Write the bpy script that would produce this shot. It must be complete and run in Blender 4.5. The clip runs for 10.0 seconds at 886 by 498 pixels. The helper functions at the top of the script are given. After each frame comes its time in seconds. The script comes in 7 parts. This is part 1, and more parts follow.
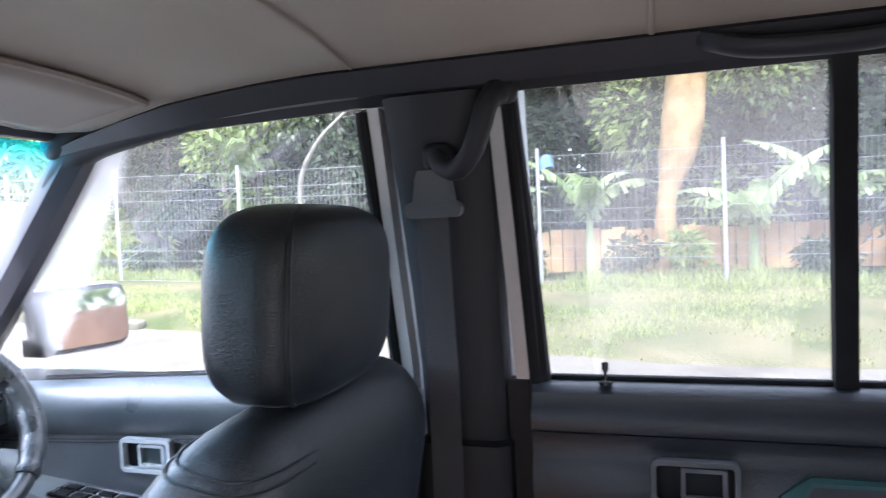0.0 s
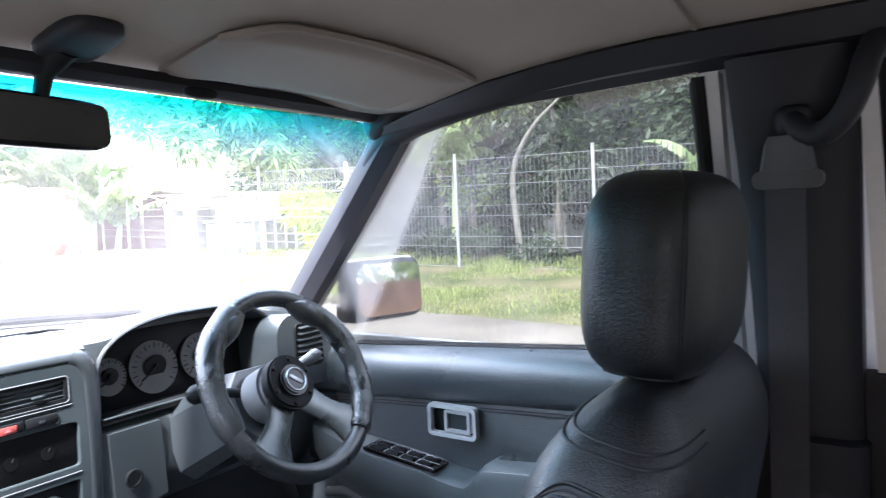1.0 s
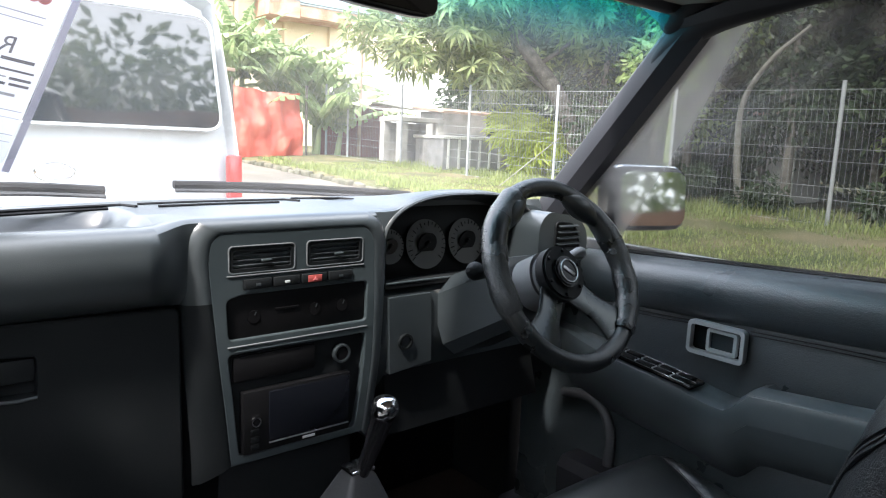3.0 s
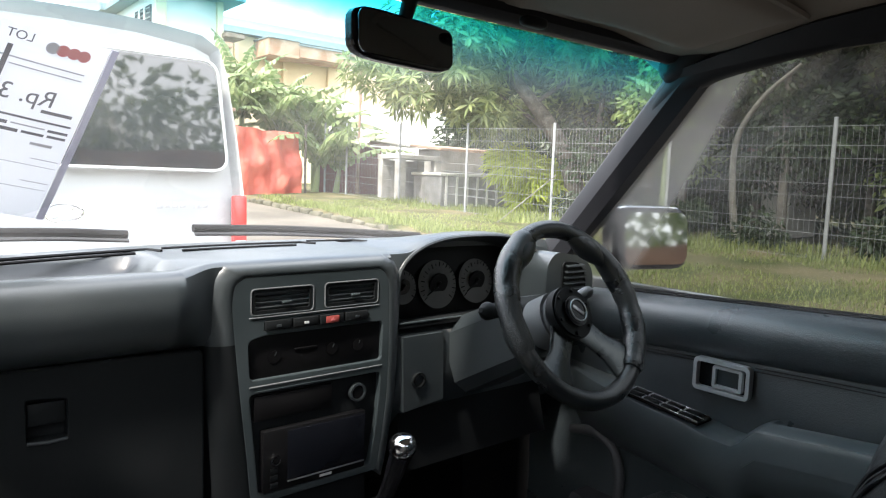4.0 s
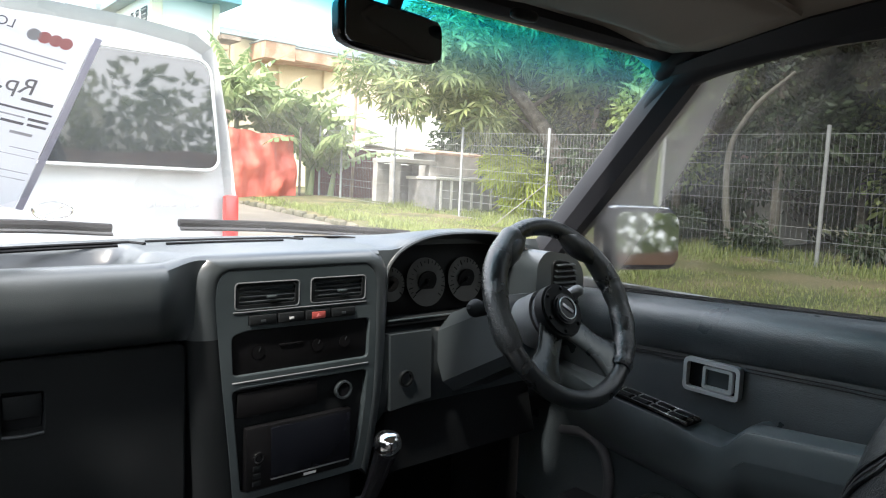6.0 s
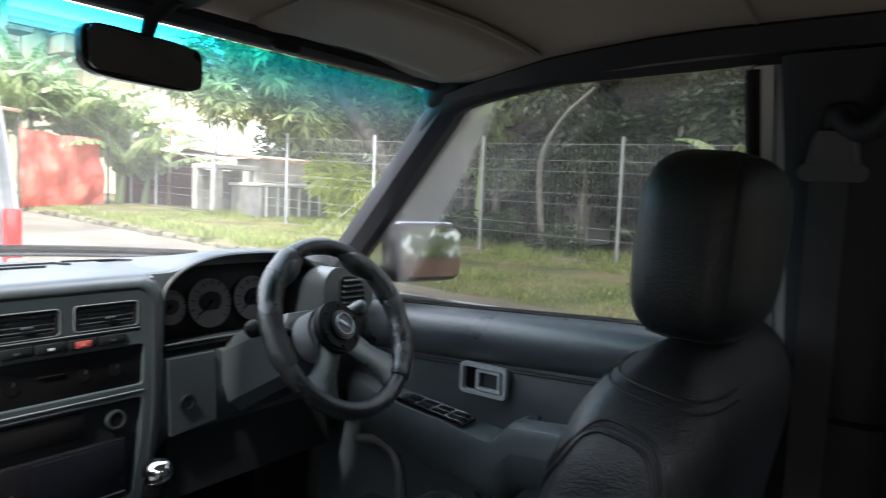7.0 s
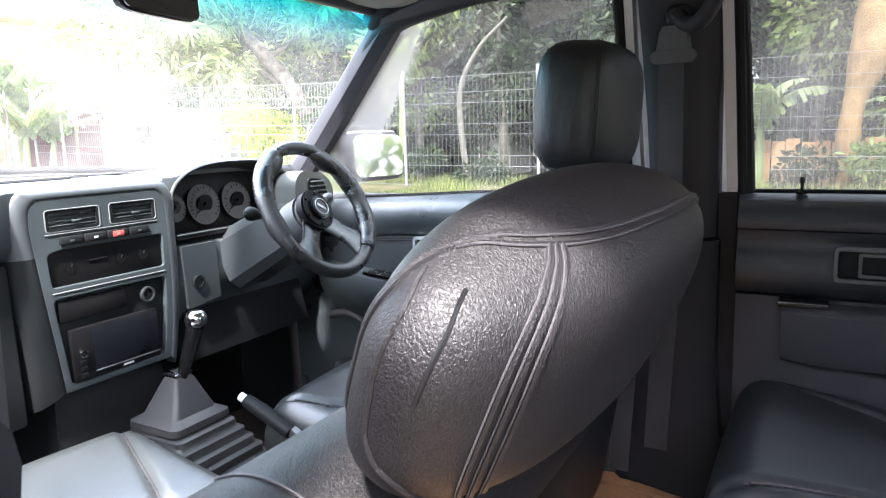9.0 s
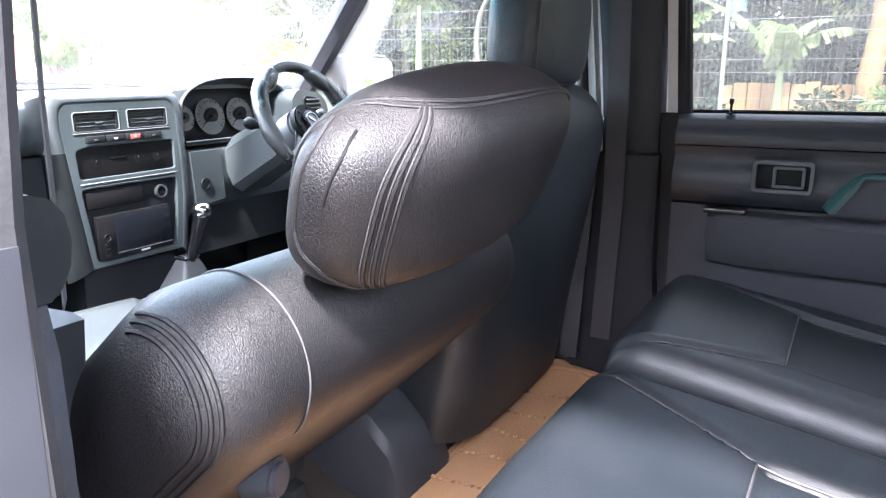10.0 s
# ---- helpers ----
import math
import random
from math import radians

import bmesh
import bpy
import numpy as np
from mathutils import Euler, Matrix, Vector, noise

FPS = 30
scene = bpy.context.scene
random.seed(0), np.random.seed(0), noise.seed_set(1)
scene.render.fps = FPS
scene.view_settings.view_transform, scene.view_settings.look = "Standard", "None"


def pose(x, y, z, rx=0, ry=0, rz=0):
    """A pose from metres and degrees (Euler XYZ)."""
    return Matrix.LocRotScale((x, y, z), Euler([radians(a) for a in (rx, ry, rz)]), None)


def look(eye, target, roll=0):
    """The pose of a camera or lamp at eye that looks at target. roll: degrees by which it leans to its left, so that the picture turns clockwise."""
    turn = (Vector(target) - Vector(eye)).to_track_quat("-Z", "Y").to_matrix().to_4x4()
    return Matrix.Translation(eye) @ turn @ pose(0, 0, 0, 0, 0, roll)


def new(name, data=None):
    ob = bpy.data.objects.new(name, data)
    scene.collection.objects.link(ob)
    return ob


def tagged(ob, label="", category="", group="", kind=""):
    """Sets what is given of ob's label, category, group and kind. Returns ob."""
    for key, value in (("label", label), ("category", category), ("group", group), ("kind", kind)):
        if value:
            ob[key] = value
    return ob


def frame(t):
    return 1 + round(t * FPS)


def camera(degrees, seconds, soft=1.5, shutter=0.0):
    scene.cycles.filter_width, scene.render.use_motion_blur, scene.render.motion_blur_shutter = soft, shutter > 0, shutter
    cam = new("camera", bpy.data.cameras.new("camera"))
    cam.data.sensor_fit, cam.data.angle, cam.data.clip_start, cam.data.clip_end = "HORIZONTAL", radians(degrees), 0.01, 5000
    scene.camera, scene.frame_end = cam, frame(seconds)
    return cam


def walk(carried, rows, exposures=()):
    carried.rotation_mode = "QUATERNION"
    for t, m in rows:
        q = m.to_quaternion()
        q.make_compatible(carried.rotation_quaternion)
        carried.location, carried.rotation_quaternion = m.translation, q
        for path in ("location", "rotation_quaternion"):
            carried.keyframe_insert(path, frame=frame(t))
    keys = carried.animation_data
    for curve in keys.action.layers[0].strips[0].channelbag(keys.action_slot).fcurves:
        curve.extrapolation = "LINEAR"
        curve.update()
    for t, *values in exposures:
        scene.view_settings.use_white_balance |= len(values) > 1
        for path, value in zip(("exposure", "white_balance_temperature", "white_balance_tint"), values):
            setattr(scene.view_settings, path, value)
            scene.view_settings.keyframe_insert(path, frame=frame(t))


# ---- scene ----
cam = camera(66.0, 10.0, soft=1.1, shutter=0.2)
EXPOSURES = ((0, 4.5, 5700, 21), (0.8, 4.28, 5800, 21), (1.2, 3.4, 5900, 17), (1.55, 2.75, 6000, 16), (2.0, 2.65, 6000, 16), (2.7, 2.55, 6200, 15), (4.0, 2.2, 6600, 13), (6.7, 2.25, 6600, 13), (7.1, 2.55, 6200, 13), (7.4, 3.5, 5900, 16), (7.8, 4.1, 6000, 17), (8.4, 4.15, 6150, 18), (8.7, 4.05, 6200, 18), (9.5, 4.5, 6300, 18), (10.0, 4.85, 6000, 18))
PATH = [
    (0, (-0.338, 0.105, 1.404), (1.57, 0.696, 1.308), -2.7),
    (0.5, (-0.373, 0.186, 1.4), (1.407, 1.088, 1.264), -3.2),
    (1, (-0.392, 0.279, 1.39), (1.259, 1.401, 1.286), -2.6),
    (1.5, (-0.395, 0.341, 1.366), (1.097, 1.664, 1.22), -1.5),
    (2, (-0.413, 0.372, 1.351), (0.977, 1.788, 1.104), -0.2),
    (2.2, (-0.427, 0.379, 1.346), (0.919, 1.836, 1.097), 0.5),
    (2.5, (-0.447, 0.389, 1.338), (0.92, 1.819, 1.046), 1.1),
    (2.7, (-0.459, 0.395, 1.331), (0.845, 1.875, 1.002), 1.9),
    (3.8, (-0.514, 0.386, 1.342), (0.72, 1.944, 1.11), 1.9),
    (4, (-0.52, 0.382, 1.345), (0.755, 1.911, 1.138), 2.0),
    (4.5, (-0.524, 0.372, 1.352), (0.778, 1.885, 1.224), 2.3),
    (5, (-0.525, 0.38, 1.344), (0.763, 1.903, 1.2), 2.8),
    (5.2, (-0.527, 0.385, 1.338), (0.732, 1.93, 1.19), 2.6),
    (6.3, (-0.487, 0.384, 1.33), (0.822, 1.882, 1.128), 2.4),
    (6.5, (-0.478, 0.371, 1.336), (0.863, 1.843, 1.147), 2.2),
    (7, (-0.477, 0.284, 1.362), (1.143, 1.449, 1.205), 2.3),
    (7.3, (-0.501, 0.213, 1.364), (1.269, 1.091, 1.157), 1.6),
    (7.5, (-0.517, 0.166, 1.366), (1.32, 0.911, 1.102), 1.2),
    (7.7, (-0.553, 0.15, 1.34), (1.316, 0.789, 1.029), 1.3),
    (8, (-0.606, 0.126, 1.3), (1.214, 0.873, 0.937), -1.2),
    (8.2, (-0.638, 0.135, 1.295), (1.112, 1.024, 0.935), -1.6),
    (8.5, (-0.686, 0.148, 1.288), (1.025, 1.139, 0.989), -2.2),
    (9, (-0.788, 0.134, 1.279), (0.927, 1.11, 0.952), -1.8),
    (9.2, (-0.833, 0.102, 1.271), (0.873, 1.083, 0.921), -1.9),
    (9.5, (-0.901, 0.055, 1.259), (0.848, 0.917, 0.811), -0.9),
    (10, (-0.925, -0.061, 1.239), (0.732, 0.943, 0.743), -0.7),
]
walk(cam, [(t, look(eye, target, roll)) for t, eye, target, roll in PATH], EXPOSURES)

# ---- light ----
SUN_EL, SUN_AZ = 56.0, 250.0
world = bpy.data.worlds.new("sky")
scene.world = world
world.use_nodes = True
wn = world.node_tree
wn.nodes.clear()
sky = wn.nodes.new("ShaderNodeTexSky")
sky.sky_type = "NISHITA"
sky.sun_disc = False
sky.sun_elevation, sky.sun_rotation = radians(SUN_EL), radians(SUN_AZ)
sky.air_density, sky.dust_density = 1.2, 3.0
bg = wn.nodes.new("ShaderNodeBackground")
bg.inputs["Strength"].default_value = 0.15
wo = wn.nodes.new("ShaderNodeOutputWorld")
# broken white cloud over the blue
wtc = wn.nodes.new("ShaderNodeTexCoord")
wno = wn.nodes.new("ShaderNodeTexNoise")
wno.inputs["Scale"].default_value, wno.inputs["Detail"].default_value = 3.0, 6.0
wra = wn.nodes.new("ShaderNodeValToRGB")
wra.color_ramp.elements[0].position, wra.color_ramp.elements[1].position = 0.40, 0.62
wmx = wn.nodes.new("ShaderNodeMix")
wmx.data_type = "RGBA"
wmx.inputs[7].default_value = (12.0, 12.3, 12.8, 1)
wn.links.new(wtc.outputs["Generated"], wno.inputs["Vector"])
wn.links.new(wno.outputs["Fac"], wra.inputs["Fac"])
wn.links.new(wra.outputs["Color"], wmx.inputs[0])
wn.links.new(sky.outputs["Color"], wmx.inputs[6])
wn.links.new(wmx.outputs[2], bg.inputs["Color"])
wn.links.new(bg.outputs["Background"], wo.inputs["Surface"])
sun = new("sun", bpy.data.lights.new("sun", "SUN"))
sun.data.energy, sun.data.angle, sun.data.color = 2.5, radians(5.0), (1.0, 0.95, 0.86)
saz, sel = radians(SUN_AZ), radians(SUN_EL)
sun.matrix_world = look((0, 0, 0), (-math.sin(saz) * math.cos(sel), -math.cos(saz) * math.cos(sel), -math.sin(sel)))

# ---- materials ----


def nodes_of(m):
    m.use_nodes = True
    nt = m.node_tree
    return nt, nt.nodes["Principled BSDF"]


def surf(name, a, b, rough=0.6, scale=6.0, grain=120.0, bump=0.2, metal=0.0, spec=0.5, coat=0.0, kind="noise", dist=0.002, vary=0.12, rvar=0.15):
    """A surface of two tones at two scales with a fine relief."""
    m = bpy.data.materials.new(name)
    nt, p = nodes_of(m)
    n, l = nt.nodes, nt.links
    tc = n.new("ShaderNodeTexCoord")
    big = n.new("ShaderNodeTexNoise")
    big.inputs["Scale"].default_value, big.inputs["Detail"].default_value = scale, 6.0
    ramp = n.new("ShaderNodeValToRGB")
    ramp.color_ramp.elements[0].position, ramp.color_ramp.elements[1].position = 0.34, 0.68
    ramp.color_ramp.elements[0].color, ramp.color_ramp.elements[1].color = (*a, 1), (*b, 1)
    small = n.new("ShaderNodeTexNoise")
    small.inputs["Scale"].default_value = grain
    if kind == "leather":
        small.inputs["Detail"].default_value, small.inputs["Distortion"].default_value = 3.0, 0.9
    l.new(tc.outputs["Object"], big.inputs["Vector"])
    if kind == "leather":
        mp = n.new("ShaderNodeMapping")
        mp.inputs["Scale"].default_value = (1.0, 0.45, 0.45)
        l.new(tc.outputs["Object"], mp.inputs["Vector"])
        l.new(mp.outputs["Vector"], small.inputs["Vector"])
    else:
        l.new(tc.outputs["Object"], small.inputs["Vector"])
    l.new(big.outputs["Fac"], ramp.inputs["Fac"])
    fine = small.outputs["Fac"] if kind != "leather" else None
    if kind == "leather":
        cr = n.new("ShaderNodeMapRange")
        cr.interpolation_type = "SMOOTHSTEP"
        cr.inputs["From Min"].default_value, cr.inputs["From Max"].default_value = 0.36, 0.60
        l.new(small.outputs["Fac"], cr.inputs["Value"])
        fine = cr.outputs["Result"]
    mul = n.new("ShaderNodeMix")
    mul.data_type, mul.blend_type = "RGBA", "MULTIPLY"
    mul.inputs[0].default_value = vary
    l.new(ramp.outputs["Color"], mul.inputs[6])
    l.new(fine, mul.inputs[7])
    l.new(mul.outputs[2], p.inputs["Base Color"])
    mr = n.new("ShaderNodeMapRange")
    mr.inputs["To Min"].default_value, mr.inputs["To Max"].default_value = max(0.03, rough - rvar), min(1.0, rough + rvar)
    l.new(big.outputs["Fac"], mr.inputs["Value"])
    l.new(mr.outputs["Result"], p.inputs["Roughness"])
    bp = n.new("ShaderNodeBump")
    bp.inputs["Strength"].default_value, bp.inputs["Distance"].default_value = bump, dist
    l.new(fine, bp.inputs["Height"])
    l.new(bp.outputs["Normal"], p.inputs["Normal"])
    p.inputs["Metallic"].default_value = metal
    p.inputs["Specular IOR Level"].default_value = spec
    p.inputs["Coat Weight"].default_value = coat
    return m


def leaf_mat(name, a, b, trans=0.3, rough=0.5):
    m = bpy.data.materials.new(name)
    nt, p = nodes_of(m)
    n, l = nt.nodes, nt.links
    geo = n.new("ShaderNodeNewGeometry")
    ramp = n.new("ShaderNodeValToRGB")
    ramp.color_ramp.elements[0].color, ramp.color_ramp.elements[1].color = (*a, 1), (*b, 1)
    l.new(geo.outputs["Random Per Island"], ramp.inputs["Fac"])
    l.new(ramp.outputs["Color"], p.inputs["Base Color"])
    p.inputs["Roughness"].default_value = rough
    tr = n.new("ShaderNodeBsdfTranslucent")
    l.new(ramp.outputs["Color"], tr.inputs["Color"])
    mix = n.new("ShaderNodeMixShader")
    mix.inputs[0].default_value = trans
    out = n["Material Output"]
    l.new(p.outputs[0], mix.inputs[1])
    l.new(tr.outputs[0], mix.inputs[2])
    l.new(mix.outputs[0], out.inputs["Surface"])
    return m


def glass_mat(name, tint, dust_haze=0.03, band=None, reflected_strip=None):
    """A thin pane: tinted see-through, a gloss by Fresnel and a dusty film, which on the windscreen also carries
    veiling glare. band: a dyed strip above a height; the last argument paints a fixed pale reflection along a slope.
    """
    m = bpy.data.materials.new(name)
    m.use_nodes = True
    nt = m.node_tree
    n, l = nt.nodes, nt.links
    n.clear()
    out = n.new("ShaderNodeOutputMaterial")
    tr = n.new("ShaderNodeBsdfTransparent")
    tr.inputs["Color"].default_value = (*tint, 1)
    tc = n.new("ShaderNodeTexCoord")
    if band:
        z0, z1, dye = band
        sep = n.new("ShaderNodeSeparateXYZ")
        l.new(tc.outputs["Object"], sep.inputs[0])
        mr = n.new("ShaderNodeMapRange")
        mr.interpolation_type = "SMOOTHSTEP"
        mr.inputs["From Min"].default_value, mr.inputs["From Max"].default_value = z0, z1
        l.new(sep.outputs["Z"], mr.inputs["Value"])
        mx = n.new("ShaderNodeMix")
        mx.data_type = "RGBA"
        mx.inputs[6].default_value, mx.inputs[7].default_value = (*tint, 1), (*dye, 1)
        l.new(mr.outputs["Result"], mx.inputs[0])
        l.new(mx.outputs[2], tr.inputs["Color"])
    gl = n.new("ShaderNodeBsdfGlossy")
    gl.inputs["Roughness"].default_value = 0.02
    fr = n.new("ShaderNodeLayerWeight")
    fp = n.new("ShaderNodeMath")
    fp.operation = "POWER"
    fp.inputs[1].default_value = 4.5
    l.new(fr.outputs["Facing"], fp.inputs[0])
    fm = n.new("ShaderNodeMapRange")
    fm.inputs["To Min"].default_value, fm.inputs["To Max"].default_value = 0.04, 0.40
    l.new(fp.outputs[0], fm.inputs["Value"])
    m1 = n.new("ShaderNodeMixShader")
    l.new(fm.outputs["Result"], m1.inputs[0])
    l.new(tr.outputs[0], m1.inputs[1])
    l.new(gl.outputs[0], m1.inputs[2])
    df = n.new("ShaderNodeBsdfTranslucent")
    df.inputs["Color"].default_value = (0.8, 0.78, 0.74, 1)
    noi = n.new("ShaderNodeTexNoise")
    noi.inputs["Scale"].default_value, noi.inputs["Detail"].default_value = 5.0, 8.0
    l.new(tc.outputs["Object"], noi.inputs["Vector"])
    mr2 = n.new("ShaderNodeMapRange")
    mr2.inputs["From Min"].default_value, mr2.inputs["From Max"].default_value = 0.3, 0.8
    mr2.inputs["To Min"].default_value, mr2.inputs["To Max"].default_value = dust_haze * 0.4, dust_haze * 1.8
    l.new(noi.outputs["Fac"], mr2.inputs["Value"])
    fac = mr2.outputs["Result"]
    # a fixed pale strip that paints a reflection into the pane
    if reflected_strip:
        ny, nz, c0, c1, amount = reflected_strip
        dot = n.new("ShaderNodeVectorMath")
        dot.operation = "DOT_PRODUCT"
        dot.inputs[1].default_value = (0, ny, nz)
        l.new(tc.outputs["Object"], dot.inputs[0])
        sm = n.new("ShaderNodeMapRange")
        sm.interpolation_type = "SMOOTHSTEP"
        sm.inputs["From Min"].default_value, sm.inputs["From Max"].default_value = c0, c1
        sm.inputs["To Max"].default_value = amount
        l.new(dot.outputs["Value"], sm.inputs["Value"])
        ad = n.new("ShaderNodeMath")
        l.new(fac, ad.inputs[0])
        l.new(sm.outputs["Result"], ad.inputs[1])
        fac = ad.outputs[0]
    if band:
        hz = n.new("ShaderNodeMix")
        hz.data_type = "RGBA"
        hz.inputs[6].default_value, hz.inputs[7].default_value = (0.8, 0.78, 0.74, 1), (0.0, 0.55, 0.62, 1)
        l.new(mr.outputs["Result"], hz.inputs[0])
        l.new(hz.outputs[2], df.inputs["Color"])
        hm_ = n.new("ShaderNodeMath")
        hm_.operation = "MULTIPLY_ADD"
        hm_.inputs[1].default_value = 0.10
        l.new(mr.outputs["Result"], hm_.inputs[0])
        l.new(fac, hm_.inputs[2])
        fac = hm_.outputs[0]
    m2 = n.new("ShaderNodeMixShader")
    l.new(fac, m2.inputs[0])
    l.new(m1.outputs[0], m2.inputs[1])
    l.new(df.outputs[0], m2.inputs[2])
    l.new(m2.outputs[0], out.inputs["Surface"])
    return m


M = {}
M["leather"] = surf("black_leather", (0.0045, 0.0041, 0.0047), (0.0076, 0.0068, 0.0077), 0.43, 9, 820, 0.5, kind="leather", dist=0.0008, vary=0.45, rvar=0.04, spec=0.32)
M["leather_fine"] = surf("black_leather_smooth", (0.0050, 0.0068, 0.0086), (0.0088, 0.0112, 0.0132), 0.35, 7, 820, 0.5, kind="leather", dist=0.0007, vary=0.25, rvar=0.05, spec=0.48)
# glossy black leather, its base lightened to carry sun and sky sheen
M["leather_seat"] = surf("black_leather_sheen", (0.022, 0.026, 0.027), (0.032, 0.037, 0.038), 0.29, 7, 900, 0.25, kind="leather", dist=0.0005, vary=0.2, rvar=0.04, spec=0.7, coat=0.06)
M["leather_bench"] = surf("black_bench_leather", (0.005, 0.007, 0.009), (0.009, 0.011, 0.0135), 0.36, 7, 800, 0.3, kind="leather", dist=0.0006, vary=0.2, rvar=0.05, spec=0.34)
M["thread"] = surf("grey_thread", (0.016, 0.015, 0.017), (0.026, 0.024, 0.027), 0.7, 40, 900, 0.5)
M["dash"] = surf("charcoal_grained_plastic", (0.021, 0.027, 0.030), (0.030, 0.037, 0.040), 0.36, 5, 900, 0.25, dist=0.0005, spec=1.0)
# near-black: the lower dashboard's shade is partly put into this colour
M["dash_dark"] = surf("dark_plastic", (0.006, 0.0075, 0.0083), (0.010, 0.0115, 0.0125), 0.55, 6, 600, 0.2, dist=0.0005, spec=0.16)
M["panel_grey"] = surf("grey_fascia_plastic", (0.028, 0.038, 0.041), (0.040, 0.051, 0.055), 0.38, 6, 800, 0.12, dist=0.0004)
M["trim"] = surf("dark_grey_trim", (0.014, 0.0148, 0.018), (0.022, 0.023, 0.027), 0.55, 5, 500, 0.25, dist=0.0006, spec=0.22)
M["trim_brown"] = surf("dark_grey_door_plastic", (0.030, 0.031, 0.037), (0.042, 0.043, 0.050), 0.55, 5, 450, 0.25, dist=0.0006, spec=0.4)
M["vinyl"] = surf("black_door_vinyl", (0.014, 0.017, 0.021), (0.021, 0.025, 0.031), 0.38, 6, 700, 0.3, kind="leather", dist=0.0006, spec=0.5)
M["vinyl_front"] = surf("charcoal_door_vinyl", (0.034, 0.044, 0.049), (0.049, 0.061, 0.067), 0.30, 6, 800, 0.4, kind="leather", dist=0.0006, spec=1.0)
M["arm_grey"] = surf("grey_armrest_plastic", (0.066, 0.083, 0.088), (0.090, 0.108, 0.113), 0.36, 6, 800, 0.12, dist=0.0004, spec=0.6)
M["black_gloss"] = surf("gloss_black", (0.007, 0.007, 0.008), (0.012, 0.012, 0.013), 0.22, 9, 300, 0.03, spec=0.4)
M["rubber"] = surf("black_rubber", (0.010, 0.010, 0.011), (0.018, 0.018, 0.019), 0.75, 12, 300, 0.2, spec=0.12)
M["headliner"] = surf("grey_beige_headliner", (0.25, 0.218, 0.185), (0.30, 0.265, 0.228), 0.95, 3, 900, 0.5, spec=0.1, dist=0.001)
M["visor"] = surf("grey_beige_visor_vinyl", (0.195, 0.170, 0.145), (0.24, 0.21, 0.183), 0.72, 4, 600, 0.3, spec=0.3, dist=0.0006)
M["body_white"] = surf("white_car_paint", (0.77, 0.765, 0.755), (0.82, 0.815, 0.805), 0.25, 3, 60, 0.02, coat=0.6)
M["silver"] = surf("silver_grey_paint", (0.42, 0.42, 0.42), (0.5, 0.5, 0.49), 0.35, 4, 80, 0.03, metal=0.3)
M["chrome"] = surf("chrome", (0.75, 0.75, 0.76), (0.85, 0.85, 0.86), 0.12, 8, 200, 0.03, metal=1.0, rvar=0.06)
M["handle_grey"] = surf("satin_silver_handle", (0.46, 0.48, 0.48), (0.55, 0.57, 0.57), 0.32, 9, 400, 0.06, metal=0.15)
M["alu"] = surf("brushed_grey_metal", (0.35, 0.36, 0.37), (0.45, 0.46, 0.47), 0.35, 14, 300, 0.08, metal=0.85)
M["wheel_leather"] = surf("worn_wheel_leather", (0.006, 0.008, 0.009), (0.014, 0.017, 0.017), 0.30, 14, 520, 0.35, kind="leather", dist=0.0006, spec=0.8)
M["worn_grip"] = surf("scuffed_grip_leather", (0.008, 0.010, 0.011), (0.026, 0.030, 0.030), 0.30, 14, 480, 0.5, kind="leather", dist=0.0008, spec=0.9)
M["boot_grey"] = surf("grey_rubber_boot", (0.020, 0.022, 0.024), (0.032, 0.034, 0.036), 0.55, 12, 300, 0.15)
M["mirror"] = surf("mirror", (0.60, 0.61, 0.62), (0.64, 0.65, 0.66), 0.03, 3, 20, 0.0, metal=1.0, rvar=0.02, vary=0.0)
M["mirror_dark"] = surf("dark_mirror", (0.16, 0.17, 0.175), (0.19, 0.2, 0.205), 0.03, 3, 20, 0.0, metal=1.0, rvar=0.02, vary=0.0)
M["belt"] = surf("grey_belt_webbing", (0.036, 0.036, 0.040), (0.052, 0.051, 0.056), 0.85, 8, 700, 0.6)
M["mat"] = surf("tan_vinyl_mat", (0.25, 0.14, 0.072), (0.34, 0.20, 0.105), 0.6, 5, 200, 0.5, spec=0.3, dist=0.002)
M["carpet"] = surf("dark_brown_carpet", (0.016, 0.013, 0.011), (0.029, 0.023, 0.019), 0.97, 7, 700, 0.9, spec=0.1, dist=0.003)
M["screen"] = surf("dead_screen", (0.006, 0.007, 0.010), (0.010, 0.011, 0.014), 0.14, 4, 60, 0.02, spec=0.25)
M["dial"] = surf("dial_face", (0.055, 0.057, 0.056), (0.075, 0.077, 0.074), 0.6, 8, 200, 0.05)
M["dial_black"] = surf("dial_black", (0.004, 0.004, 0.0045), (0.007, 0.007, 0.0075), 0.45, 8, 200, 0.05, spec=0.14)
M["red_button"] = surf("red_button", (0.26, 0.045, 0.04), (0.33, 0.07, 0.06), 0.4, 20, 200, 0.05)
M["teal"] = surf("dark_teal_plastic", (0.012, 0.055, 0.054), (0.018, 0.072, 0.069), 0.4, 9, 300, 0.05)
M["paper"] = leaf_mat("white_paper", (0.80, 0.81, 0.84), (0.86, 0.87, 0.89), 0.5, 0.7)
M["boss"] = surf("pale_grey_boss_plastic", (0.12, 0.13, 0.135), (0.17, 0.18, 0.185), 0.35, 9, 400, 0.1)
M["earth"] = surf("orange_brown_earth", (0.17, 0.085, 0.048), (0.28, 0.155, 0.09), 0.95, 1.6, 30, 0.8, spec=0.1, dist=0.02, vary=0.4)
M["piping"] = surf("grey_piping", (0.020, 0.019, 0.020), (0.030, 0.029, 0.030), 0.5, 30, 300, 0.1)
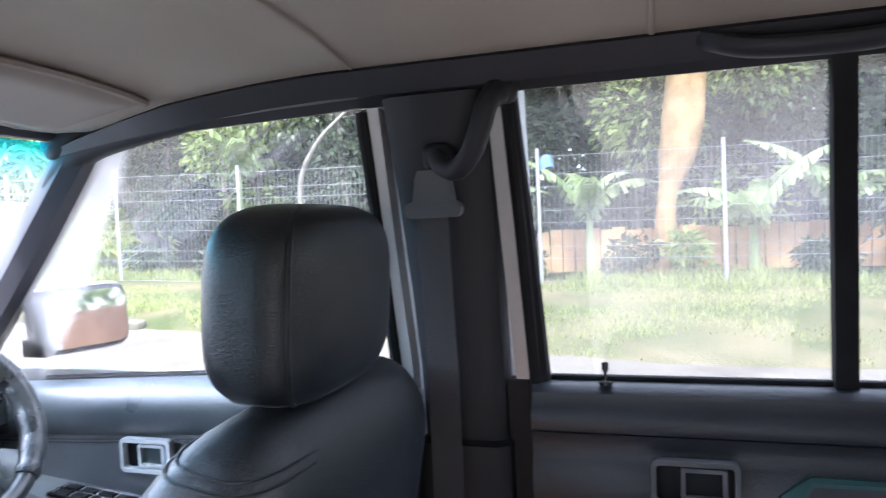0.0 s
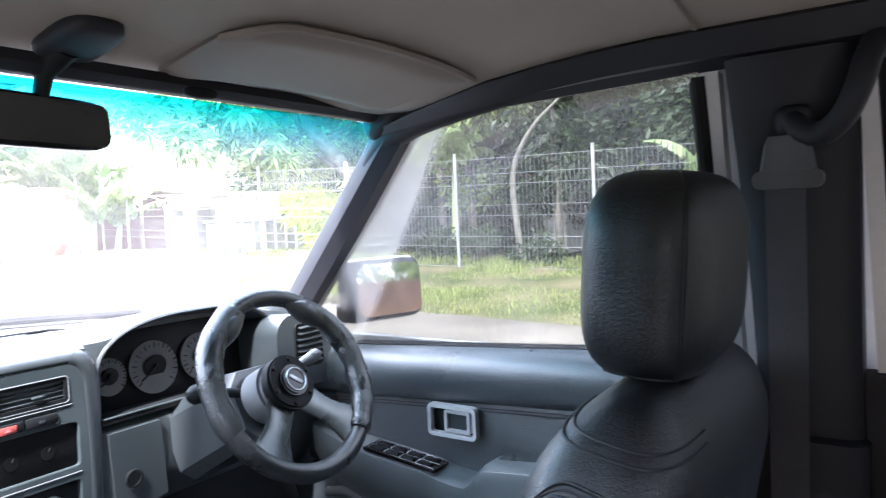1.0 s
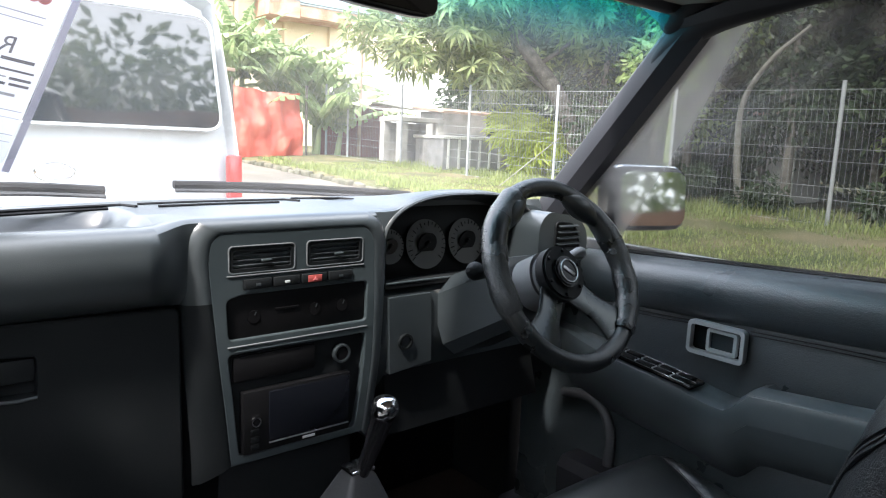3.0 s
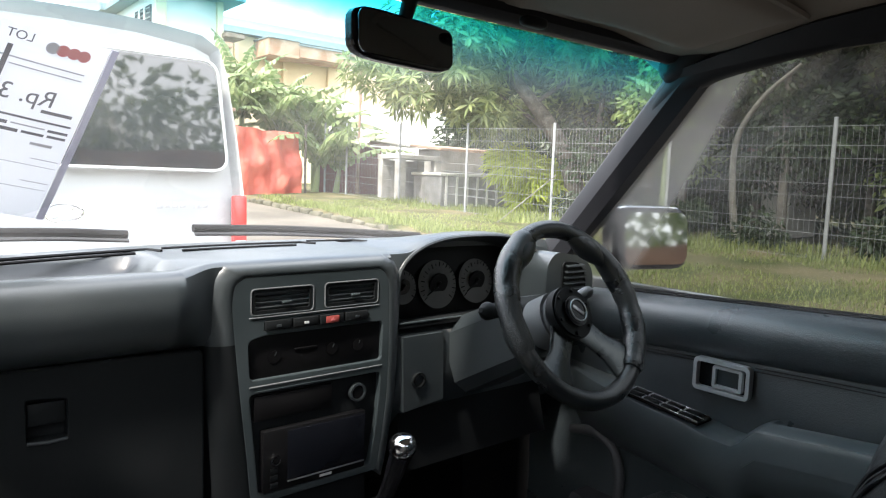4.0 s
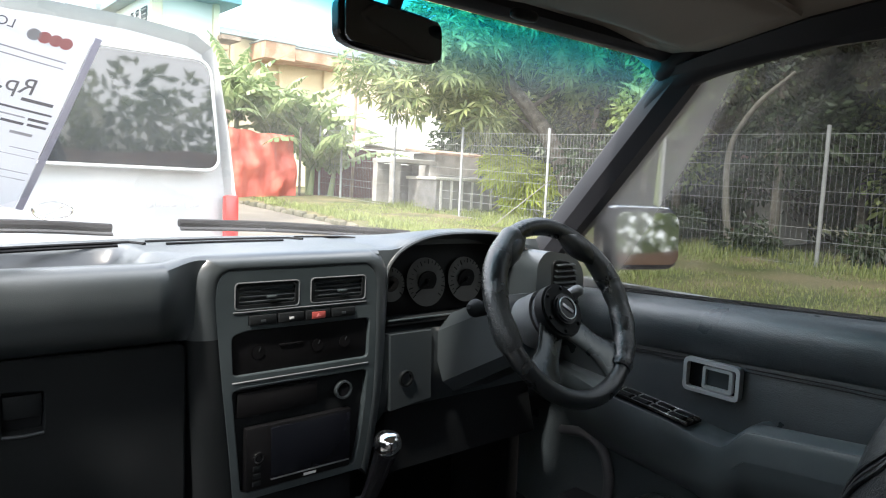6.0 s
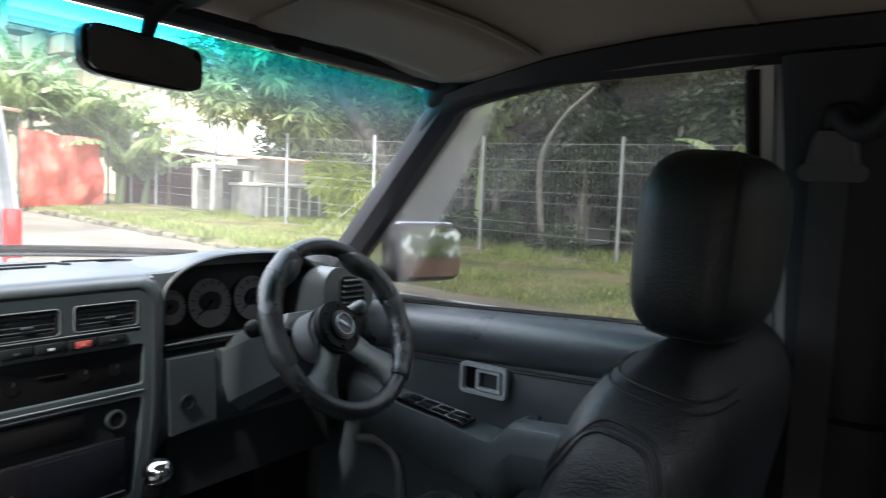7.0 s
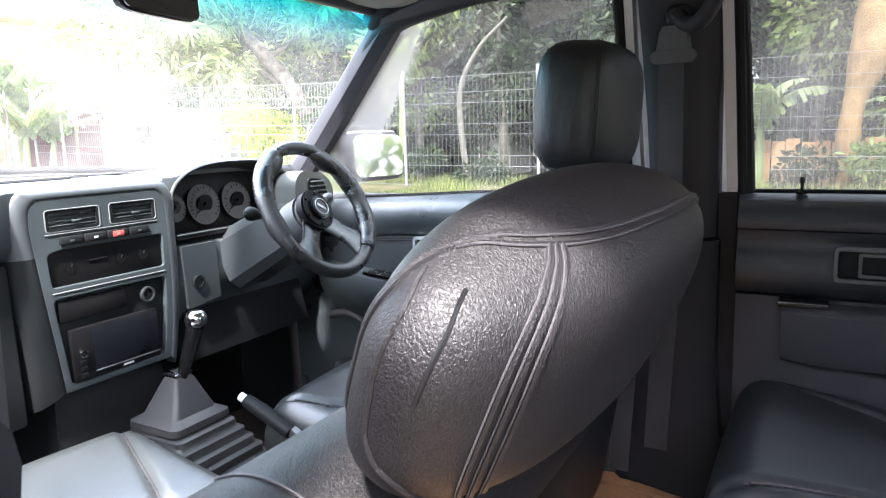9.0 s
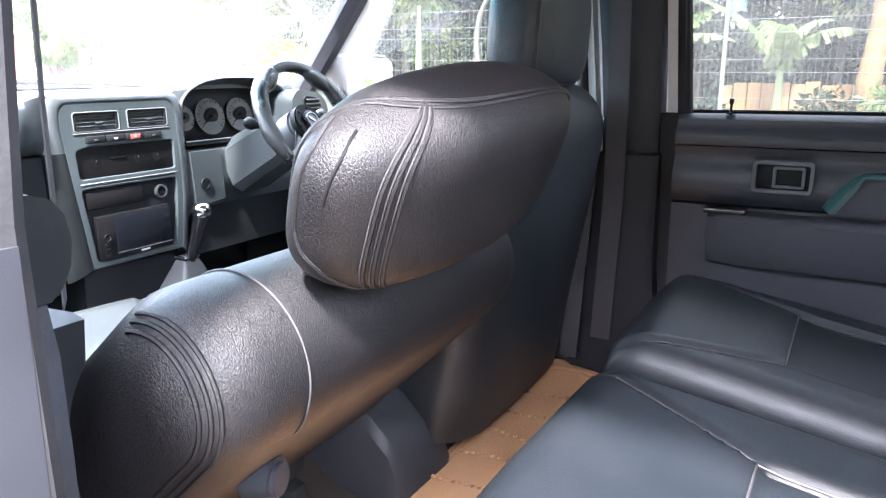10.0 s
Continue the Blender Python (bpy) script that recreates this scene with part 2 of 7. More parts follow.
M["spoke"] = surf("satin_metal_spoke", (0.055, 0.062, 0.064), (0.11, 0.12, 0.12), 0.26, 18, 300, 0.1, metal=0.6)
M["ink"] = surf("grey_ink", (0.10, 0.10, 0.12), (0.15, 0.15, 0.17), 0.7, 30, 300, 0.05)
M["ink_grey"] = surf("pale_grey_ink", (0.34, 0.34, 0.37), (0.42, 0.42, 0.45), 0.7, 30, 300, 0.05)
M["ink_red"] = surf("red_ink", (0.5, 0.12, 0.12), (0.58, 0.2, 0.2), 0.7, 30, 300, 0.05)
M["plastic_sleeve"] = surf("lilac_sleeve_edge", (0.48, 0.48, 0.62), (0.56, 0.56, 0.68), 0.3, 20, 200, 0.05)
M["asphalt"] = surf("pale_dusty_asphalt", (0.11, 0.098, 0.082), (0.19, 0.17, 0.14), 0.95, 0.8, 60, 0.6, spec=0.2, dist=0.006, vary=0.4)
M["soil"] = surf("dry_soil_and_grass", (0.06, 0.075, 0.028), (0.17, 0.145, 0.085), 0.97, 0.9, 30, 0.8, spec=0.1, dist=0.02, vary=0.4)
M["concrete"] = surf("weathered_concrete", (0.28, 0.27, 0.25), (0.42, 0.41, 0.385), 0.92, 2.2, 40, 0.5, spec=0.2, dist=0.006, vary=0.3)
M["kerb"] = surf("mossy_kerb_stone", (0.08, 0.08, 0.055), (0.17, 0.155, 0.12), 0.95, 4, 40, 0.7, spec=0.15, dist=0.008, vary=0.3)
M["wall_cream"] = surf("cream_render", (0.74, 0.62, 0.4), (0.8, 0.69, 0.47), 0.9, 0.35, 12, 0.2, spec=0.15, vary=0.15)
M["wall_white"] = surf("off_white_render", (0.72, 0.7, 0.64), (0.8, 0.78, 0.72), 0.9, 0.5, 12, 0.2, spec=0.15, vary=0.15)
M["rust_roof"] = surf("rust_stained_sheet", (0.2, 0.13, 0.09), (0.42, 0.3, 0.22), 0.8, 1.5, 20, 0.3)
M["ledge"] = surf("rust_streaked_concrete", (0.40, 0.20, 0.11), (0.62, 0.43, 0.30), 0.85, 1.2, 20, 0.3, vary=0.3)
M["dark_red"] = surf("maroon_gate_sheet", (0.12, 0.045, 0.045), (0.18, 0.07, 0.065), 0.75, 1.5, 20, 0.3)
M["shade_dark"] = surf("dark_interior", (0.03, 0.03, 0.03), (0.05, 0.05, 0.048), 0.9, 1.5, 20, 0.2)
M["galv"] = surf("galvanised_steel", (0.27, 0.28, 0.28), (0.36, 0.37, 0.37), 0.5, 6, 120, 0.1, metal=0.35)
M["wire"] = surf("dull_wire", (0.2, 0.21, 0.21), (0.3, 0.31, 0.31), 0.6, 6, 120, 0.1)
M["guide"] = surf("mid_grey_plastic", (0.060, 0.063, 0.067), (0.082, 0.085, 0.090), 0.5, 8, 400, 0.1)
M["tarp"] = surf("red_orange_tarpaulin", (0.62, 0.115, 0.075), (0.72, 0.19, 0.13), 0.6, 1.5, 60, 0.3, dist=0.004)
M["blue_sheet"] = surf("blue_sheet", (0.1, 0.22, 0.42), (0.16, 0.3, 0.5), 0.6, 2, 60, 0.2)
M["bark"] = surf("grey_bark", (0.1, 0.09, 0.075), (0.22, 0.2, 0.17), 0.95, 6, 40, 0.9, spec=0.1, dist=0.02, vary=0.4)
M["bark_pale"] = surf("pale_bark", (0.13, 0.125, 0.105), (0.22, 0.21, 0.185), 0.9, 5, 40, 0.6, spec=0.1, dist=0.01)
M["bark_tan"] = surf("tan_peeling_bark", (0.24, 0.15, 0.065), (0.40, 0.27, 0.135), 0.9, 4, 30, 0.8, spec=0.1, dist=0.02, vary=0.4)
M["brick_wall"] = surf("tan_weathered_planks", (0.34, 0.205, 0.10), (0.50, 0.33, 0.175), 0.95, 1.6, 30, 0.8, spec=0.1, dist=0.02, vary=0.4)
M["tyre"] = surf("tyre_rubber", (0.018, 0.018, 0.018), (0.03, 0.03, 0.03), 0.85, 10, 90, 0.3)
M["tail_red"] = surf("red_lamp_lens", (0.45, 0.03, 0.03), (0.55, 0.05, 0.04), 0.2, 10, 90, 0.05)
M["van_white"] = surf("van_silver_white_paint", (0.47, 0.49, 0.495), (0.53, 0.55, 0.555), 0.3, 2, 60, 0.02, coat=0.35)
M["van_grey"] = surf("van_badge_grey", (0.30, 0.31, 0.32), (0.36, 0.37, 0.38), 0.35, 9, 60, 0.02)
M["van_glass"] = surf("dark_tinted_glass", (0.012, 0.017, 0.021), (0.022, 0.029, 0.034), 0.03, 2, 6, 0.0, rvar=0.0, spec=0.9)
M["leaf"] = leaf_mat("green_leaves", (0.09, 0.15, 0.035), (0.27, 0.34, 0.11), 0.5)
M["leaf_pale"] = leaf_mat("olive_tree_leaves", (0.09, 0.13, 0.04), (0.30, 0.34, 0.13), 0.45)
# leaf green darkened to carry the shade inside the wood
M["leaf_shaded"] = leaf_mat("shaded_leaves", (0.013, 0.027, 0.010), (0.043, 0.068, 0.026))
M["leaf_yellow"] = leaf_mat("yellow_green_leaves", (0.34, 0.42, 0.03), (0.52, 0.58, 0.10), 0.5)
M["banana"] = leaf_mat("banana_leaves", (0.13, 0.20, 0.07), (0.30, 0.36, 0.17), 0.4, 0.35)
M["grass"] = leaf_mat("grass_blades", (0.10, 0.14, 0.035), (0.29, 0.32, 0.11), 0.3, 0.7)
# the sloped strip by the pillar is a painted reflection
M["glass"] = glass_mat("side_glass", (0.255, 0.268, 0.258), 0.026, reflected_strip=(0.837, 0.548, 1.640, 1.668, 0.10))
M["glass_back"] = glass_mat("dark_tailgate_glass", (0.12, 0.13, 0.13), 0.03)
M["glass_rear"] = glass_mat("rear_side_glass", (0.175, 0.185, 0.180), 0.036)
# part of this film's amount stands in for veiling glare
M["glass_ws"] = glass_mat("windscreen_glass", (0.91, 0.935, 0.915), 0.030, band=(1.470, 1.565, (0.02, 0.56, 0.72)))
M["glass_left"] = glass_mat("clear_side_glass", (0.80, 0.83, 0.81), 0.02)

# ---- mesh tools ----
BASE = {}


def place(ob, parent, base):
    ob.parent = parent
    BASE[ob.name] = base


def thing(name, base, label, category, group="", kind=""):
    ob = new(name)
    ob.empty_display_size = 0.05
    ob.location = base
    BASE[ob.name] = Vector(base)
    return tagged(ob, label, category, group, kind)


def finish(me, bm, sharp=38.0):
    bmesh.ops.recalc_face_normals(bm, faces=bm.faces)
    lim = radians(sharp)
    for e in bm.edges:
        e.smooth = len(e.link_faces) != 2 or e.calc_face_angle(0.0) < lim
    for f in bm.faces:
        f.smooth = True
    bm.to_mesh(me)
    bm.free()


def part(name, bm, material, parent, label="", sharp=38.0):
    """One mesh object under a thing or a part; bm is in world places."""
    base = BASE[parent.name]
    bmesh.ops.translate(bm, verts=bm.verts, vec=-base)
    me = bpy.data.meshes.new(name)
    finish(me, bm, sharp)
    me.materials.append(M[material])
    ob = new(name, me)
    place(ob, parent, base)
    if label:
        tagged(ob, label)
    return ob


def solo(name, bm, material, label, category, kind="", base=(0, 0, 0), group=""):
    """A thing that is one mesh."""
    base = Vector(base)
    bmesh.ops.translate(bm, verts=bm.verts, vec=-base)
    me = bpy.data.meshes.new(name)
    finish(me, bm)
    me.materials.append(M[material])
    ob = new(name, me)
    ob.location = base
    BASE[ob.name] = base
    return tagged(ob, label, category, group, kind)


def rot(rx=0, ry=0, rz=0):
    return Euler((radians(rx), radians(ry), radians(rz))).to_matrix().to_4x4()


def add(bm, verts, faces, m=None):
    vs = [bm.verts.new(m @ Vector(v) if m else Vector(v)) for v in verts]
    for f in faces:
        try:
            bm.faces.new([vs[i] for i in f])
        except ValueError:
            pass
    return vs


def box(c, s, bev=0.004, seg=2, r=None, bm=None):
    """A box with rounded edges."""
    t = bmesh.new()
    bmesh.ops.create_cube(t, size=1.0)
    bmesh.ops.scale(t, verts=t.verts, vec=s)
    if bev:
        bmesh.ops.bevel(t, geom=t.edges[:], offset=min(bev, 0.49 * min(s)), segments=seg, profile=0.5, affect="EDGES")
    m = Matrix.Translation(c) @ (r or Matrix())
    bmesh.ops.transform(t, matrix=m, verts=t.verts)
    return join(bm, t)


def join(bm, t):
    if bm is None:
        return t
    me = bpy.data.meshes.new("scratch")
    t.to_mesh(me)
    t.free()
    bm.from_mesh(me)
    bpy.data.meshes.remove(me)
    return bm


def spow(v, e):
    return math.copysign(abs(v) ** e, v)


def even_angle(a, e):
    """The superquadric's angle whose point lies in the plain direction a."""
    return math.atan2(spow(math.sin(a), 1 / e), spow(math.cos(a), 1 / e))


def cushion(c, s, e1=0.35, e2=0.35, r=None, nu=40, nv=24, bm=None, dent=None):
    """A stuffed, rounded block: a superquadric of full size s."""
    t = bmesh.new()
    m = Matrix.Translation(c) @ (r or Matrix())
    rings = []
    for j in range(1, nv):
        ph = even_angle(-math.pi / 2 + math.pi * j / nv, e1)
        ring = []
        for i in range(nu):
            th = even_angle(2 * math.pi * i / nu, e2)
            p = Vector((s[0] / 2 * spow(math.cos(ph), e1) * spow(math.cos(th), e2), s[1] / 2 * spow(math.cos(ph), e1) * spow(math.sin(th), e2), s[2] / 2 * spow(math.sin(ph), e1)))
            if dent:
                p = dent(p)
            ring.append(p)
        rings.append(ring)
    skin(t, [[m @ p for p in ring] for ring in rings], True, True)
    return join(bm, t)


def skin(bm, rings, closed=True, caps=True):
    vs = [[bm.verts.new(p) for p in ring] for ring in rings]
    n = len(vs[0])
    for a, b in zip(vs, vs[1:]):
        for i in range(n if closed else n - 1):
            k = (i + 1) % n
            bm.faces.new((a[i], a[k], b[k], b[i]))
    if caps and closed:
        bm.faces.new(vs[0][::-1])
        bm.faces.new(vs[-1])
    return bm


def loft(rings, closed=True, caps=True, bm=None):
    return skin(bm or bmesh.new(), rings, closed, caps)


def prism(profile, axis, a, b, bev=0.0, bm=None, seg=2):
    """A flat outline (in the two other axes, in order x, y, z) drawn out along an axis from a to b."""
    t = bmesh.new()
    put3 = {"x": lambda u, v, w: (w, u, v), "y": lambda u, v, w: (u, w, v), "z": lambda u, v, w: (u, v, w)}[axis]
    skin(t, [[Vector(put3(u, v, w)) for u, v in profile] for w in (a, b)], True, True)
    if bev:
        bmesh.ops.bevel(t, geom=[e for e in t.edges if e.calc_face_angle(0) > 0.5], offset=bev, segments=seg, affect="EDGES", clamp_overlap=True)
    return join(bm, t)


def tube(pts, rad, n=8, closed=False, bm=None, flat=1.0):
    """A round rod along points; rad: one radius or one for each point; flat: its thickness along the second axis."""
    pts = [Vector(p) for p in pts]
    k = len(pts)
    rads = rad if isinstance(rad, (list, tuple)) else [rad] * k
    rings, up = [], None
    for i, p in enumerate(pts):
        a = pts[(i - 1) % k] if (closed or i > 0) else p
        b = pts[(i + 1) % k] if (closed or i < k - 1) else p
        d = (b - a).normalized()
        if up is None:
            up = d.orthogonal().normalized()
        up = (up - d * up.dot(d)).normalized()
        side = d.cross(up)
        rings.append([p + (up * math.cos(2 * math.pi * j / n) + side * flat * math.sin(2 * math.pi * j / n)) * rads[i] for j in range(n)])
    t = bmesh.new()
    if closed:
        rings.append(rings[0])
        skin(t, rings, True, False)
        bmesh.ops.remove_doubles(t, verts=t.verts, dist=1e-6)
    else:
        skin(t, rings, True, True)
    return join(bm, t)


def smooth_line(pts, steps=6):
    """A Catmull-Rom line through points."""
    p = [Vector(q) for q in pts]
    p = [2 * p[0] - p[1]] + p + [2 * p[-1] - p[-2]]
    out = []
    for i in range(1, len(p) - 2):
        for s in range(steps):
            t = s / steps
            out.append(0.5 * (2 * p[i] + (p[i + 1] - p[i - 1]) * t + (2 * p[i - 1] - 5 * p[i] + 4 * p[i + 1] - p[i + 2]) * t * t + (3 * p[i] - p[i - 1] - 3 * p[i + 1] + p[i + 2]) * t ** 3))
    return out + [p[-2]]


def sheet(f, nu, nv, thick=0.0, bm=None):
    """A surface f(u, v) with u, v from 0 to 1; thick: a second skin that far along z."""
    t = bmesh.new()
    rows = [[Vector(f(i / nu, j / nv)) for i in range(nu + 1)] for j in range(nv + 1)]
    skin(t, rows, False, False)
    if thick:
        bmesh.ops.recalc_face_normals(t, faces=t.faces)
        bmesh.ops.solidify(t, geom=t.faces[:], thickness=thick)
    return join(bm, t)


def disc(c, radius, depth, axis, n=28, bev=0.0, bm=None):
    t = bmesh.new()
    bmesh.ops.create_cone(t, cap_ends=True, segments=n, radius1=radius, radius2=radius, depth=depth)
    if bev:
        bmesh.ops.bevel(t, geom=[e for e in t.edges if e.calc_face_angle(0) > 0.9], offset=bev, segments=2, affect="EDGES")
    q = Vector((0, 0, 1)).rotation_difference(Vector(axis).normalized()).to_matrix().to_4x4()
    bmesh.ops.transform(t, matrix=Matrix.Translation(c) @ q, verts=t.verts)
    return join(bm, t)


def rrect(w, h, r, n=5):
    """A rounded rectangle as points about 0, 0."""
    out = []
    for cx, cy, a0 in ((w / 2 - r, h / 2 - r, 0), (-w / 2 + r, h / 2 - r, 90), (-w / 2 + r, -h / 2 + r, 180), (w / 2 - r, -h / 2 + r, 270)):
        for i in range(n + 1):
            a = radians(a0 + 90 * i / n)
            out.append((cx + r * math.cos(a), cy + r * math.sin(a)))
    return out


def ring_frame(w, h, r, rim, depth, m, n=5, bm=None):
    """A flat rounded frame w by h with a rim, drawn out by depth along its local z."""
    t = bmesh.new()
    o, i = rrect(w, h, r, n), rrect(w - 2 * rim, h - 2 * rim, max(0.001, r - rim * 0.6), n)
    k = len(o)
    a = [t.verts.new((x, y, depth * 0.8)) for x, y in o]
    b = [t.verts.new((x * 0.985, y * 0.985, depth)) for x, y in o]
    c = [t.verts.new((x, y, depth)) for x, y in i]
    d = [t.verts.new((x, y, 0)) for x, y in i]
    e = [t.verts.new((x, y, 0)) for x, y in o]
    for p, q in ((e, a), (a, b), (b, c), (c, d), (d, e)):
        for j in range(k):
            t.faces.new((p[j], p[(j + 1) % k], q[(j + 1) % k], q[j]))
    bmesh.ops.transform(t, matrix=m, verts=t.verts)
    return join(bm, t)


def mirrored(bm):
    """The same mesh on the other side of the car's middle."""
    for v in bm.verts:
        v.co.x = 2 * MID - v.co.x
    bmesh.ops.reverse_faces(bm, faces=bm.faces)
    return bm


def ease(t):
    t = max(0.0, min(1.0, t))
    return t * t * (3 - 2 * t)


MID = 0.02

# ---- car shell ----


def belt_z(y):
    """Height of the window sill along the car."""
    return 1.15 - 0.05 * max(0.0, y - 0.72)


def roof_z(x, y):
    u = (x - MID) / 0.62
    mid = 1.668 - 0.078 * max(0.0, (y - 0.55) / 0.62) ** 1.7
    return mid - 0.075 * abs(u) ** 3.5


def left_pillar(bm):
    """The centre pillar's place on the open side."""
    for v in bm.verts:
        v.co.x, v.co.y = -0.06 - v.co.x, v.co.y + 0.062
    bmesh.ops.reverse_faces(bm, faces=bm.faces)
    return bm


shell = thing("car_body", (MID, 0.4, 0.3), "silver-white off-road car body with dark grey inner trim", "car body", kind="structure")

# headliner with a shallow cross groove
def headliner(u, v):
    x = MID + (u * 2 - 1) * 0.585
    y = -1.3 + v * 2.42
    return (x, y, max(roof_z(x, y), 1.576 - 0.10 * ease((0.95 - y) / 0.25)))


hl = sheet(headliner, 40, 70)
ceiling = solo("ceiling", hl, "headliner", "grey-beige fabric headliner, sagging slightly", "headliner", "structure")
groove = tube([(x, 0.52 + 0.02 * math.cos((x - MID) * 4), roof_z(x, 0.52) - 0.001) for x in [MID - 0.55 + i * 0.1 for i in range(12)]], 0.004, 6)
part("seam", groove, "headliner", ceiling)
gr2 = tube([(x, 0.10, roof_z(x, 0.10) - 0.001) for x in [MID - 0.55 + i * 0.1 for i in range(12)]], 0.004, 6)
part("seam", gr2, "headliner", ceiling)
# outer roof skin
part("roof_skin", sheet(lambda u, v: (MID + (u * 2 - 1) * 0.66, -1.35 + v * 2.52, roof_z(MID + (u * 2 - 1) * 0.6, -1.35 + v * 2.52) + 0.045), 24, 30, 0.004), "body_white", shell)

for side in (1, -1):
    fix = (lambda b: b) if side == 1 else mirrored
    pfix = (lambda b: b) if side == 1 else left_pillar
    # padded rail above the doors
    rail = []
    for i in range(28):
        y = 1.10 - i * (2.4 / 27)
        z = roof_z(0.60, y)
        top = 1.560 + 0.016 * min(1.0, max(0.0, (0.95 - y) / 0.6)) - 0.05 * max(0.0, (y - 0.85) / 0.25) ** 2 * 0.4
        k = min(1.0, 0.35 + 0.22 * i)
        core = Vector((0.628, y, z + 0.004))
        rail.append([core + (Vector(p) - core) * k for p in ((0.555, y, z + 0.004), (0.575, y, z - 0.028), (0.605, y, top + 0.012), (0.622, y, top), (0.65, y, top + 0.004), (0.68, y, z + 0.035), (0.60, y, z + 0.03))])
    part("roof_rail", fix(loft(rail)), "trim", shell, "dark grey padded roof rail")
    # windscreen pillar, from the rail's front end down to the wing
    pil = []
    for i in range(15):
        t = i / 14
        c = Vector((0.632 + 0.058 * t, 1.085 + 0.43 * t, 1.567 - 0.455 * t))
        pil.append([c + Vector(p) for p in ((-0.016, 0.004, 0.006), (-0.026, -0.022, -0.018), (-0.012, -0.042, -0.036), (0.03, -0.045, -0.036), (0.05, -0.02, -0.01), (0.045, 0.012, 0.014), (0.0, 0.014, 0.014))])
    part("windscreen_pillar", fix(loft(pil)), "trim", shell, "dark grey windscreen pillar trim")
    # corner cap where rail and pillar meet
    part("pillar_corner", fix(cushion((0.628, 1.08, 1.572), (0.07, 0.11, 0.06), 0.7, 0.7, rot(-25, 0, 0), 18, 12)), "trim", shell)
    part("pillar_corner", fix(tube(smooth_line([(0.662, 1.250, 1.375), (0.646, 1.165, 1.462), (0.636, 1.105, 1.520), (0.630, 1.04, 1.552), (0.626, 0.94, 1.566), (0.624, 0.82, 1.574)], 6), [0.010 + 0.016 * math.sin(math.pi * q / 30) for q in range(31)], 12)), "trim", shell)
    # centre pillar: upper trim narrower than the foot
    cp = []
    for z, y0, y1, x in ((1.58, 0.325, 0.485, 0.600), (1.45, 0.325, 0.475, 0.618), (1.30, 0.325, 0.465, 0.636), (1.17, 0.325, 0.46, 0.650), (1.06, 0.325, 0.458, 0.655), (1.055, 0.318, 0.465, 0.640), (0.80, 0.318, 0.48, 0.640), (0.58, 0.30, 0.50, 0.640), (0.50, 0.27, 0.53, 0.636), (0.40, 0.25, 0.56, 0.636)):
        cp.append([Vector(p) for p in ((x + 0.06, y0, z), (x + 0.012, y0 + 0.002, z), (x, y0 + 0.02, z), (x, y1 - 0.02, z), (x + 0.012, y1 - 0.002, z), (x + 0.06, y1, z))])
    part("centre_pillar", pfix(loft(cp)), "trim", shell, "dark grey centre pillar trim")
    # painted pillar flange and rubber seals either side of it
    for y0, nm, mt, w in ((0.490, "door_frame_strip", "silver", 0.018), (0.302, "door_frame_strip", "silver", 0.026)):
        st = loft([[Vector(p) for p in ((x - 0.004, y - w / 2, z), (x + 0.03, y - w / 2, z), (x + 0.03, y + w / 2, z), (x - 0.004, y + w / 2, z))] for z, x, y in ((1.57, 0.622, y0 + 0.012), (1.40, 0.645, y0 + 0.006), (1.16, 0.675, y0 - 0.004), (0.45 if y0 > 0.4 else 1.152, 0.70 if y0 > 0.4 else 0.676, y0 - 0.01 if y0 > 0.4 else y0 - 0.0045))])
        part(nm, pfix(st), mt if side == 1 else "trim", shell, "painted door frame edge")
    part("door_jamb", pfix(loft([[Vector(p) for p in ((x - 0.004, 0.270, z), (x + 0.03, 0.270, z), (x + 0.03, 0.325, z), (x - 0.004, 0.325, z))] for z, x in ((1.149, 0.676), (0.80, 0.690), (0.45, 0.700))])), "trim", shell)
    for y0 in (0.285, 0.508):
        sl = tube([(x, y0 + dy, z) for z, x, dy in ((1.565, 0.618, 0.012), (1.40, 0.642, 0.005), (1.16, 0.672, -0.004), (0.75, 0.68, -0.008), (0.46, 0.68, -0.01))], 0.010, 8)
        part("door_seal", pfix(sl), "rubber", shell)
    # outer skin between the doors
    inset = 0.0 if side == 1 else 0.045
    part("pillar_skin", pfix(loft([[Vector(p) for p in ((x - 0.03, 0.29 + inset, z), (x, 0.285 + inset, z), (x + 0.006, 0.42, z), (x, 0.535, z), (x - 0.03, 0.53, z))] for z, x in ((1.60, 0.69), (1.16, 0.755), (0.85, 0.775), (0.42, 0.76))])), "body_white", shell, "white painted pillar outside")
    # rear quarter panel closing the cabin
    qp = bmesh.new()
    box((0.70, -0.95, 0.80), (0.10, 0.80, 0.68), 0.01, bm=qp)
    box((0.655, -1.14, 1.36), (0.07, 0.42, 0.46), 0.01, bm=qp)
    box((0.665, -0.755, 1.36), (0.06, 0.37, 0.50), 0.01, bm=qp)
    part("quarter_panel", fix(qp), "trim", shell)
    # sill below the doors
    part("door_sill", fix(box((0.70, 0.45, 0.42), (0.13, 2.1, 0.13), 0.02)), "trim", shell)
tail = bmesh.new()
box((MID, -1.36, 0.80), (1.36, 0.08, 0.68), 0.01, bm=tail)
box((MID - 0.57, -1.34, 1.38), (0.14, 0.06, 0.46), 0.01, bm=tail)
box((MID + 0.57, -1.34, 1.38), (0.14, 0.06, 0.46), 0.01, bm=tail)
part("tailgate", tail, "trim", shell)
fire = box((MID, 1.72, 0.75), (1.4, 0.05, 0.7), 0.01)
part("bulkhead", fire, "dash_dark", shell)
kick = bmesh.new()
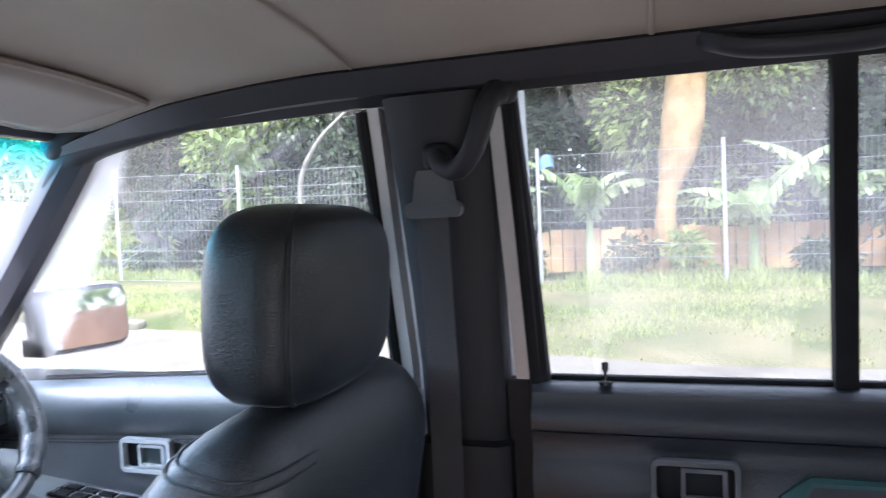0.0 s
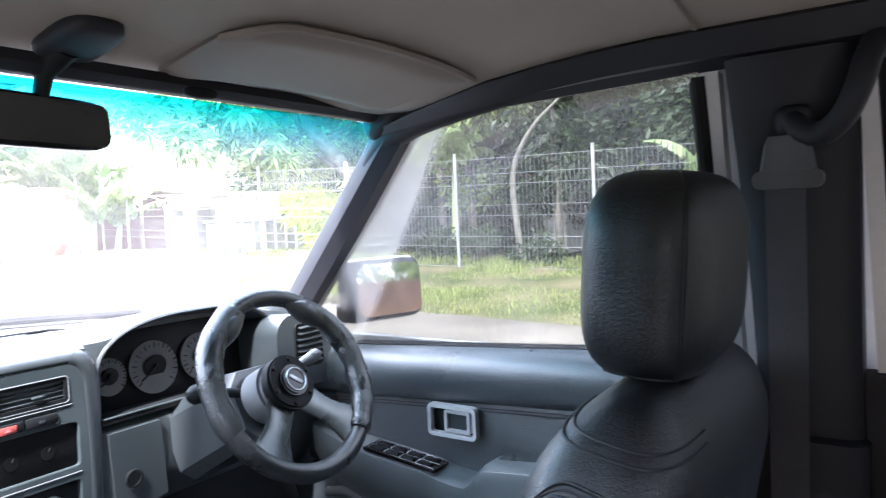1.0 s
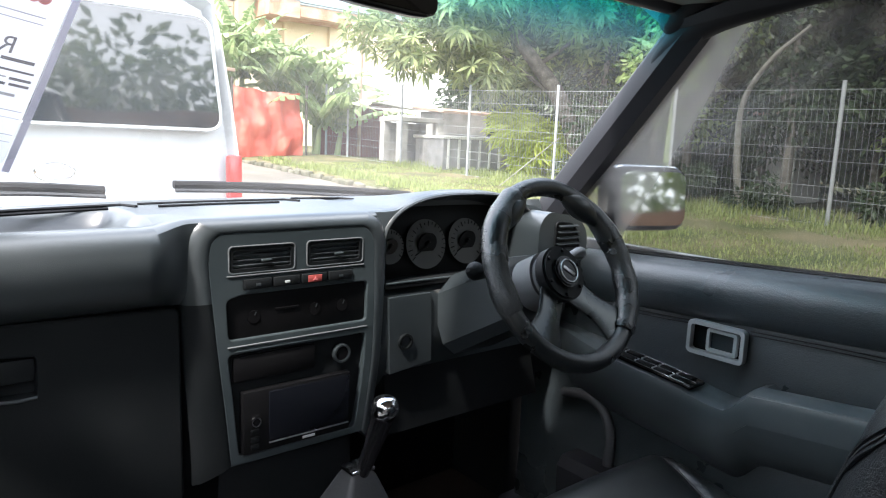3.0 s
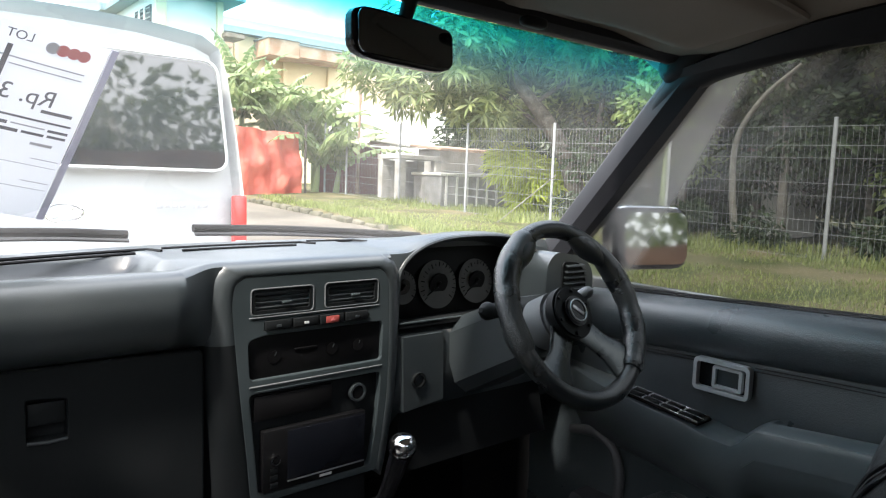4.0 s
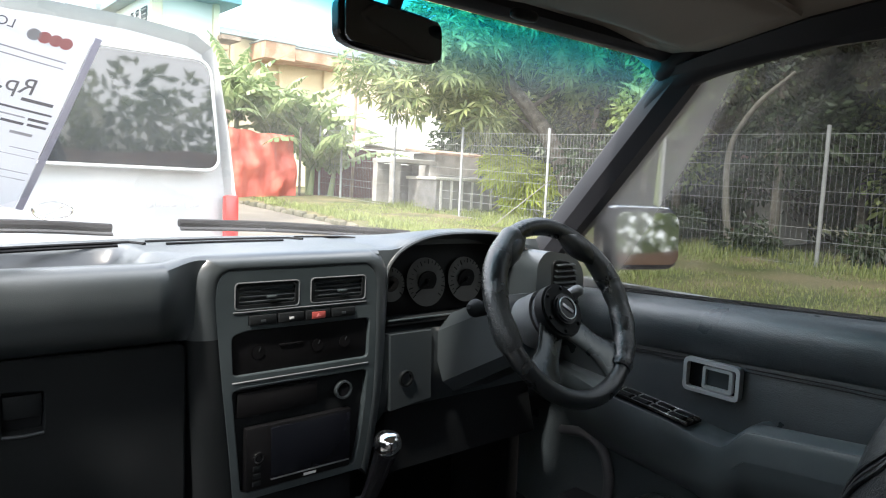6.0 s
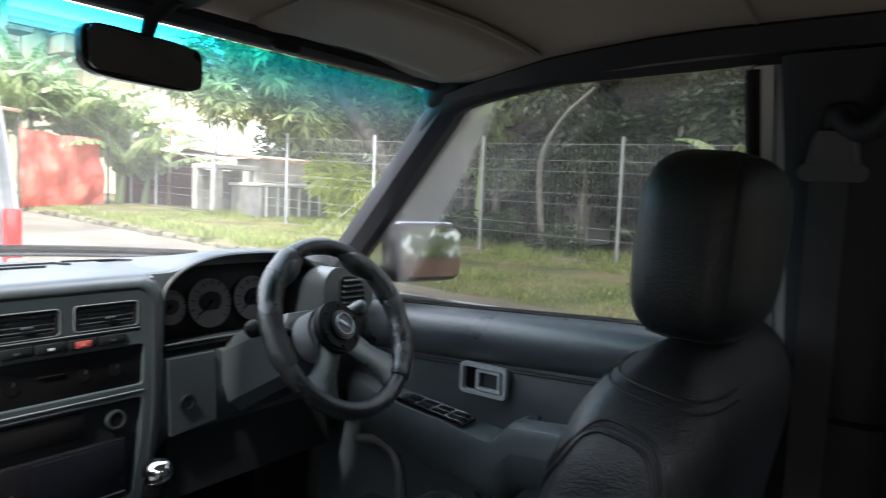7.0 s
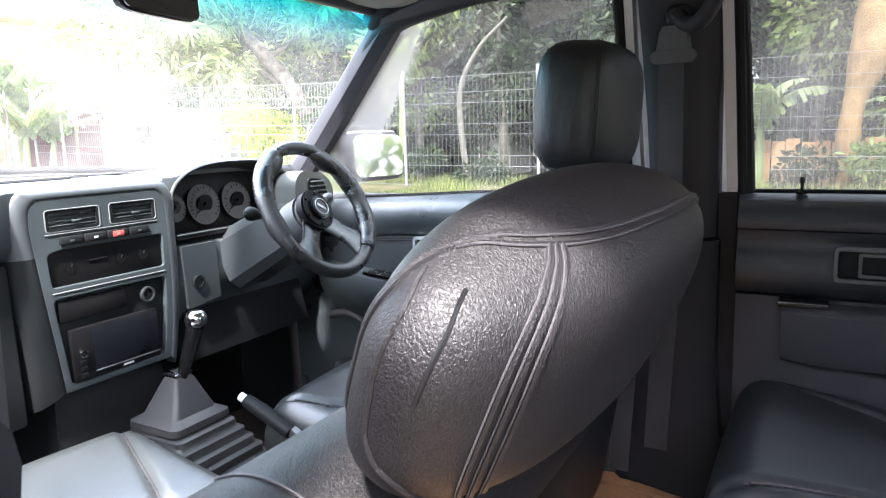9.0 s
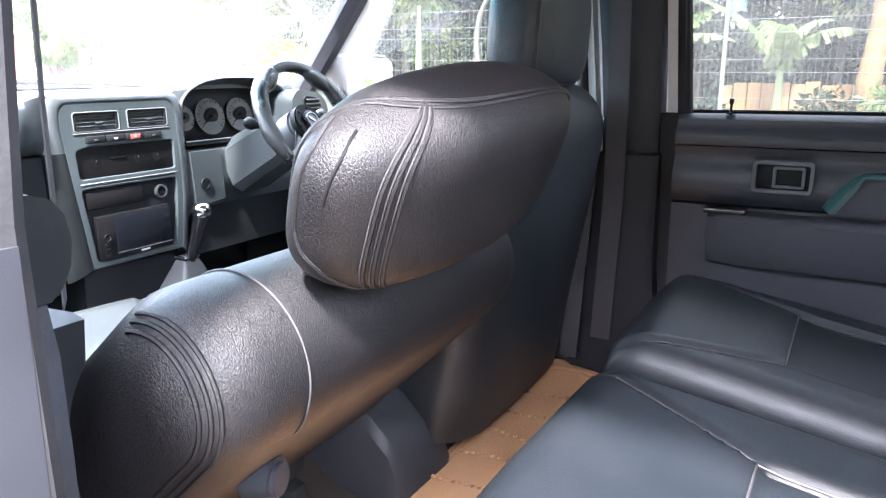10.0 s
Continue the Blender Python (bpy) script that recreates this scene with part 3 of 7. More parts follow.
box((MID - 0.70, 1.35, 0.78), (0.10, 0.72, 0.70), 0.01, bm=kick)
box((MID + 0.70, 1.62, 0.78), (0.10, 0.25, 0.70), 0.01, bm=kick)
part("footwell_side", kick, "dash_dark", shell)

# floor and tunnel
fl = bmesh.new()
box((MID, 0.2, 0.43), (1.36, 3.1, 0.06), 0.01, bm=fl)
floor = solo("floor", fl, "carpet", "dark brown carpeted car floor", "car floor", "structure")
tun = loft([[Vector((MID + x, y, z)) for x, z in ((-0.16, 0.45), (-0.12, 0.45 + h * 0.8), (-0.09, 0.45 + h), (0.10, 0.45 + h), (0.13, 0.45 + h * 0.8), (0.17, 0.45))] for y, h in ((1.70, 0.26), (1.35, 0.22), (0.95, 0.18), (0.72, 0.03), (0.35, 0.012), (-0.2, 0.012))])
part("tunnel", tun, "carpet", floor)

# ---- windows ----


def windscreen(u, v):
    a = (u * 2 - 1)
    x = MID + a * (0.64 + 0.05 * (1 - v))
    bow = 0.085 * (1 - a * a)
    y = 1.505 + bow * 2.4 - v * (0.415 + bow * 2.1)
    z = 1.135 + v * 0.425 + 0.008 * (1 - a * a) * v
    return (x, y, z)


ws = sheet(windscreen, 30, 20)
windscreen_ob = solo("windscreen", ws, "glass_ws", "laminated windscreen with a cyan sun band at the top", "windscreen", "structure")
windscreen_ob.visible_shadow = False
hdr = loft([[Vector((x, windscreen(u, 1)[1] + dy, windscreen(u, 1)[2] + dz)) for dy, dz in ((0.008, 0.003), (0.010, 0.022), (-0.018, 0.027), (-0.020, 0.014), (-0.008, 0.004))] for u, x in [(i / 20, windscreen(i / 20, 1)[0]) for i in range(21)]])
part("windscreen_header", hdr, "trim", shell, "dark strip above the windscreen")
cowl = loft([[Vector((windscreen(u, 0)[0], windscreen(u, 0)[1] + dy, 1.135 + dz)) for dy, dz in ((-0.05, 0.0), (0.10, -0.03), (0.26, -0.05), (0.26, -0.09), (-0.05, -0.06))] for u in [i / 20 for i in range(21)]])
part("cowl", cowl, "black_gloss", shell)


def hood(u, v):
    a = u * 2 - 1
    return (MID + a * 0.72, 1.86 + 0.12 * (1 - a * a) + v * 1.15, 1.045 - 0.05 * a * a - 0.10 * v - 0.08 * v * v + 0.012 * math.cos(a * 5))


part("bonnet", sheet(hood, 24, 14, 0.006), "body_white", shell, "white bonnet")
wing = bmesh.new()
for s in (1, -1):
    box((MID + s * 0.73, 2.35, 0.66), (0.10, 1.3, 0.50), 0.03, bm=wing)
box((MID, 3.02, 0.60), (1.5, 0.12, 0.50), 0.04, bm=wing)
part("front_wings", wing, "body_white", shell)


def side_pane(corners, name, label, mat):
    """A pane with rounded outline between four corners, leaning with the car's side."""
    a, b, c, d = [Vector(p) for p in corners]
    bm = sheet(lambda u, v: (a.lerp(b, u)).lerp(d.lerp(c, u), v) + Vector((0.012 * math.sin(math.pi * v), 0, 0)), 10, 8)
    ob = solo(name, bm, mat, label, "car window", "structure")
    ob.visible_shadow = False
    return ob


side_pane(((0.69, 1.44, 1.11), (0.69, 0.50, 1.14), (0.618, 0.52, 1.58), (0.635, 1.06, 1.575)), "window_1", "closed front side window with a painted pale reflection near the pillar", "glass")
side_pane(((0.69, 0.29, 1.13), (0.69, -0.125, 1.13), (0.625, -0.115, 1.59), (0.622, 0.30, 1.59)), "window_2", "closed rear side window", "glass_rear")
side_pane(((0.69, -0.145, 1.13), (0.69, -0.58, 1.13), (0.625, -0.56, 1.59), (0.625, -0.135, 1.59)), "window_3", "fixed rear quarter window", "glass_rear")
side_pane(((-0.48, -1.34, 1.14), (0.52, -1.34, 1.14), (0.48, -1.33, 1.6), (-0.44, -1.33, 1.6)), "window_5", "dark tinted tailgate window", "glass_back")

# ---- doors ----


def door_handle(door, c, w, h, mt):
    """Inside handle: a thin rounded frame, a dark recess and a lever with its own raised edge."""
    turn = Matrix(((0, 0, -1, 0), (1, 0, 0, 0), (0, 1, 0, 0), (0, 0, 0, 1)))
    hd = part("handle", ring_frame(w, h, 0.010, 0.0075, 0.013, Matrix.Translation(c) @ turn), mt, door, "satin grey inside door handle")
    part("recess", box((c[0] + 0.004, c[1], c[2]), (0.004, w - 0.010, h - 0.010), 0.001), "dash_dark", hd)
    lc = (c[0] - 0.002, c[1] - w * 0.10, c[2])
    lv = part("lever", box((lc[0] + 0.002, lc[1], lc[2]), (0.006, w * 0.48, h * 0.62), 0.002), "panel_grey" if mt == "handle_grey" else "dash_dark", hd)
    part("lever_edge", ring_frame(w * 0.52, h * 0.68, 0.005, 0.006, 0.008, Matrix.Translation(lc) @ turn), mt, lv)


def stitched(pts, parent, gap=0.006, r=0.0013):
    """A pair of stitched seams beside one another."""
    for k in (-0.5, 0.5):
        line = smooth_line([Vector(p) + Vector((0, 0, k * gap)) for p in pts], 5)
        part("seam", tube(line, r, 5), "thread", parent)


front_door = thing("front_car_door", (0.70, 0.95, 0.45), "closed driver's door trimmed in black vinyl with grey armrest", "car door")
ys = [0.525 + i * 0.03 for i in range(32)]
ys = [y for y in ys if y < 1.46]


def pad_ring(y, pts):
    return [Vector((x, y, z)) for x, z in pts]


def fd(y):
    return belt_z(y) - 1.15


part("upper_pad", loft([pad_ring(y, ((0.70, 1.147 + fd(y)), (0.690, 1.1475 + fd(y)), (0.662, 1.1455 + fd(y)), (0.645, 1.139 + fd(y)), (0.635, 1.124 + fd(y)), (0.632, 1.102 + fd(y)), (0.636, 1.078 + fd(y)), (0.646, 1.060 + fd(y)), (0.658, 1.050 + fd(y)), (0.70, 1.050 + fd(y)))) for y in ys]), "vinyl_front", front_door, "soft black vinyl upper pad")
part("panel", loft([pad_ring(y, ((0.70, 1.049 + fd(y)), (0.662, 1.049 + fd(y)), (0.658, 1.0), (0.660, 0.90), (0.665, 0.80), (0.668, 0.62), (0.66, 0.50), (0.72, 0.48))) for y in ys]), "vinyl_front", front_door)
stitched([(0.6555, y, 1.040 + fd(y)) for y in (1.40, 1.25, 1.1, 1.04)], front_door)
stitched([(0.6555, y, 1.040 + fd(y)) for y in (0.925, 0.8, 0.65, 0.54)], front_door)
part("sill_strip", loft([pad_ring(y, ((0.708, 1.146 + fd(y)), (0.6955, 1.147 + fd(y)), (0.6935, 1.150 + fd(y)), (0.698, 1.1535 + fd(y)), (0.708, 1.1535 + fd(y)))) for y in ys]), "rubber", front_door, "black rubber window strip")
door_handle(front_door, (0.6525, 0.980, 1.003), 0.108, 0.062, "handle_grey")


def arm_top(y):
    """Outline of the armrest's upper edge: a raised grip behind, a dip, then the switch panel."""
    if y > 1.02:
        return 0.924 + (y - 1.02) * 0.10
    if y > 0.93:
        return 0.924 - 0.014 * math.sin((1.02 - y) / 0.09 * math.pi * 0.5)
    if y > 0.88:
        s = (0.93 - y) / 0.05
        return 0.910 + 0.042 * (3 * s * s - 2 * s ** 3)
    return 0.952 + (0.88 - y) * 0.10


ay = [1.34 - i * 0.0125 for i in range(60)]
ay = [y for y in ay if y > 0.60]
arm = []
for y in ay:
    z = arm_top(y)
    x0 = 0.588 + 0.05 * max(0.0, (y - 1.15) / 0.19) ** 1.5
    well = 0.045 * ease((0.868 - y) / 0.012)
    arm.append([Vector(p) for p in ((0.664, y, z - well), (0.634, y, z - well), (0.630, y, z), (x0 + 0.016, y, z), (x0 + 0.004, y, z - 0.006), (x0, y, z - 0.018), (x0 + 0.004, y, z - 0.065), (x0 + 0.035, y, z - 0.12), (0.668, y, z - 0.15))])
armrest = part("armrest", loft(arm), "arm_grey", front_door, "moulded charcoal armrest with a dip")
part("grip", loft([[Vector(p) for p in ((0.628, y, arm_top(y) + 0.001), (0.604, y, arm_top(y) + 0.0015), (0.590, y, arm_top(y) - 0.008), (0.5855, y, arm_top(y) - 0.022), (0.5885, y, arm_top(y) - 0.056), (0.60, y, arm_top(y) - 0.058), (0.60, y, arm_top(y) - 0.01))] for y in [0.905 - i * 0.02 for i in range(16)]]), "arm_grey", armrest, "grey pull grip")
sw = box((0.618, 1.075, 0.9310), (0.050, 0.170, 0.006), 0.002, r=rot(5.7, 0, 0))
switches = part("switch_panel", sw, "black_gloss", armrest, "dark window switch panel with silver edges")
for xs in (0.5945, 0.6165, 0.640):
    part("switch_edge", box((xs, 1.075, 0.9350), (0.0032, 0.166, 0.0035), 0.001, r=rot(5.7, 0, 0)), "chrome", switches, "thin bright edge")
for i in range(4):
    for xs in (0.6055, 0.6285):
        sy = 1.132 - i * 0.038
        part("switch", box((xs, sy, 0.9350 + (sy - 1.075) * 0.1), (0.015, 0.029, 0.006), 0.002, r=rot(5.7, 0, 0)), "dash_dark", switches)
        part("switch_tip", box((xs, sy + 0.0165, 0.9362 + (sy - 1.0585) * 0.1), (0.015, 0.0022, 0.003), 0.0005, r=rot(5.7, 0, 0)), "alu", switches)
part("map_pocket", loft([[Vector(p) for p in ((0.70, y, 0.68), (0.615, y, 0.68), (0.60, y, 0.66), (0.605, y, 0.54), (0.64, y, 0.51), (0.70, y, 0.51))] for y in (1.28, 1.1, 0.9, 0.62)]), "trim", front_door)
part("door_skin", box((0.765, 0.98, 0.80), (0.02, 0.95, 0.66), 0.008), "body_white", front_door)
part("door_seal", tube(smooth_line([(0.655, 1.32, 0.80), (0.655, 1.257, 0.811), (0.655, 1.211, 0.791), (0.655, 1.19, 0.742), (0.655, 1.191, 0.68), (0.655, 1.195, 0.60)], 5), 0.011, 10), "guide", front_door, "grey rubber door seal")
# window frame edge towards the centre pillar
part("window_channel", tube([(0.687, 0.512, 1.15), (0.657, 0.520, 1.38), (0.624, 0.526, 1.56)], 0.007, 8), "rubber", front_door)

left_door = thing("front_car_door", (-0.66, 0.95, 0.45), "closed passenger door trimmed in black vinyl", "car door")
part("upper_pad", mirrored(loft([pad_ring(y, ((0.70, 1.147 + fd(y)), (0.690, 1.1475 + fd(y)), (0.662, 1.1455 + fd(y)), (0.645, 1.139 + fd(y)), (0.635, 1.124 + fd(y)), (0.632, 1.102 + fd(y)), (0.636, 1.078 + fd(y)), (0.646, 1.060 + fd(y)), (0.658, 1.050 + fd(y)), (0.70, 1.050 + fd(y)))) for y in ys])), "dash_dark", left_door, "soft black vinyl upper pad")
part("panel", mirrored(loft([pad_ring(y, ((0.70, 1.049 + fd(y)), (0.662, 1.049 + fd(y)), (0.658, 1.0), (0.660, 0.90), (0.665, 0.80), (0.668, 0.62), (0.66, 0.50), (0.72, 0.48))) for y in ys])), "vinyl", left_door)
part("armrest", mirrored(box((0.625, 0.92, 0.90), (0.07, 0.5, 0.09), 0.02)), "dash", left_door)
part("door_skin", mirrored(box((0.765, 0.98, 0.80), (0.02, 0.95, 0.66), 0.008)), "body_white", left_door)
side_pane(((-0.65, 1.44, 1.11), (-0.65, 0.57, 1.14), (-0.578, 0.58, 1.58), (-0.595, 1.06, 1.575)), "window_4", "closed passenger side window", "glass_left")

rear_door = thing("rear_car_door", (0.70, 0.0, 0.45), "closed rear door trimmed in black vinyl and grey plastic", "car door")
ry = [0.285 - i * 0.03 for i in range(30)]
part("upper_pad", loft([pad_ring(y, ((0.70, 1.150), (0.676, 1.150), (0.660, 1.147), (0.652, 1.138), (0.652, 1.126), (0.647, 1.118), (0.640, 1.108), (0.638, 1.096), (0.642, 1.084), (0.70, 1.08))) for y in ry]), "vinyl", rear_door)
part("panel", loft([pad_ring(y, ((0.70, 1.080), (0.644, 1.081), (0.650, 1.066), (0.651, 1.052), (0.645, 1.040), (0.636, 1.022), (0.634, 0.996), (0.640, 0.972), (0.650, 0.958), (0.70, 0.953))) for y in ry]), "vinyl", rear_door, "soft black vinyl roll")
part("lower_panel", loft([pad_ring(y, ((0.70, 0.955), (0.650, 0.952), (0.648, 0.90), (0.655, 0.75), (0.66, 0.60), (0.655, 0.50), (0.72, 0.47))) for y in ry]), "trim_brown", rear_door, "grey lower door panel")
door_handle(rear_door, (0.6300, 0.062, 1.026), 0.115, 0.066, "guide")
ar = loft([[Vector((x + 0.03 * max(0, (y - 0.10) / 0.12) ** 2, y, z)) for x, z in ((0.66, 0.946), (0.60, 0.944), (0.588, 0.934), (0.59, 0.88), (0.62, 0.83), (0.66, 0.82))] for y in [0.20 - i * 0.03 for i in range(24)]])
rarm = part("armrest", ar, "trim_brown", rear_door, "grey moulded rear armrest")
part("ashtray", box((0.625, 0.165, 0.949), (0.05, 0.085, 0.010), 0.003), "black_gloss", rarm)
part("grip_pad", loft([[Vector(p) for p in ((0.655, y, 1.035 + k), (0.634, y, 1.03 + k), (0.630, y, 0.99), (0.634, y, 0.953), (0.655, y, 0.95))] for y, k in ((-0.03, -0.055), (-0.06, -0.02), (-0.085, 0.0), (-0.30, 0.0), (-0.50, 0.0))]), "trim_brown", rear_door, "grey fabric inset")
part("inset_edge", tube([(0.634, -0.025, 0.962), (0.632, -0.055, 1.008), (0.632, -0.082, 1.036), (0.632, -0.40, 1.038)], [0.018, 0.018, 0.008, 0.003], 6, flat=0.5), "teal", rear_door, "teal edge trim")
pin = disc((0.662, 0.178, 1.163), 0.0028, 0.03, (0, 0, 1), 10)
disc((0.662, 0.178, 1.176), 0.005, 0.012, (0, 0, 1), 12, 0.001, bm=pin)
disc((0.662, 0.178, 1.152), 0.010, 0.004, (0, 0, 1), 14, 0.001, bm=pin)
part("lock_pin", pin, "black_gloss", rear_door, "black lock pin")
part("door_pocket", box((0.64, 0.205, 0.71), (0.02, 0.10, 0.05), 0.004), "black_gloss", rear_door)
part("sill_strip", box((0.69, -0.15, 1.151), (0.016, 0.87, 0.012), 0.003), "rubber", rear_door)
part("window_divider", loft([[Vector((x + dx, y + dy, z)) for dx, dy in ((-0.012, 0.014), (0.012, 0.014), (0.012, -0.014), (-0.012, -0.014))] for x, y, z in ((0.685, -0.135, 1.14), (0.655, -0.130, 1.38), (0.622, -0.125, 1.60))]), "rubber", rear_door, "black divider bar")
part("front_channel", tube([(0.682, 0.272, 1.15), (0.655, 0.284, 1.38), (0.620, 0.296, 1.585)], 0.013, 8), "rubber", rear_door)
part("door_skin", box((0.765, -0.15, 0.80), (0.02, 0.86, 0.66), 0.008), "body_white", rear_door)

# ---- dashboard ----
dash = thing("dashboard", (MID, 1.5, 0.75), "charcoal grained plastic dashboard with grey centre console", "dashboard")
FY = 1.3265


def glass_foot(x):
    """How far forward the dashboard's top reaches under the windscreen."""
    a = min(1.0, abs(x - MID) / 0.68)
    return 1.395 + 0.212 * (1 - a * a)


BIN_X, BIN_W, BIN_Z0, BIN_Z1 = 0.366, 0.182, 1.155, 1.086


def brow(x):
    """Height of the arch over the instruments."""
    u = min(1.0, abs((x - BIN_X) / BIN_W))
    return BIN_Z0 + 0.077 * (1 - u ** 2.6) ** 0.4545


def pad_top(x):
    """Height of the pad's top edge; it swells into a hood over the instruments."""
    base = 1.2115 - 0.040 * ease((x - 0.54) / 0.10)
    d = brow(x) + 0.0105 - base
    return base + 0.5 * (d + math.sqrt(d * d + 0.00006)) - 0.00027


TRAY = ((1.500, 1.216), (1.490, 1.212), (1.482, 1.203), (1.476, 1.188), (1.466, 1.181), (1.420, 1.178), (1.385, 1.180), (1.366, 1.187), (1.353, 1.199), (1.340, 1.2045), (1.325, 1.203), (1.310, 1.195), (1.300, 1.176), (1.299, 1.146), (1.308, 1.118), (1.326, 1.099), (1.345, 1.091), (1.40, 1.090))
PLAIN = ((1.500, 1.216), (1.486, 1.216), (1.472, 1.2155), (1.456, 1.215), (1.440, 1.2145), (1.420, 1.214), (1.400, 1.2135), (1.382, 1.213), (1.366, 1.2125), (1.352, 1.212), (1.341, 1.2105), (1.335, 1.206), (1.334, 1.195), (1.334, 1.170), (1.334, 1.140), (1.335, 1.110), (1.345, 1.091), (1.40, 1.090))


def pad_section(x):
    """Cross-section of the pad: a sunk tray before the passenger, plain beside the console, lifted towards the hood."""
    k = ease((-0.146 - x) / 0.070)
    deep = ease((-0.198 - x) / 0.050)
    e = glass_foot(x)
    pts = [(e, 1.10), (e, 1.206), (e - 0.012, 1.214), (e - 0.03, 1.217)]
    lift = pad_top(x) - 1.2115
    for i, ((ya, za), (yb, zb)) in enumerate(zip(PLAIN, TRAY)):
        d = deep if i < 8 else k
        y, z = ya + (yb - ya) * d, za + (zb - za) * d
        pts.append((min(y, e - 0.03 - 0.001 * (i + 1)), z + lift * ease((1.50 - y) / 0.11) * (1 if z > 1.18 else 0)))
    pts.append((1.45, 1.09))
    return [Vector((x, y, z)) for y, z in pts]


pxs = [MID - 0.64 + 0.48 * i / 20 for i in range(21)] + [-0.135 - 0.095 * (1 - i / 26) for i in range(27)] + [-0.12 + 0.28 * i / 12 for i in range(13)]
pad_bm = loft([pad_section(x) for x in sorted(set(round(q, 4) for q in pxs))])
part("top_pad", pad_bm, "dash", dash, "charcoal dashboard pad with a sunk passenger tray")


def hood_section(x):
    """The pad's top over the instruments, from the glass to the brow."""
    e = glass_foot(x)
    zt = pad_top(x)
    f = max(e, 1.44)
    return [Vector((x, y, z)) for y, z in ((f, 1.10), (f, 1.206), (f - 0.012, 1.214), (f - 0.03, min(zt + 0.004, 1.217)), (0.6 * (f - 0.03) + 0.4 * 1.37, 0.6 * min(zt + 0.003, 1.218) + 0.4 * zt), (1.385, zt), (1.366, zt + 0.0005), (1.349, zt - 0.0003), (1.344, zt - 0.0025), (1.41, zt - 0.012), (1.43, 1.10))]


part("instrument_hood", loft([hood_section(0.158 + 0.497 * i / 44) for i in range(45)]), "dash", dash, "curved hood over the instruments")

mouth = [(BIN_X - BIN_W, BIN_Z1 + (BIN_Z0 - BIN_Z1) * i / 6) for i in range(6)]
mouth += [(BIN_X - BIN_W * math.cos(math.pi * i / 48) ** 1 if 0 < i < 48 else BIN_X - BIN_W * (1 if i == 0 else -1), 0) for i in range(49)]
mouth = [(x, z or brow(x)) for x, z in mouth] + [(BIN_X + BIN_W, BIN_Z0 - (BIN_Z0 - BIN_Z1) * i / 6) for i in range(1, 7)]


def lip(off, y):
    """The instruments' mouth, grown outwards by off, at depth y."""
    out = []
    for i, (x, z) in enumerate(mouth):
        a, b = mouth[max(0, i - 1)], mouth[min(len(mouth) - 1, i + 1)]
        d = Vector((b[0] - a[0], b[1] - a[1])).normalized()
        out.append(Vector((x - d.y * off, y, z + d.x * off)))
    return out


part("instrument_mouth", loft([lip(o, y) for o, y in ((-0.012, 1.412), (-0.006, 1.38), (-0.002, 1.355), (0.0, 1.345), (0.0022, 1.339), (0.0055, 1.3355), (0.0085, 1.3375), (0.0105, 1.345), (0.0105, 1.375))], False, False), "dash", dash, "smooth rolled edge round the instruments")
bx_ = [0.150 + 0.50 * i / 80 for i in range(81)]
part("instrument_brow", loft([[Vector((x, y, z)) for y, z in ((1.3415, pad_top(x) - 0.0008), (1.3402, pad_top(x) - 0.003), (1.3402, min(pad_top(x) - 0.004, brow(x) + 0.004 if abs(x - BIN_X) < BIN_W - 0.001 else 1.09)), (1.348, min(pad_top(x) - 0.004, brow(x) + 0.004 if abs(x - BIN_X) < BIN_W - 0.001 else 1.09)), (1.348, pad_top(x) - 0.001))] for x in bx_]), "dash", dash)
part("instrument_backing", box((BIN_X, 1.408, 1.140), (0.37, 0.010, 0.145), 0.004, r=rot(-8, 0, 0)), "dial_black", dash)
for cx, r in ((0.228, 0.032), (0.312, 0.047), (0.412, 0.045)):
    gm = Matrix.Translation((cx, 1.393, 1.140)) @ rot(80, 0, 0)
    d = bmesh.new()
    bmesh.ops.create_circle(d, cap_ends=True, segments=40, radius=r)
    bmesh.ops.transform(d, matrix=gm, verts=d.verts)
    gauge = part("gauge", d, "dial", dash, "pale round dial with dark centre")
    part("gauge_centre", disc((cx, 1.390, 1.141), r * 0.46, 0.004, (0, -1, -0.18), 32), "dial_black", gauge)
    tick = bmesh.new()
    for k in range(21):
        a = radians(-130 + 13 * k)
        p = Vector((cx + r * 0.86 * math.sin(a), 1.3885, 1.140 + r * 0.85 * math.cos(a)))
        box(p, (0.0018 if k % 2 == 0 else 0.001, 0.001, r * (0.2 if k % 2 == 0 else 0.1)), 0, r=rot(0, math.degrees(a), 0), bm=tick)
    part("ticks", tick, "dial_black", gauge)
    part("needle", box((cx - 0.28 * r, 1.385, 1.140 - 0.18 * r), (r * 0.85, 0.002, 0.0026), 0.0005, r=rot(0, -32, 0)), "dial_black", gauge)
    part("needle_cap", disc((cx, 1.3855, 1.140), 0.006, 0.006, (0, -1, -0.18), 16, 0.001), "dial_black", gauge)
part("cluster_shelf", box((0.366, 1.372, 1.078), (0.372, 0.075, 0.012), 0.004, r=rot(-6, 0, 0)), "dash_dark", dash)
part("cluster_edge", box((0.366, 1.3345, 1.0865), (0.368, 0.004, 0.003), 0.001), "panel_grey", dash, "thin pale edge below the instruments")
low = bmesh.new()
prism(((1.347, 1.070), (1.338, 1.064), (1.333, 0.99), (1.343, 0.93), (1.40, 0.86), (1.60, 0.84), (1.60, 1.070)), "x", 0.160, 0.655, 0.006, low)
part("lower_panel", low, "dash", dash)
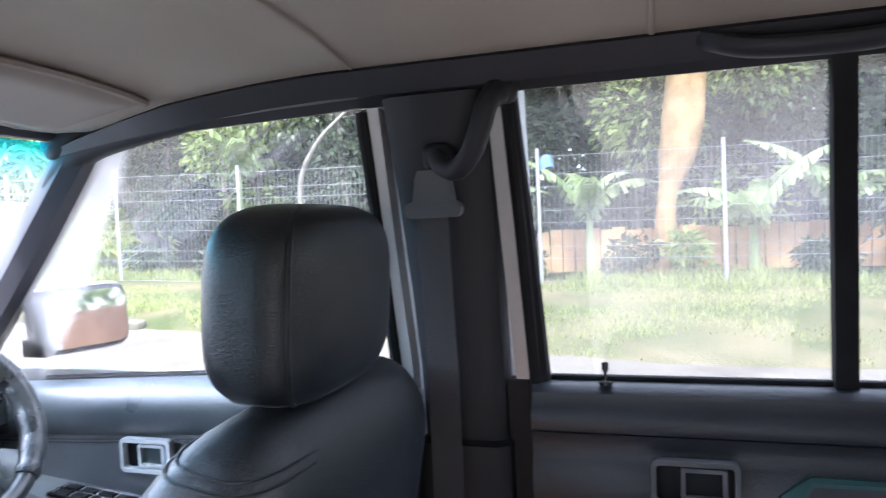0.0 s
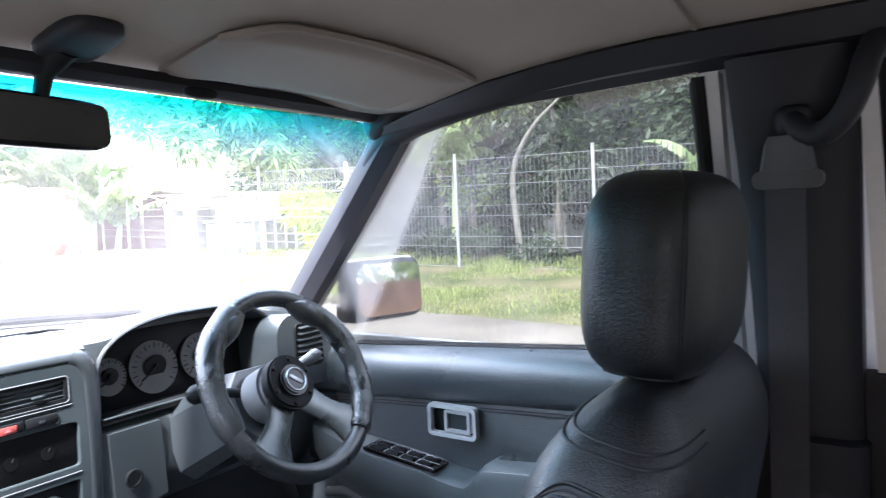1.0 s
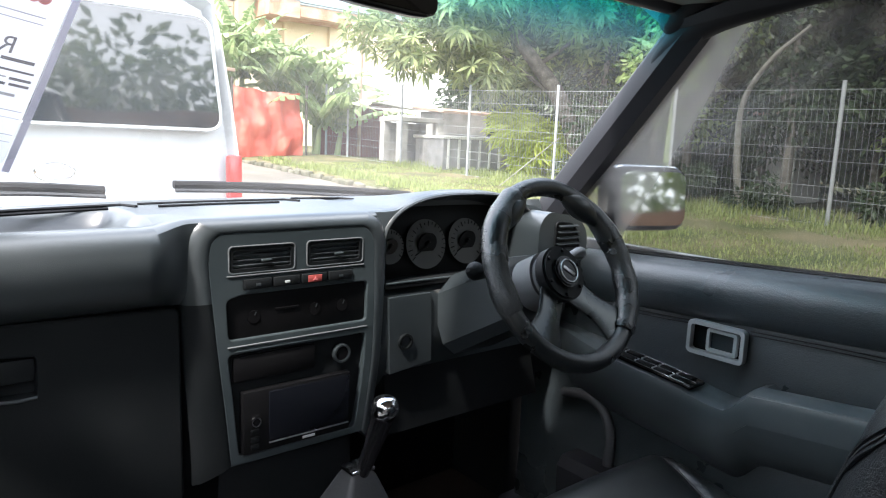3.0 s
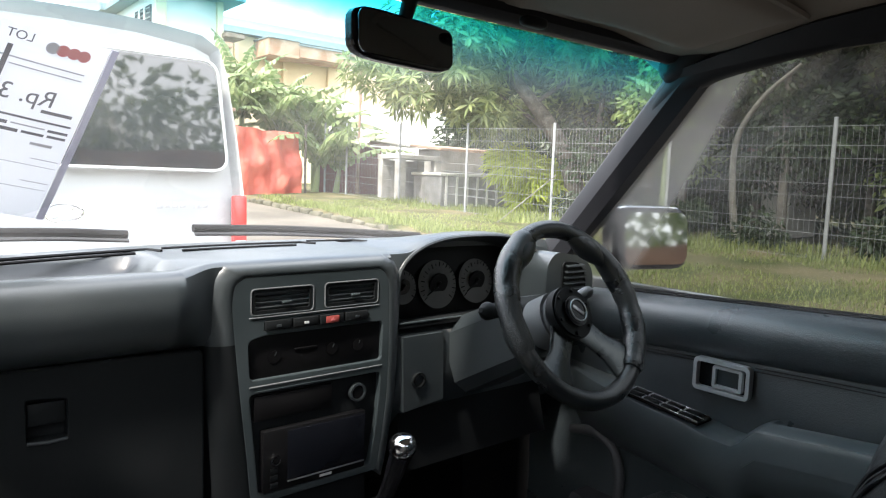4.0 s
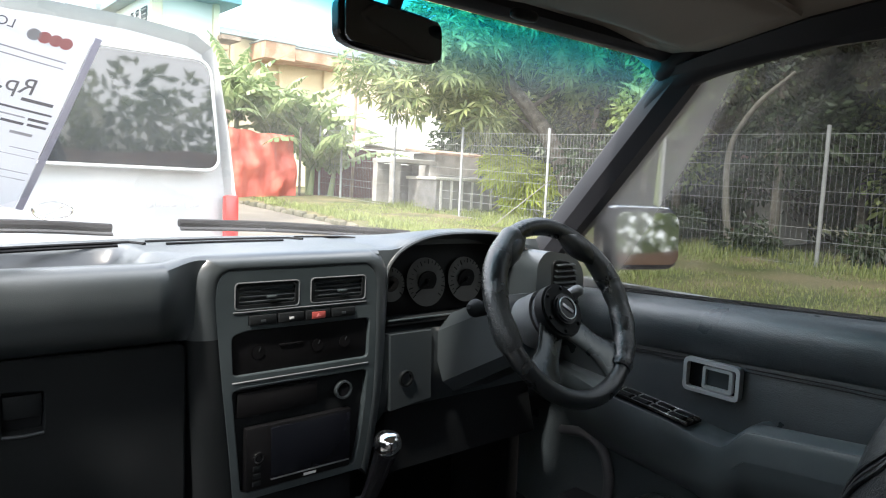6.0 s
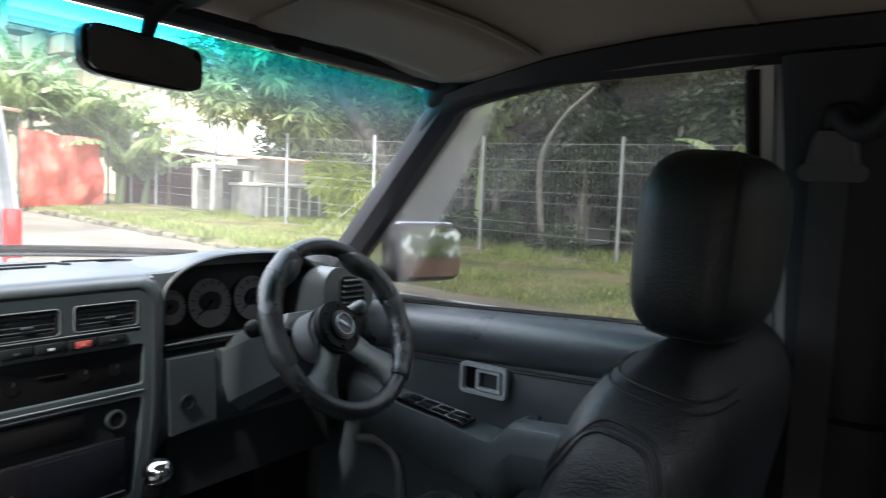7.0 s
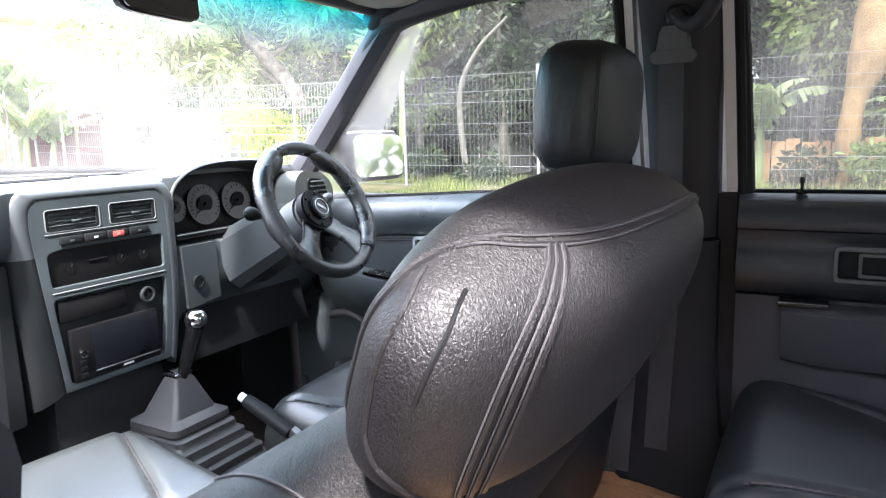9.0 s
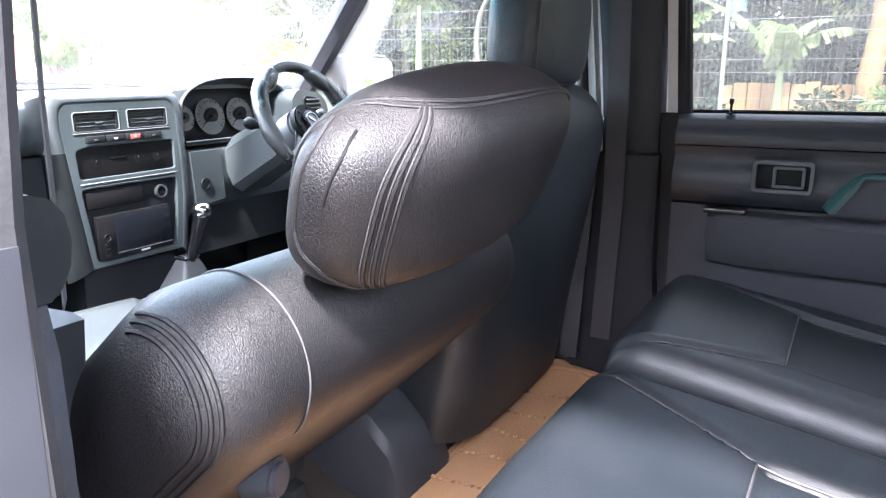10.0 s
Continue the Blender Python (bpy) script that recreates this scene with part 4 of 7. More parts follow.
part("ignition_panel", prism(((0.186, 1.062), (0.278, 1.062), (0.283, 0.935), (0.192, 0.925)), "y", 1.3295, 1.345, 0.003), "dash", dash, "charcoal panel beside the steering column")
part("ignition_ring", ring_frame(0.030, 0.030, 0.0149, 0.004, 0.006, Matrix.Translation((0.222, 1.3300, 0.980)) @ rot(90, 0, 0), 8), "dash_dark", dash)
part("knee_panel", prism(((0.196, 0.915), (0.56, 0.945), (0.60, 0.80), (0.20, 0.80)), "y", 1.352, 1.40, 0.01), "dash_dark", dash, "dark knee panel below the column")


def rounded(points, r, n=5):
    """A polygon with its corners rounded."""
    P = [Vector((*p, 0)) for p in points]
    out = []
    for i in range(len(P)):
        a, b, c = P[i - 1], P[i], P[(i + 1) % len(P)]
        rr = min(r, 0.48 * (a - b).length, 0.48 * (c - b).length)
        p1, p2 = b + (a - b).normalized() * rr, b + (c - b).normalized() * rr
        for k in range(n + 1):
            t = k / n
            q = p1.lerp(b, t).lerp(b.lerp(p2, t), t)
            out.append((q.x, q.y))
    return out


def holed_plate(outline, holes, y, rim=0.003, depths=()):
    """An upright plate facing the cabin with rounded edges; each hole is walled back to its depth and closed there or left open."""
    t = bmesh.new()

    def loop(pts, yy, off=0.0):
        n = len(pts)
        vs = []
        for i, (px, pz) in enumerate(pts):
            a, b = pts[i - 1], pts[(i + 1) % n]
            d = Vector((b[0] - a[0], b[1] - a[1])).normalized()
            vs.append(t.verts.new((px + d.y * off, yy, pz - d.x * off)))
        return vs

    def bridge(a, b):
        for i in range(len(a)):
            k = (i + 1) % len(a)
            t.faces.new((a[i], a[k], b[k], b[i]))

    def area(pts):
        return sum(pts[i - 1][0] * pts[i][1] - pts[i][0] * pts[i - 1][1] for i in range(len(pts)))
    outline = outline if area(outline) > 0 else outline[::-1]
    front = [loop(outline, y)]
    mid_, back_ = loop(outline, y + rim * 0.35, rim * 0.7), loop(outline, y + rim, rim)
    rear = loop(outline, y + 0.03, rim)
    for a, b in ((front[0], mid_), (mid_, back_), (back_, rear)):
        bridge(a, b)
    for h, dp in zip(holes, depths):
        h = h if area(h) > 0 else h[::-1]
        f = loop(h, y)
        front.append(f)
        m2, b2, r2 = loop(h, y + 0.0006, -0.0012), loop(h, y + 0.0022, -0.0018), loop(h, y + dp, -0.0022)
        for a, b in ((f, m2), (m2, b2), (b2, r2)):
            bridge(a, b)
        t.faces.new(r2)
    es = []
    for f in front:
        for i in range(len(f)):
            es.append(t.edges.get((f[i], f[(i + 1) % len(f)])))
    bmesh.ops.triangle_fill(t, use_beauty=True, use_dissolve=False, edges=es, normal=(0, -1, 0))
    return t


# raised pod with the side vent beyond the wheel
pod = part("side_vent", prism(rounded(((0.505, 1.060), (0.652, 1.050), (0.652, 1.160), (0.618, 1.192), (0.530, 1.205), (0.505, 1.180)), 0.03), "y", 1.285, 1.40, 0.014, seg=4), "dash", dash, "rounded pod with a side air vent")
vm = rounded(((0.552, 1.098), (0.626, 1.092), (0.622, 1.150), (0.604, 1.178), (0.550, 1.184)), 0.014)
part("vent_mouth", prism(vm, "y", 1.2835, 1.30, 0.0), "dial_black", pod)
part("vent_rim", tube([(x, 1.284, z) for x, z in vm], 0.0024, 6, True), "dash_dark", pod)
for i in range(7):
    part("slat", box((0.587, 1.281, 1.104 + i * 0.0118), (0.064 - 0.004 * max(0, i - 4), 0.010, 0.0028), 0.0008, r=rot(18, 0, 0)), "dash", pod)

# centre console: a raised surround of pad material, the fascia plate and what sits in it
INNER = ((-0.096, 0.838), (-0.100, 0.880), (-0.105, 0.930), (-0.115, 1.02), (-0.1255, 1.13), (-0.1255, 1.16), (-0.121, 1.178), (-0.110, 1.1875), (-0.095, 1.1895), (0.0, 1.1895), (0.115, 1.1895), (0.131, 1.1875), (0.143, 1.178), (0.1495, 1.16), (0.1505, 1.13), (0.152, 1.05), (0.150, 0.97), (0.144, 0.915), (0.138, 0.872), (0.132, 0.838))
OUTER = ((-0.150, 0.815), (-0.152, 0.880), (-0.155, 0.930), (-0.159, 1.02), (-0.163, 1.13), (-0.162, 1.165), (-0.157, 1.190), (-0.146, 1.205), (-0.125, 1.2112), (0.0, 1.2118), (0.125, 1.2118), (0.150, 1.2105), (0.171, 1.199), (0.182, 1.170), (0.1835, 1.13), (0.182, 1.05), (0.178, 0.97), (0.170, 0.905), (0.161, 0.852), (0.152, 0.815))
SECT = ((0.0, 1.336), (0.0, 1.3305), (0.02, 1.3272), (0.08, 1.3258), (0.25, 1.3252), (0.45, 1.3268), (0.65, 1.3300), (0.85, 1.3350), (1.0, 1.3440), (1.0, 1.37))


def surround(lo, hi):
    """The stretch of the surround between two of its outline's steps."""
    a = smooth_line([(x, 0, z) for x, z in INNER], 5)
    b = smooth_line([(x, 0, z) for x, z in OUTER], 5)
    rows = []
    for k in range(round(lo * 5), round(hi * 5) + 1):
        p, q = a[k], b[k]
        rows.append([Vector((p.x + (q.x - p.x) * t, y, p.z + (q.z - p.z) * t)) for t, y in SECT])
    return loft(rows)


part("console_surround", surround(3.65, 19), "dash", dash, "smooth charcoal surround of the centre console")
# same side as the surround, its shade given by the darker plastic
part("console_flank", surround(0, 3.6), "dash_dark", dash, "charcoal console side below a joint, colour darkened for shade")


def rect(x0, x1, z0, z1, r):
    return rounded(((x0, z0), (x1, z0), (x1, z1), (x0, z1)), r, 4)


VENTS = ((-0.098, 0.005, 1.1315, 1.1705), (0.0265, 0.1275, 1.1325, 1.1715))
plate = [(p.x, p.z) for p in smooth_line([(x, 0, z) for x, z in INNER], 4)]
holes = [rect(*VENTS[0], 0.006), rect(*VENTS[1], 0.006), rect(-0.078, 0.110, 1.1045, 1.1225, 0.003), rounded(((-0.101, 1.030), (0.139, 1.030), (0.1405, 1.100), (0.112, 1.1005), (-0.078, 1.1005), (-0.104, 1.094)), 0.010), rounded(((-0.086, 0.846), (0.120, 0.846), (0.131, 0.912), (0.137, 0.968), (0.139, 1.012), (-0.103, 1.012), (-0.095, 0.94)), 0.012)]
fascia = part("centre_fascia", holed_plate(plate, holes, FY, 0.003, (0.028, 0.028, 0.006, 0.010, 0.014)), "panel_grey", dash, "grey centre console fascia", 12.0)
for x0, x1, z0, z1 in VENTS:
    cx, cz, w, h = (x0 + x1) / 2, (z0 + z1) / 2, x1 - x0, z1 - z0
    v = part("air_vent", box((cx, FY + 0.024, cz), (w, 0.004, h), 0.001), "dial_black", fascia, "black louvred air vent")
    part("surround", ring_frame(w + 0.003, h + 0.003, 0.007, 0.0015, 0.0016, Matrix.Translation((cx, FY + 0.0004, cz)) @ rot(90, 0, 0)), "boss", v, "thin pale vent rim")
    part("inner_frame", ring_frame(w - 0.002, h - 0.002, 0.006, 0.005, 0.010, Matrix.Translation((cx, FY + 0.010, cz)) @ rot(90, 0, 0)), "dash_dark", v)
    for k in range(5):
        part("slat", box((cx, FY + 0.009, cz - h / 2 + (k + 0.5) * h / 5), (w - 0.006, 0.013, 0.0024), 0.0008, r=rot(20, 0, 0)), "dash", v)
    part("tab", box((cx + 0.006, FY - 0.0005, cz - 0.003), (0.016, 0.006, 0.0035), 0.001), "panel_grey", v)
part("vent_ledge", box((0.0145, FY + 0.0006, 1.1275), (0.232, 0.004, 0.0020), 0.0008), "boss", fascia, "thin pale ledge below the vents")
for i in range(4):
    bx = -0.0545 + i * 0.0468
    b = part("push_button", box((bx, FY + 0.001, 1.1135), (0.044, 0.008, 0.0155), 0.002), "dash_dark", fascia)
    if i == 2:
        part("hazard_mark", box((bx, FY - 0.0033, 1.1130), (0.024, 0.0014, 0.011), 0.0008), "red_button", b, "faded red hazard switch")
        part("triangle", prism(((bx - 0.004, 1.1110), (bx + 0.004, 1.1110), (bx, 1.1160)), "y", FY - 0.0046, FY - 0.0036), "ink_red", b)
    else:
        part("mark", box((bx, FY - 0.0032, 1.1125), (0.008, 0.0012, 0.004), 0.0004), "handle_grey" if i == 1 else "dash", b)
rec = part("heater_panel", box((0.019, FY + 0.008, 1.0655), (0.236, 0.004, 0.068), 0.001), "dial_black", fascia, "smooth black heater control panel")
for kx in (-0.058, 0.044, 0.094):
    part("knob", disc((kx, FY + 0.0060, 1.062), 0.011, 0.0020, (0, -1, 0), 24, 0.001), "dial_black", rec)
    part("pointer", box((kx + 0.002, FY + 0.0046, 1.067), (0.0014, 0.0008, 0.006), 0.0002, r=rot(0, 25, 0)), "dash", rec)
part("slider", box((-0.004, FY + 0.0055, 1.070), (0.040, 0.003, 0.003), 0.001), "dial_black", rec)
part("chrome_strip", box((0.019, FY + 0.0020, 1.0215), (0.240, 0.007, 0.0024), 0.001), "boss", fascia, "pale grey divider strip")
part("short_strip", box((-0.026, FY + 0.001, 1.0135), (0.128, 0.004, 0.0018), 0.0005), "panel_grey", fascia)
bin_ = part("lower_recess", box((0.018, FY + 0.0125, 0.928), (0.238, 0.003, 0.160), 0.001), "dash_dark", fascia)
part("tray_lid", box((-0.024, FY + 0.0065, 0.985), (0.136, 0.009, 0.040), 0.003), "dial_black", bin_)
part("lighter", disc((0.093, FY + 0.006, 0.981), 0.012, 0.010, (0, -1, 0), 24, 0.002), "black_gloss", bin_)
part("lighter_ring", ring_frame(0.031, 0.031, 0.0152, 0.003, 0.009, Matrix.Translation((0.093, FY + 0.008, 0.981)) @ rot(90, 0, 0), 8), "dash", bin_)
radio = part("head_unit", box((0.014, FY + 0.004, 0.899), (0.186, 0.014, 0.100), 0.003), "dial_black", fascia, "black double-height head unit")
part("screen", box((0.033, FY - 0.0035, 0.904), (0.142, 0.003, 0.080), 0.001), "screen", radio, "blank dark screen")
part("screen_edge", box((0.033, FY - 0.0042, 0.8615), (0.142, 0.002, 0.002), 0.0004), "alu", radio)
part("dial", ring_frame(0.016, 0.016, 0.0078, 0.0022, 0.006, Matrix.Translation((-0.060, FY - 0.002, 0.901)) @ rot(90, 0, 0), 8), "chrome", radio)
part("badge", box((0.030, FY - 0.0044, 0.8555), (0.022, 0.001, 0.004), 0), "handle_grey", radio)
for k in range(3):
    part("key", box((-0.061, FY - 0.0035, 0.884 - k * 0.012), (0.013, 0.003, 0.008), 0.001), "dash_dark", radio)

part("console_base", loft([[Vector((0.014 + x, y, z)) for x, z in ((-0.125 * k, z0), (-0.115 * k, z1), (0.115 * k, z1), (0.125 * k, z0))] for y, z0, z1, k in ((1.345, 0.70, 0.84, 0.75), (1.36, 0.62, 0.87, 1.0), (1.45, 0.60, 0.90, 1.1), (1.62, 0.60, 0.90, 1.1))]), "dash_dark", dash, "dark console foot below the fascia")
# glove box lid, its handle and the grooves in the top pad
gb = part("glove_box", holed_plate(rounded(((-0.60, 0.80), (-0.167, 0.80), (-0.168, 1.084), (-0.60, 1.094)), 0.008), [rounded(((-0.389, 0.996), (-0.340, 0.995), (-0.339, 1.049), (-0.389, 1.054)), 0.006)], 1.338, 0.004, (0.018,)), "dash_dark", dash, "dark glove box lid, colour deepened for shade", 12.0)
part("latch", box((-0.364, 1.348, 1.030), (0.044, 0.008, 0.030), 0.003), "dash_dark", gb)
part("latch_lip", tube([(-0.387, 1.3375, 0.9965), (-0.364, 1.3365, 0.9945), (-0.342, 1.3375, 0.9955)], 0.0022, 8), "dash", gb)
for x0, x1 in ((-0.60, -0.195), (-0.170, 0.085), (0.105, 0.20)):
    for k, (dy, r) in enumerate(((0.085, 0.0030), (0.125, 0.0026))):
        a, b = (x0, x1) if k == 0 else (x0 + 0.02, x1 - 0.03)
        if b - a < 0.09 and k:
            continue
        line = [(x, min(glass_foot(x) - dy * (0.8 if x0 > 0.1 else 1), 1.535 - 0.04 * k), 1.2168) for x in [a + (b - a) * i / 12 for i in range(13)]]
        if k == 0:
            line.append((b + 0.014, line[-1][1] - 0.028, 1.2168))
        part("demist_slot", tube(line, r, 6, flat=0.8), "dial_black", dash)

# ---- steering wheel ----
HUB = Vector((0.365, 1.098, 1.132))
WM = Matrix.Translation(HUB) @ rot(90 - 27, 0, 0)
wheel = thing("steering_wheel", (0.365, 1.30, 1.05), "worn black leather three-spoke steering wheel", "steering wheel")
R = 0.148
rim_pts, rim_r = [], []
for i in range(72):
    a = 2 * math.pi * i / 72
    deg = math.degrees(a) % 360
    bump = max(0.0, 1 - min(abs(deg - d) for d in (22, 150, 346)) / 24)
    rim_pts.append(WM @ Vector((R * math.cos(a), R * math.sin(a), 0.0)))
    rim_r.append(0.0152 + 0.0062 * bump ** 0.6 + 0.0004 * math.sin(a * 9))
part("rim", tube(rim_pts, rim_r, 14, True), "wheel_leather", wheel, "cracked and worn leather rim")
for a0, a1 in ((116, 200), (-50, 16)):
    arc = [radians(a0 + (a1 - a0) * k / 24) for k in range(25)]
    part("finger_grip", tube([WM @ Vector(((R - 0.001) * math.cos(a), (R - 0.001) * math.sin(a), 0.001)) for a in arc], [0.0170 if k in (0, 24) else 0.0193 + 0.0009 * math.cos(k * 0.9) for k in range(25)], 16), "worn_grip", wheel, "scuffed leather finger grip")
for a0 in (128, 52):
    a = radians(a0)
    inner = R - 0.012
    grip = [WM @ Vector((inner * math.cos(a + d), inner * math.sin(a + d), 0.002)) for d in [(-0.32 + 0.64 * k / 10) for k in range(11)]]
    part("grip_pad", tube(grip, [0.006 + 0.014 * math.sin(math.pi * k / 10) for k in range(11)], 12), "wheel_leather", wheel)
for a0 in (230, 312):
    a = radians(a0)
    sp = []
    for k in range(9):
        t = k / 8
        rr = 0.02 + t * (R - 0.025)
        wd = 0.027 - 0.005 * math.sin(math.pi * t) + 0.042 * max(0.0, t - 0.55) ** 1.2
        ctr = Vector((rr * math.cos(a), rr * math.sin(a), -0.020 + 0.018 * t))
        n = Vector((-math.sin(a), math.cos(a), 0))
        sp.append([WM @ (ctr + n * (wd * sx) + Vector((0, 0, sz * 0.004))) for sx, sz in ((-1, 0.4), (-0.8, 1), (0.8, 1), (1, 0.4), (1, -0.6), (-1, -0.6))])
    part("spoke", loft(sp), "spoke", wheel, "flat dark spoke")
hubp = disc(WM @ Vector((0, 0, -0.012)), 0.046, 0.024, WM.to_3x3() @ Vector((0, 0, 1)), 36, 0.004)
hub_ob = part("hub", hubp, "dash_dark", wheel)
part("horn_button", disc(WM @ Vector((0, 0, 0.004)), 0.026, 0.010, WM.to_3x3() @ Vector((0, 0, 1)), 32, 0.003), "black_gloss", hub_ob, "black horn button with a plain oval badge")
ring = [WM @ Vector((0.0185 * math.cos(a), 0.0185 * math.sin(a), 0.0105)) for a in [2 * math.pi * i / 32 for i in range(32)]]
part("badge_ring", tube(ring, 0.0012, 6, True), "alu", hub_ob)
part("badge", box(WM @ Vector((0, 0, 0.0100)), (0.026, 0.006, 0.002), 0.0005, r=WM.to_quaternion().to_matrix().to_4x4() @ rot(0, 0, -38)), "alu", hub_ob)
for k in range(6):
    a = radians(60 * k + 15)
    part("hub_bolt", disc(WM @ Vector((0.037 * math.cos(a), 0.037 * math.sin(a), 0.002)), 0.0033, 0.004, WM.to_3x3() @ Vector((0, 0, 1)), 10), "dial_black", hub_ob)
part("boss", disc(WM @ Vector((0, 0, -0.055)), 0.046, 0.055, WM.to_3x3() @ Vector((0, 0, 1)), 32, 0.006), "boss", wheel, "grey ribbed boss behind the hub")
part("column_shroud", loft([[WM @ Vector((wx * cx, wy * cy, -dz)) for cx, cy in ((-1, -0.7), (-0.7, -1), (0.7, -1), (1, -0.7), (1, 0.6), (0.6, 1), (-0.6, 1), (-1, 0.6))] for dz, wx, wy in ((0.085, 0.050, 0.055), (0.11, 0.058, 0.062), (0.27, 0.066, 0.07))]), "dash", wheel, "grey steering column shroud")
lst = tube(smooth_line([(0.33, 1.185, 1.11), (0.29, 1.18, 1.122), (0.25, 1.175, 1.130), (0.222, 1.172, 1.136)], 4), [0.008] * 6 + [0.009, 0.011, 0.013, 0.015, 0.015, 0.011, 0.004], 10)
part("stalk", lst, "dash_dark", wheel, "dark indicator stalk")
rst = tube(smooth_line([(0.40, 1.185, 1.115), (0.44, 1.18, 1.126), (0.475, 1.175, 1.138), (0.505, 1.172, 1.146)], 4), [0.008] * 6 + [0.008, 0.009, 0.010, 0.011, 0.012, 0.011, 0.004], 10)
part("stalk", rst, "boss", wheel, "pale grey wiper stalk")

# ---- gear lever, handbrake, console ----
gear = thing("gear_lever", (0.05, 1.20, 0.66), "chrome-knobbed gear lever with a ribbed rubber boot", "gear lever")
part("rod", tube([(0.046, 1.19, 0.84), (0.05, 1.165, 0.90), (0.053, 1.148, 0.945)], [0.010, 0.0135, 0.0165], 14), "black_gloss", gear)
part("knob", cushion((0.054, 1.146, 0.957), (0.041, 0.041, 0.036), 0.85, 1.0, None, 28, 18), "chrome", gear, "chrome gear knob")


def sq_ring(cx, cy, z, w, d, r):
    return [Vector((cx + x, cy + y, z)) for x, y in rrect(w, d, r, 4)]


part("boot", loft([sq_ring(0.045, 1.20, 0.845, 0.036, 0.034, 0.008), sq_ring(0.045, 1.20, 0.838, 0.046, 0.042, 0.008), sq_ring(0.045, 1.205, 0.775, 0.100, 0.098, 0.014), sq_ring(0.045, 1.205, 0.765, 0.135, 0.135, 0.016), sq_ring(0.045, 1.205, 0.752, 0.138, 0.138, 0.016)]), "boot_grey", gear, "grey rubber pyramid boot")
part("collar", box((0.045, 1.20, 0.848), (0.040, 0.036, 0.007), 0.002), "chrome", gear, "chrome collar")
rib = []
for k in range(5):
    z = 0.748 - k * 0.019
    w = 0.142 + 0.022 * k
    rib += [sq_ring(0.045, 1.20, z, w * 0.92, w * 0.95, 0.014), sq_ring(0.045, 1.20, z - 0.004, w, w * 1.05, 0.014), sq_ring(0.045, 1.20, z - 0.013, w, w * 1.05, 0.014)]
part("bellows", loft(rib), "boot_grey", gear, "ribbed rubber bellows")
brake = thing("handbrake", (0.115, 0.93, 0.64), "black handbrake lever with a grey tip", "handbrake")
part("grip", tube([(0.102, 1.085, 0.792), (0.106, 1.05, 0.775), (0.110, 0.985, 0.742)], [0.0125, 0.0145, 0.0135], 14), "dash_dark", brake)
part("button", tube([(0.101, 1.098, 0.798), (0.102, 1.085, 0.792)], 0.0085, 12), "handle_grey", brake, "grey push button")
part("arm", box((0.115, 0.93, 0.715), (0.016, 0.13, 0.02), 0.004, r=rot(27, 0, 0)), "alu", brake)
console = thing("centre_console", (0.05, 0.8, 0.56), "dark plastic console between the front seats", "console")
cb = bmesh.new()
box((0.045, 1.02, 0.655), (0.20, 0.66, 0.03), 0.012, bm=cb)
part("tray", cb, "trim", console)
part("tail", loft([[Vector((0.05 + x, y, z)) for x, z in ((-0.10, 0.46), (-0.085, h - 0.02), (-0.07, h), (0.07, h), (0.085, h - 0.02), (0.10, 0.46))] for y, h in ((0.98, 0.672), (0.84, 0.66), (0.72, 0.648), (0.65, 0.63), (0.60, 0.585), (0.575, 0.52), (0.57, 0.47))]), "trim", console, "sloping dark plastic console end")

# ---- seats ----


def back_point(p, t, a, out=0.0):
    """A point of a backrest's skin: t from the hip up, a round it (180 to 360 degrees: behind)."""
    cx, low, top, width, thick, bolster, round_t, keep = p
    c = low.lerp(top, t)
    d = (top - low).normalized()
    nrm = Vector((0, d.z, -d.y))
    sh = 1.0
    if t > round_t:
        sh = max(0.004, 1 - ((t - round_t) / (1 - round_t)) ** 2) ** 0.5
    w = width * (1.0 - 0.10 * t) * (keep + (1 - keep) * sh) + 2 * out
    th = thick * (0.04 + 0.96 * sh) * (1.06 - 0.15 * t) + 2 * out
    u, v = spow(math.cos(radians(a)), 0.36), spow(math.sin(radians(a)), 0.62)
    off = bolster * (abs(u) ** 3) * (1 - t) * max(0.0, v) + 0.02 * abs(u) ** 4 * max(0.0, -v) * (1 - t)
    return Vector((cx + u * w / 2, 0, 0)) + Vector((0, c.y, c.z)) + nrm * (v * th / 2 + off) + d * out


def back_shape(p, n=34):
    """Backrest: a loft from the hip up, with side bolsters and a rounded shoulder."""
    ts = [k / 20 * 0.8 for k in range(20)] + [0.8 + 0.2 * math.sin(math.pi / 2 * k / (n - 20)) for k in range(n - 19)]
    quarter = [90 * (g ** 1.7 if g < 0.5 else 1 - 2 ** 0.7 * (1 - g) ** 2.6 * (1 - 0.5 ** 1.7) / (2 ** 0.7 * 0.5 ** 2.6)) for g in [k / 16 for k in range(16)]]
    turn = quarter + [90.0] + [180 - a for a in quarter[:0:-1]]
    turn += [a + 180 for a in turn]
    return loft([[back_point(p, t, a) for a in turn] for t in ts])


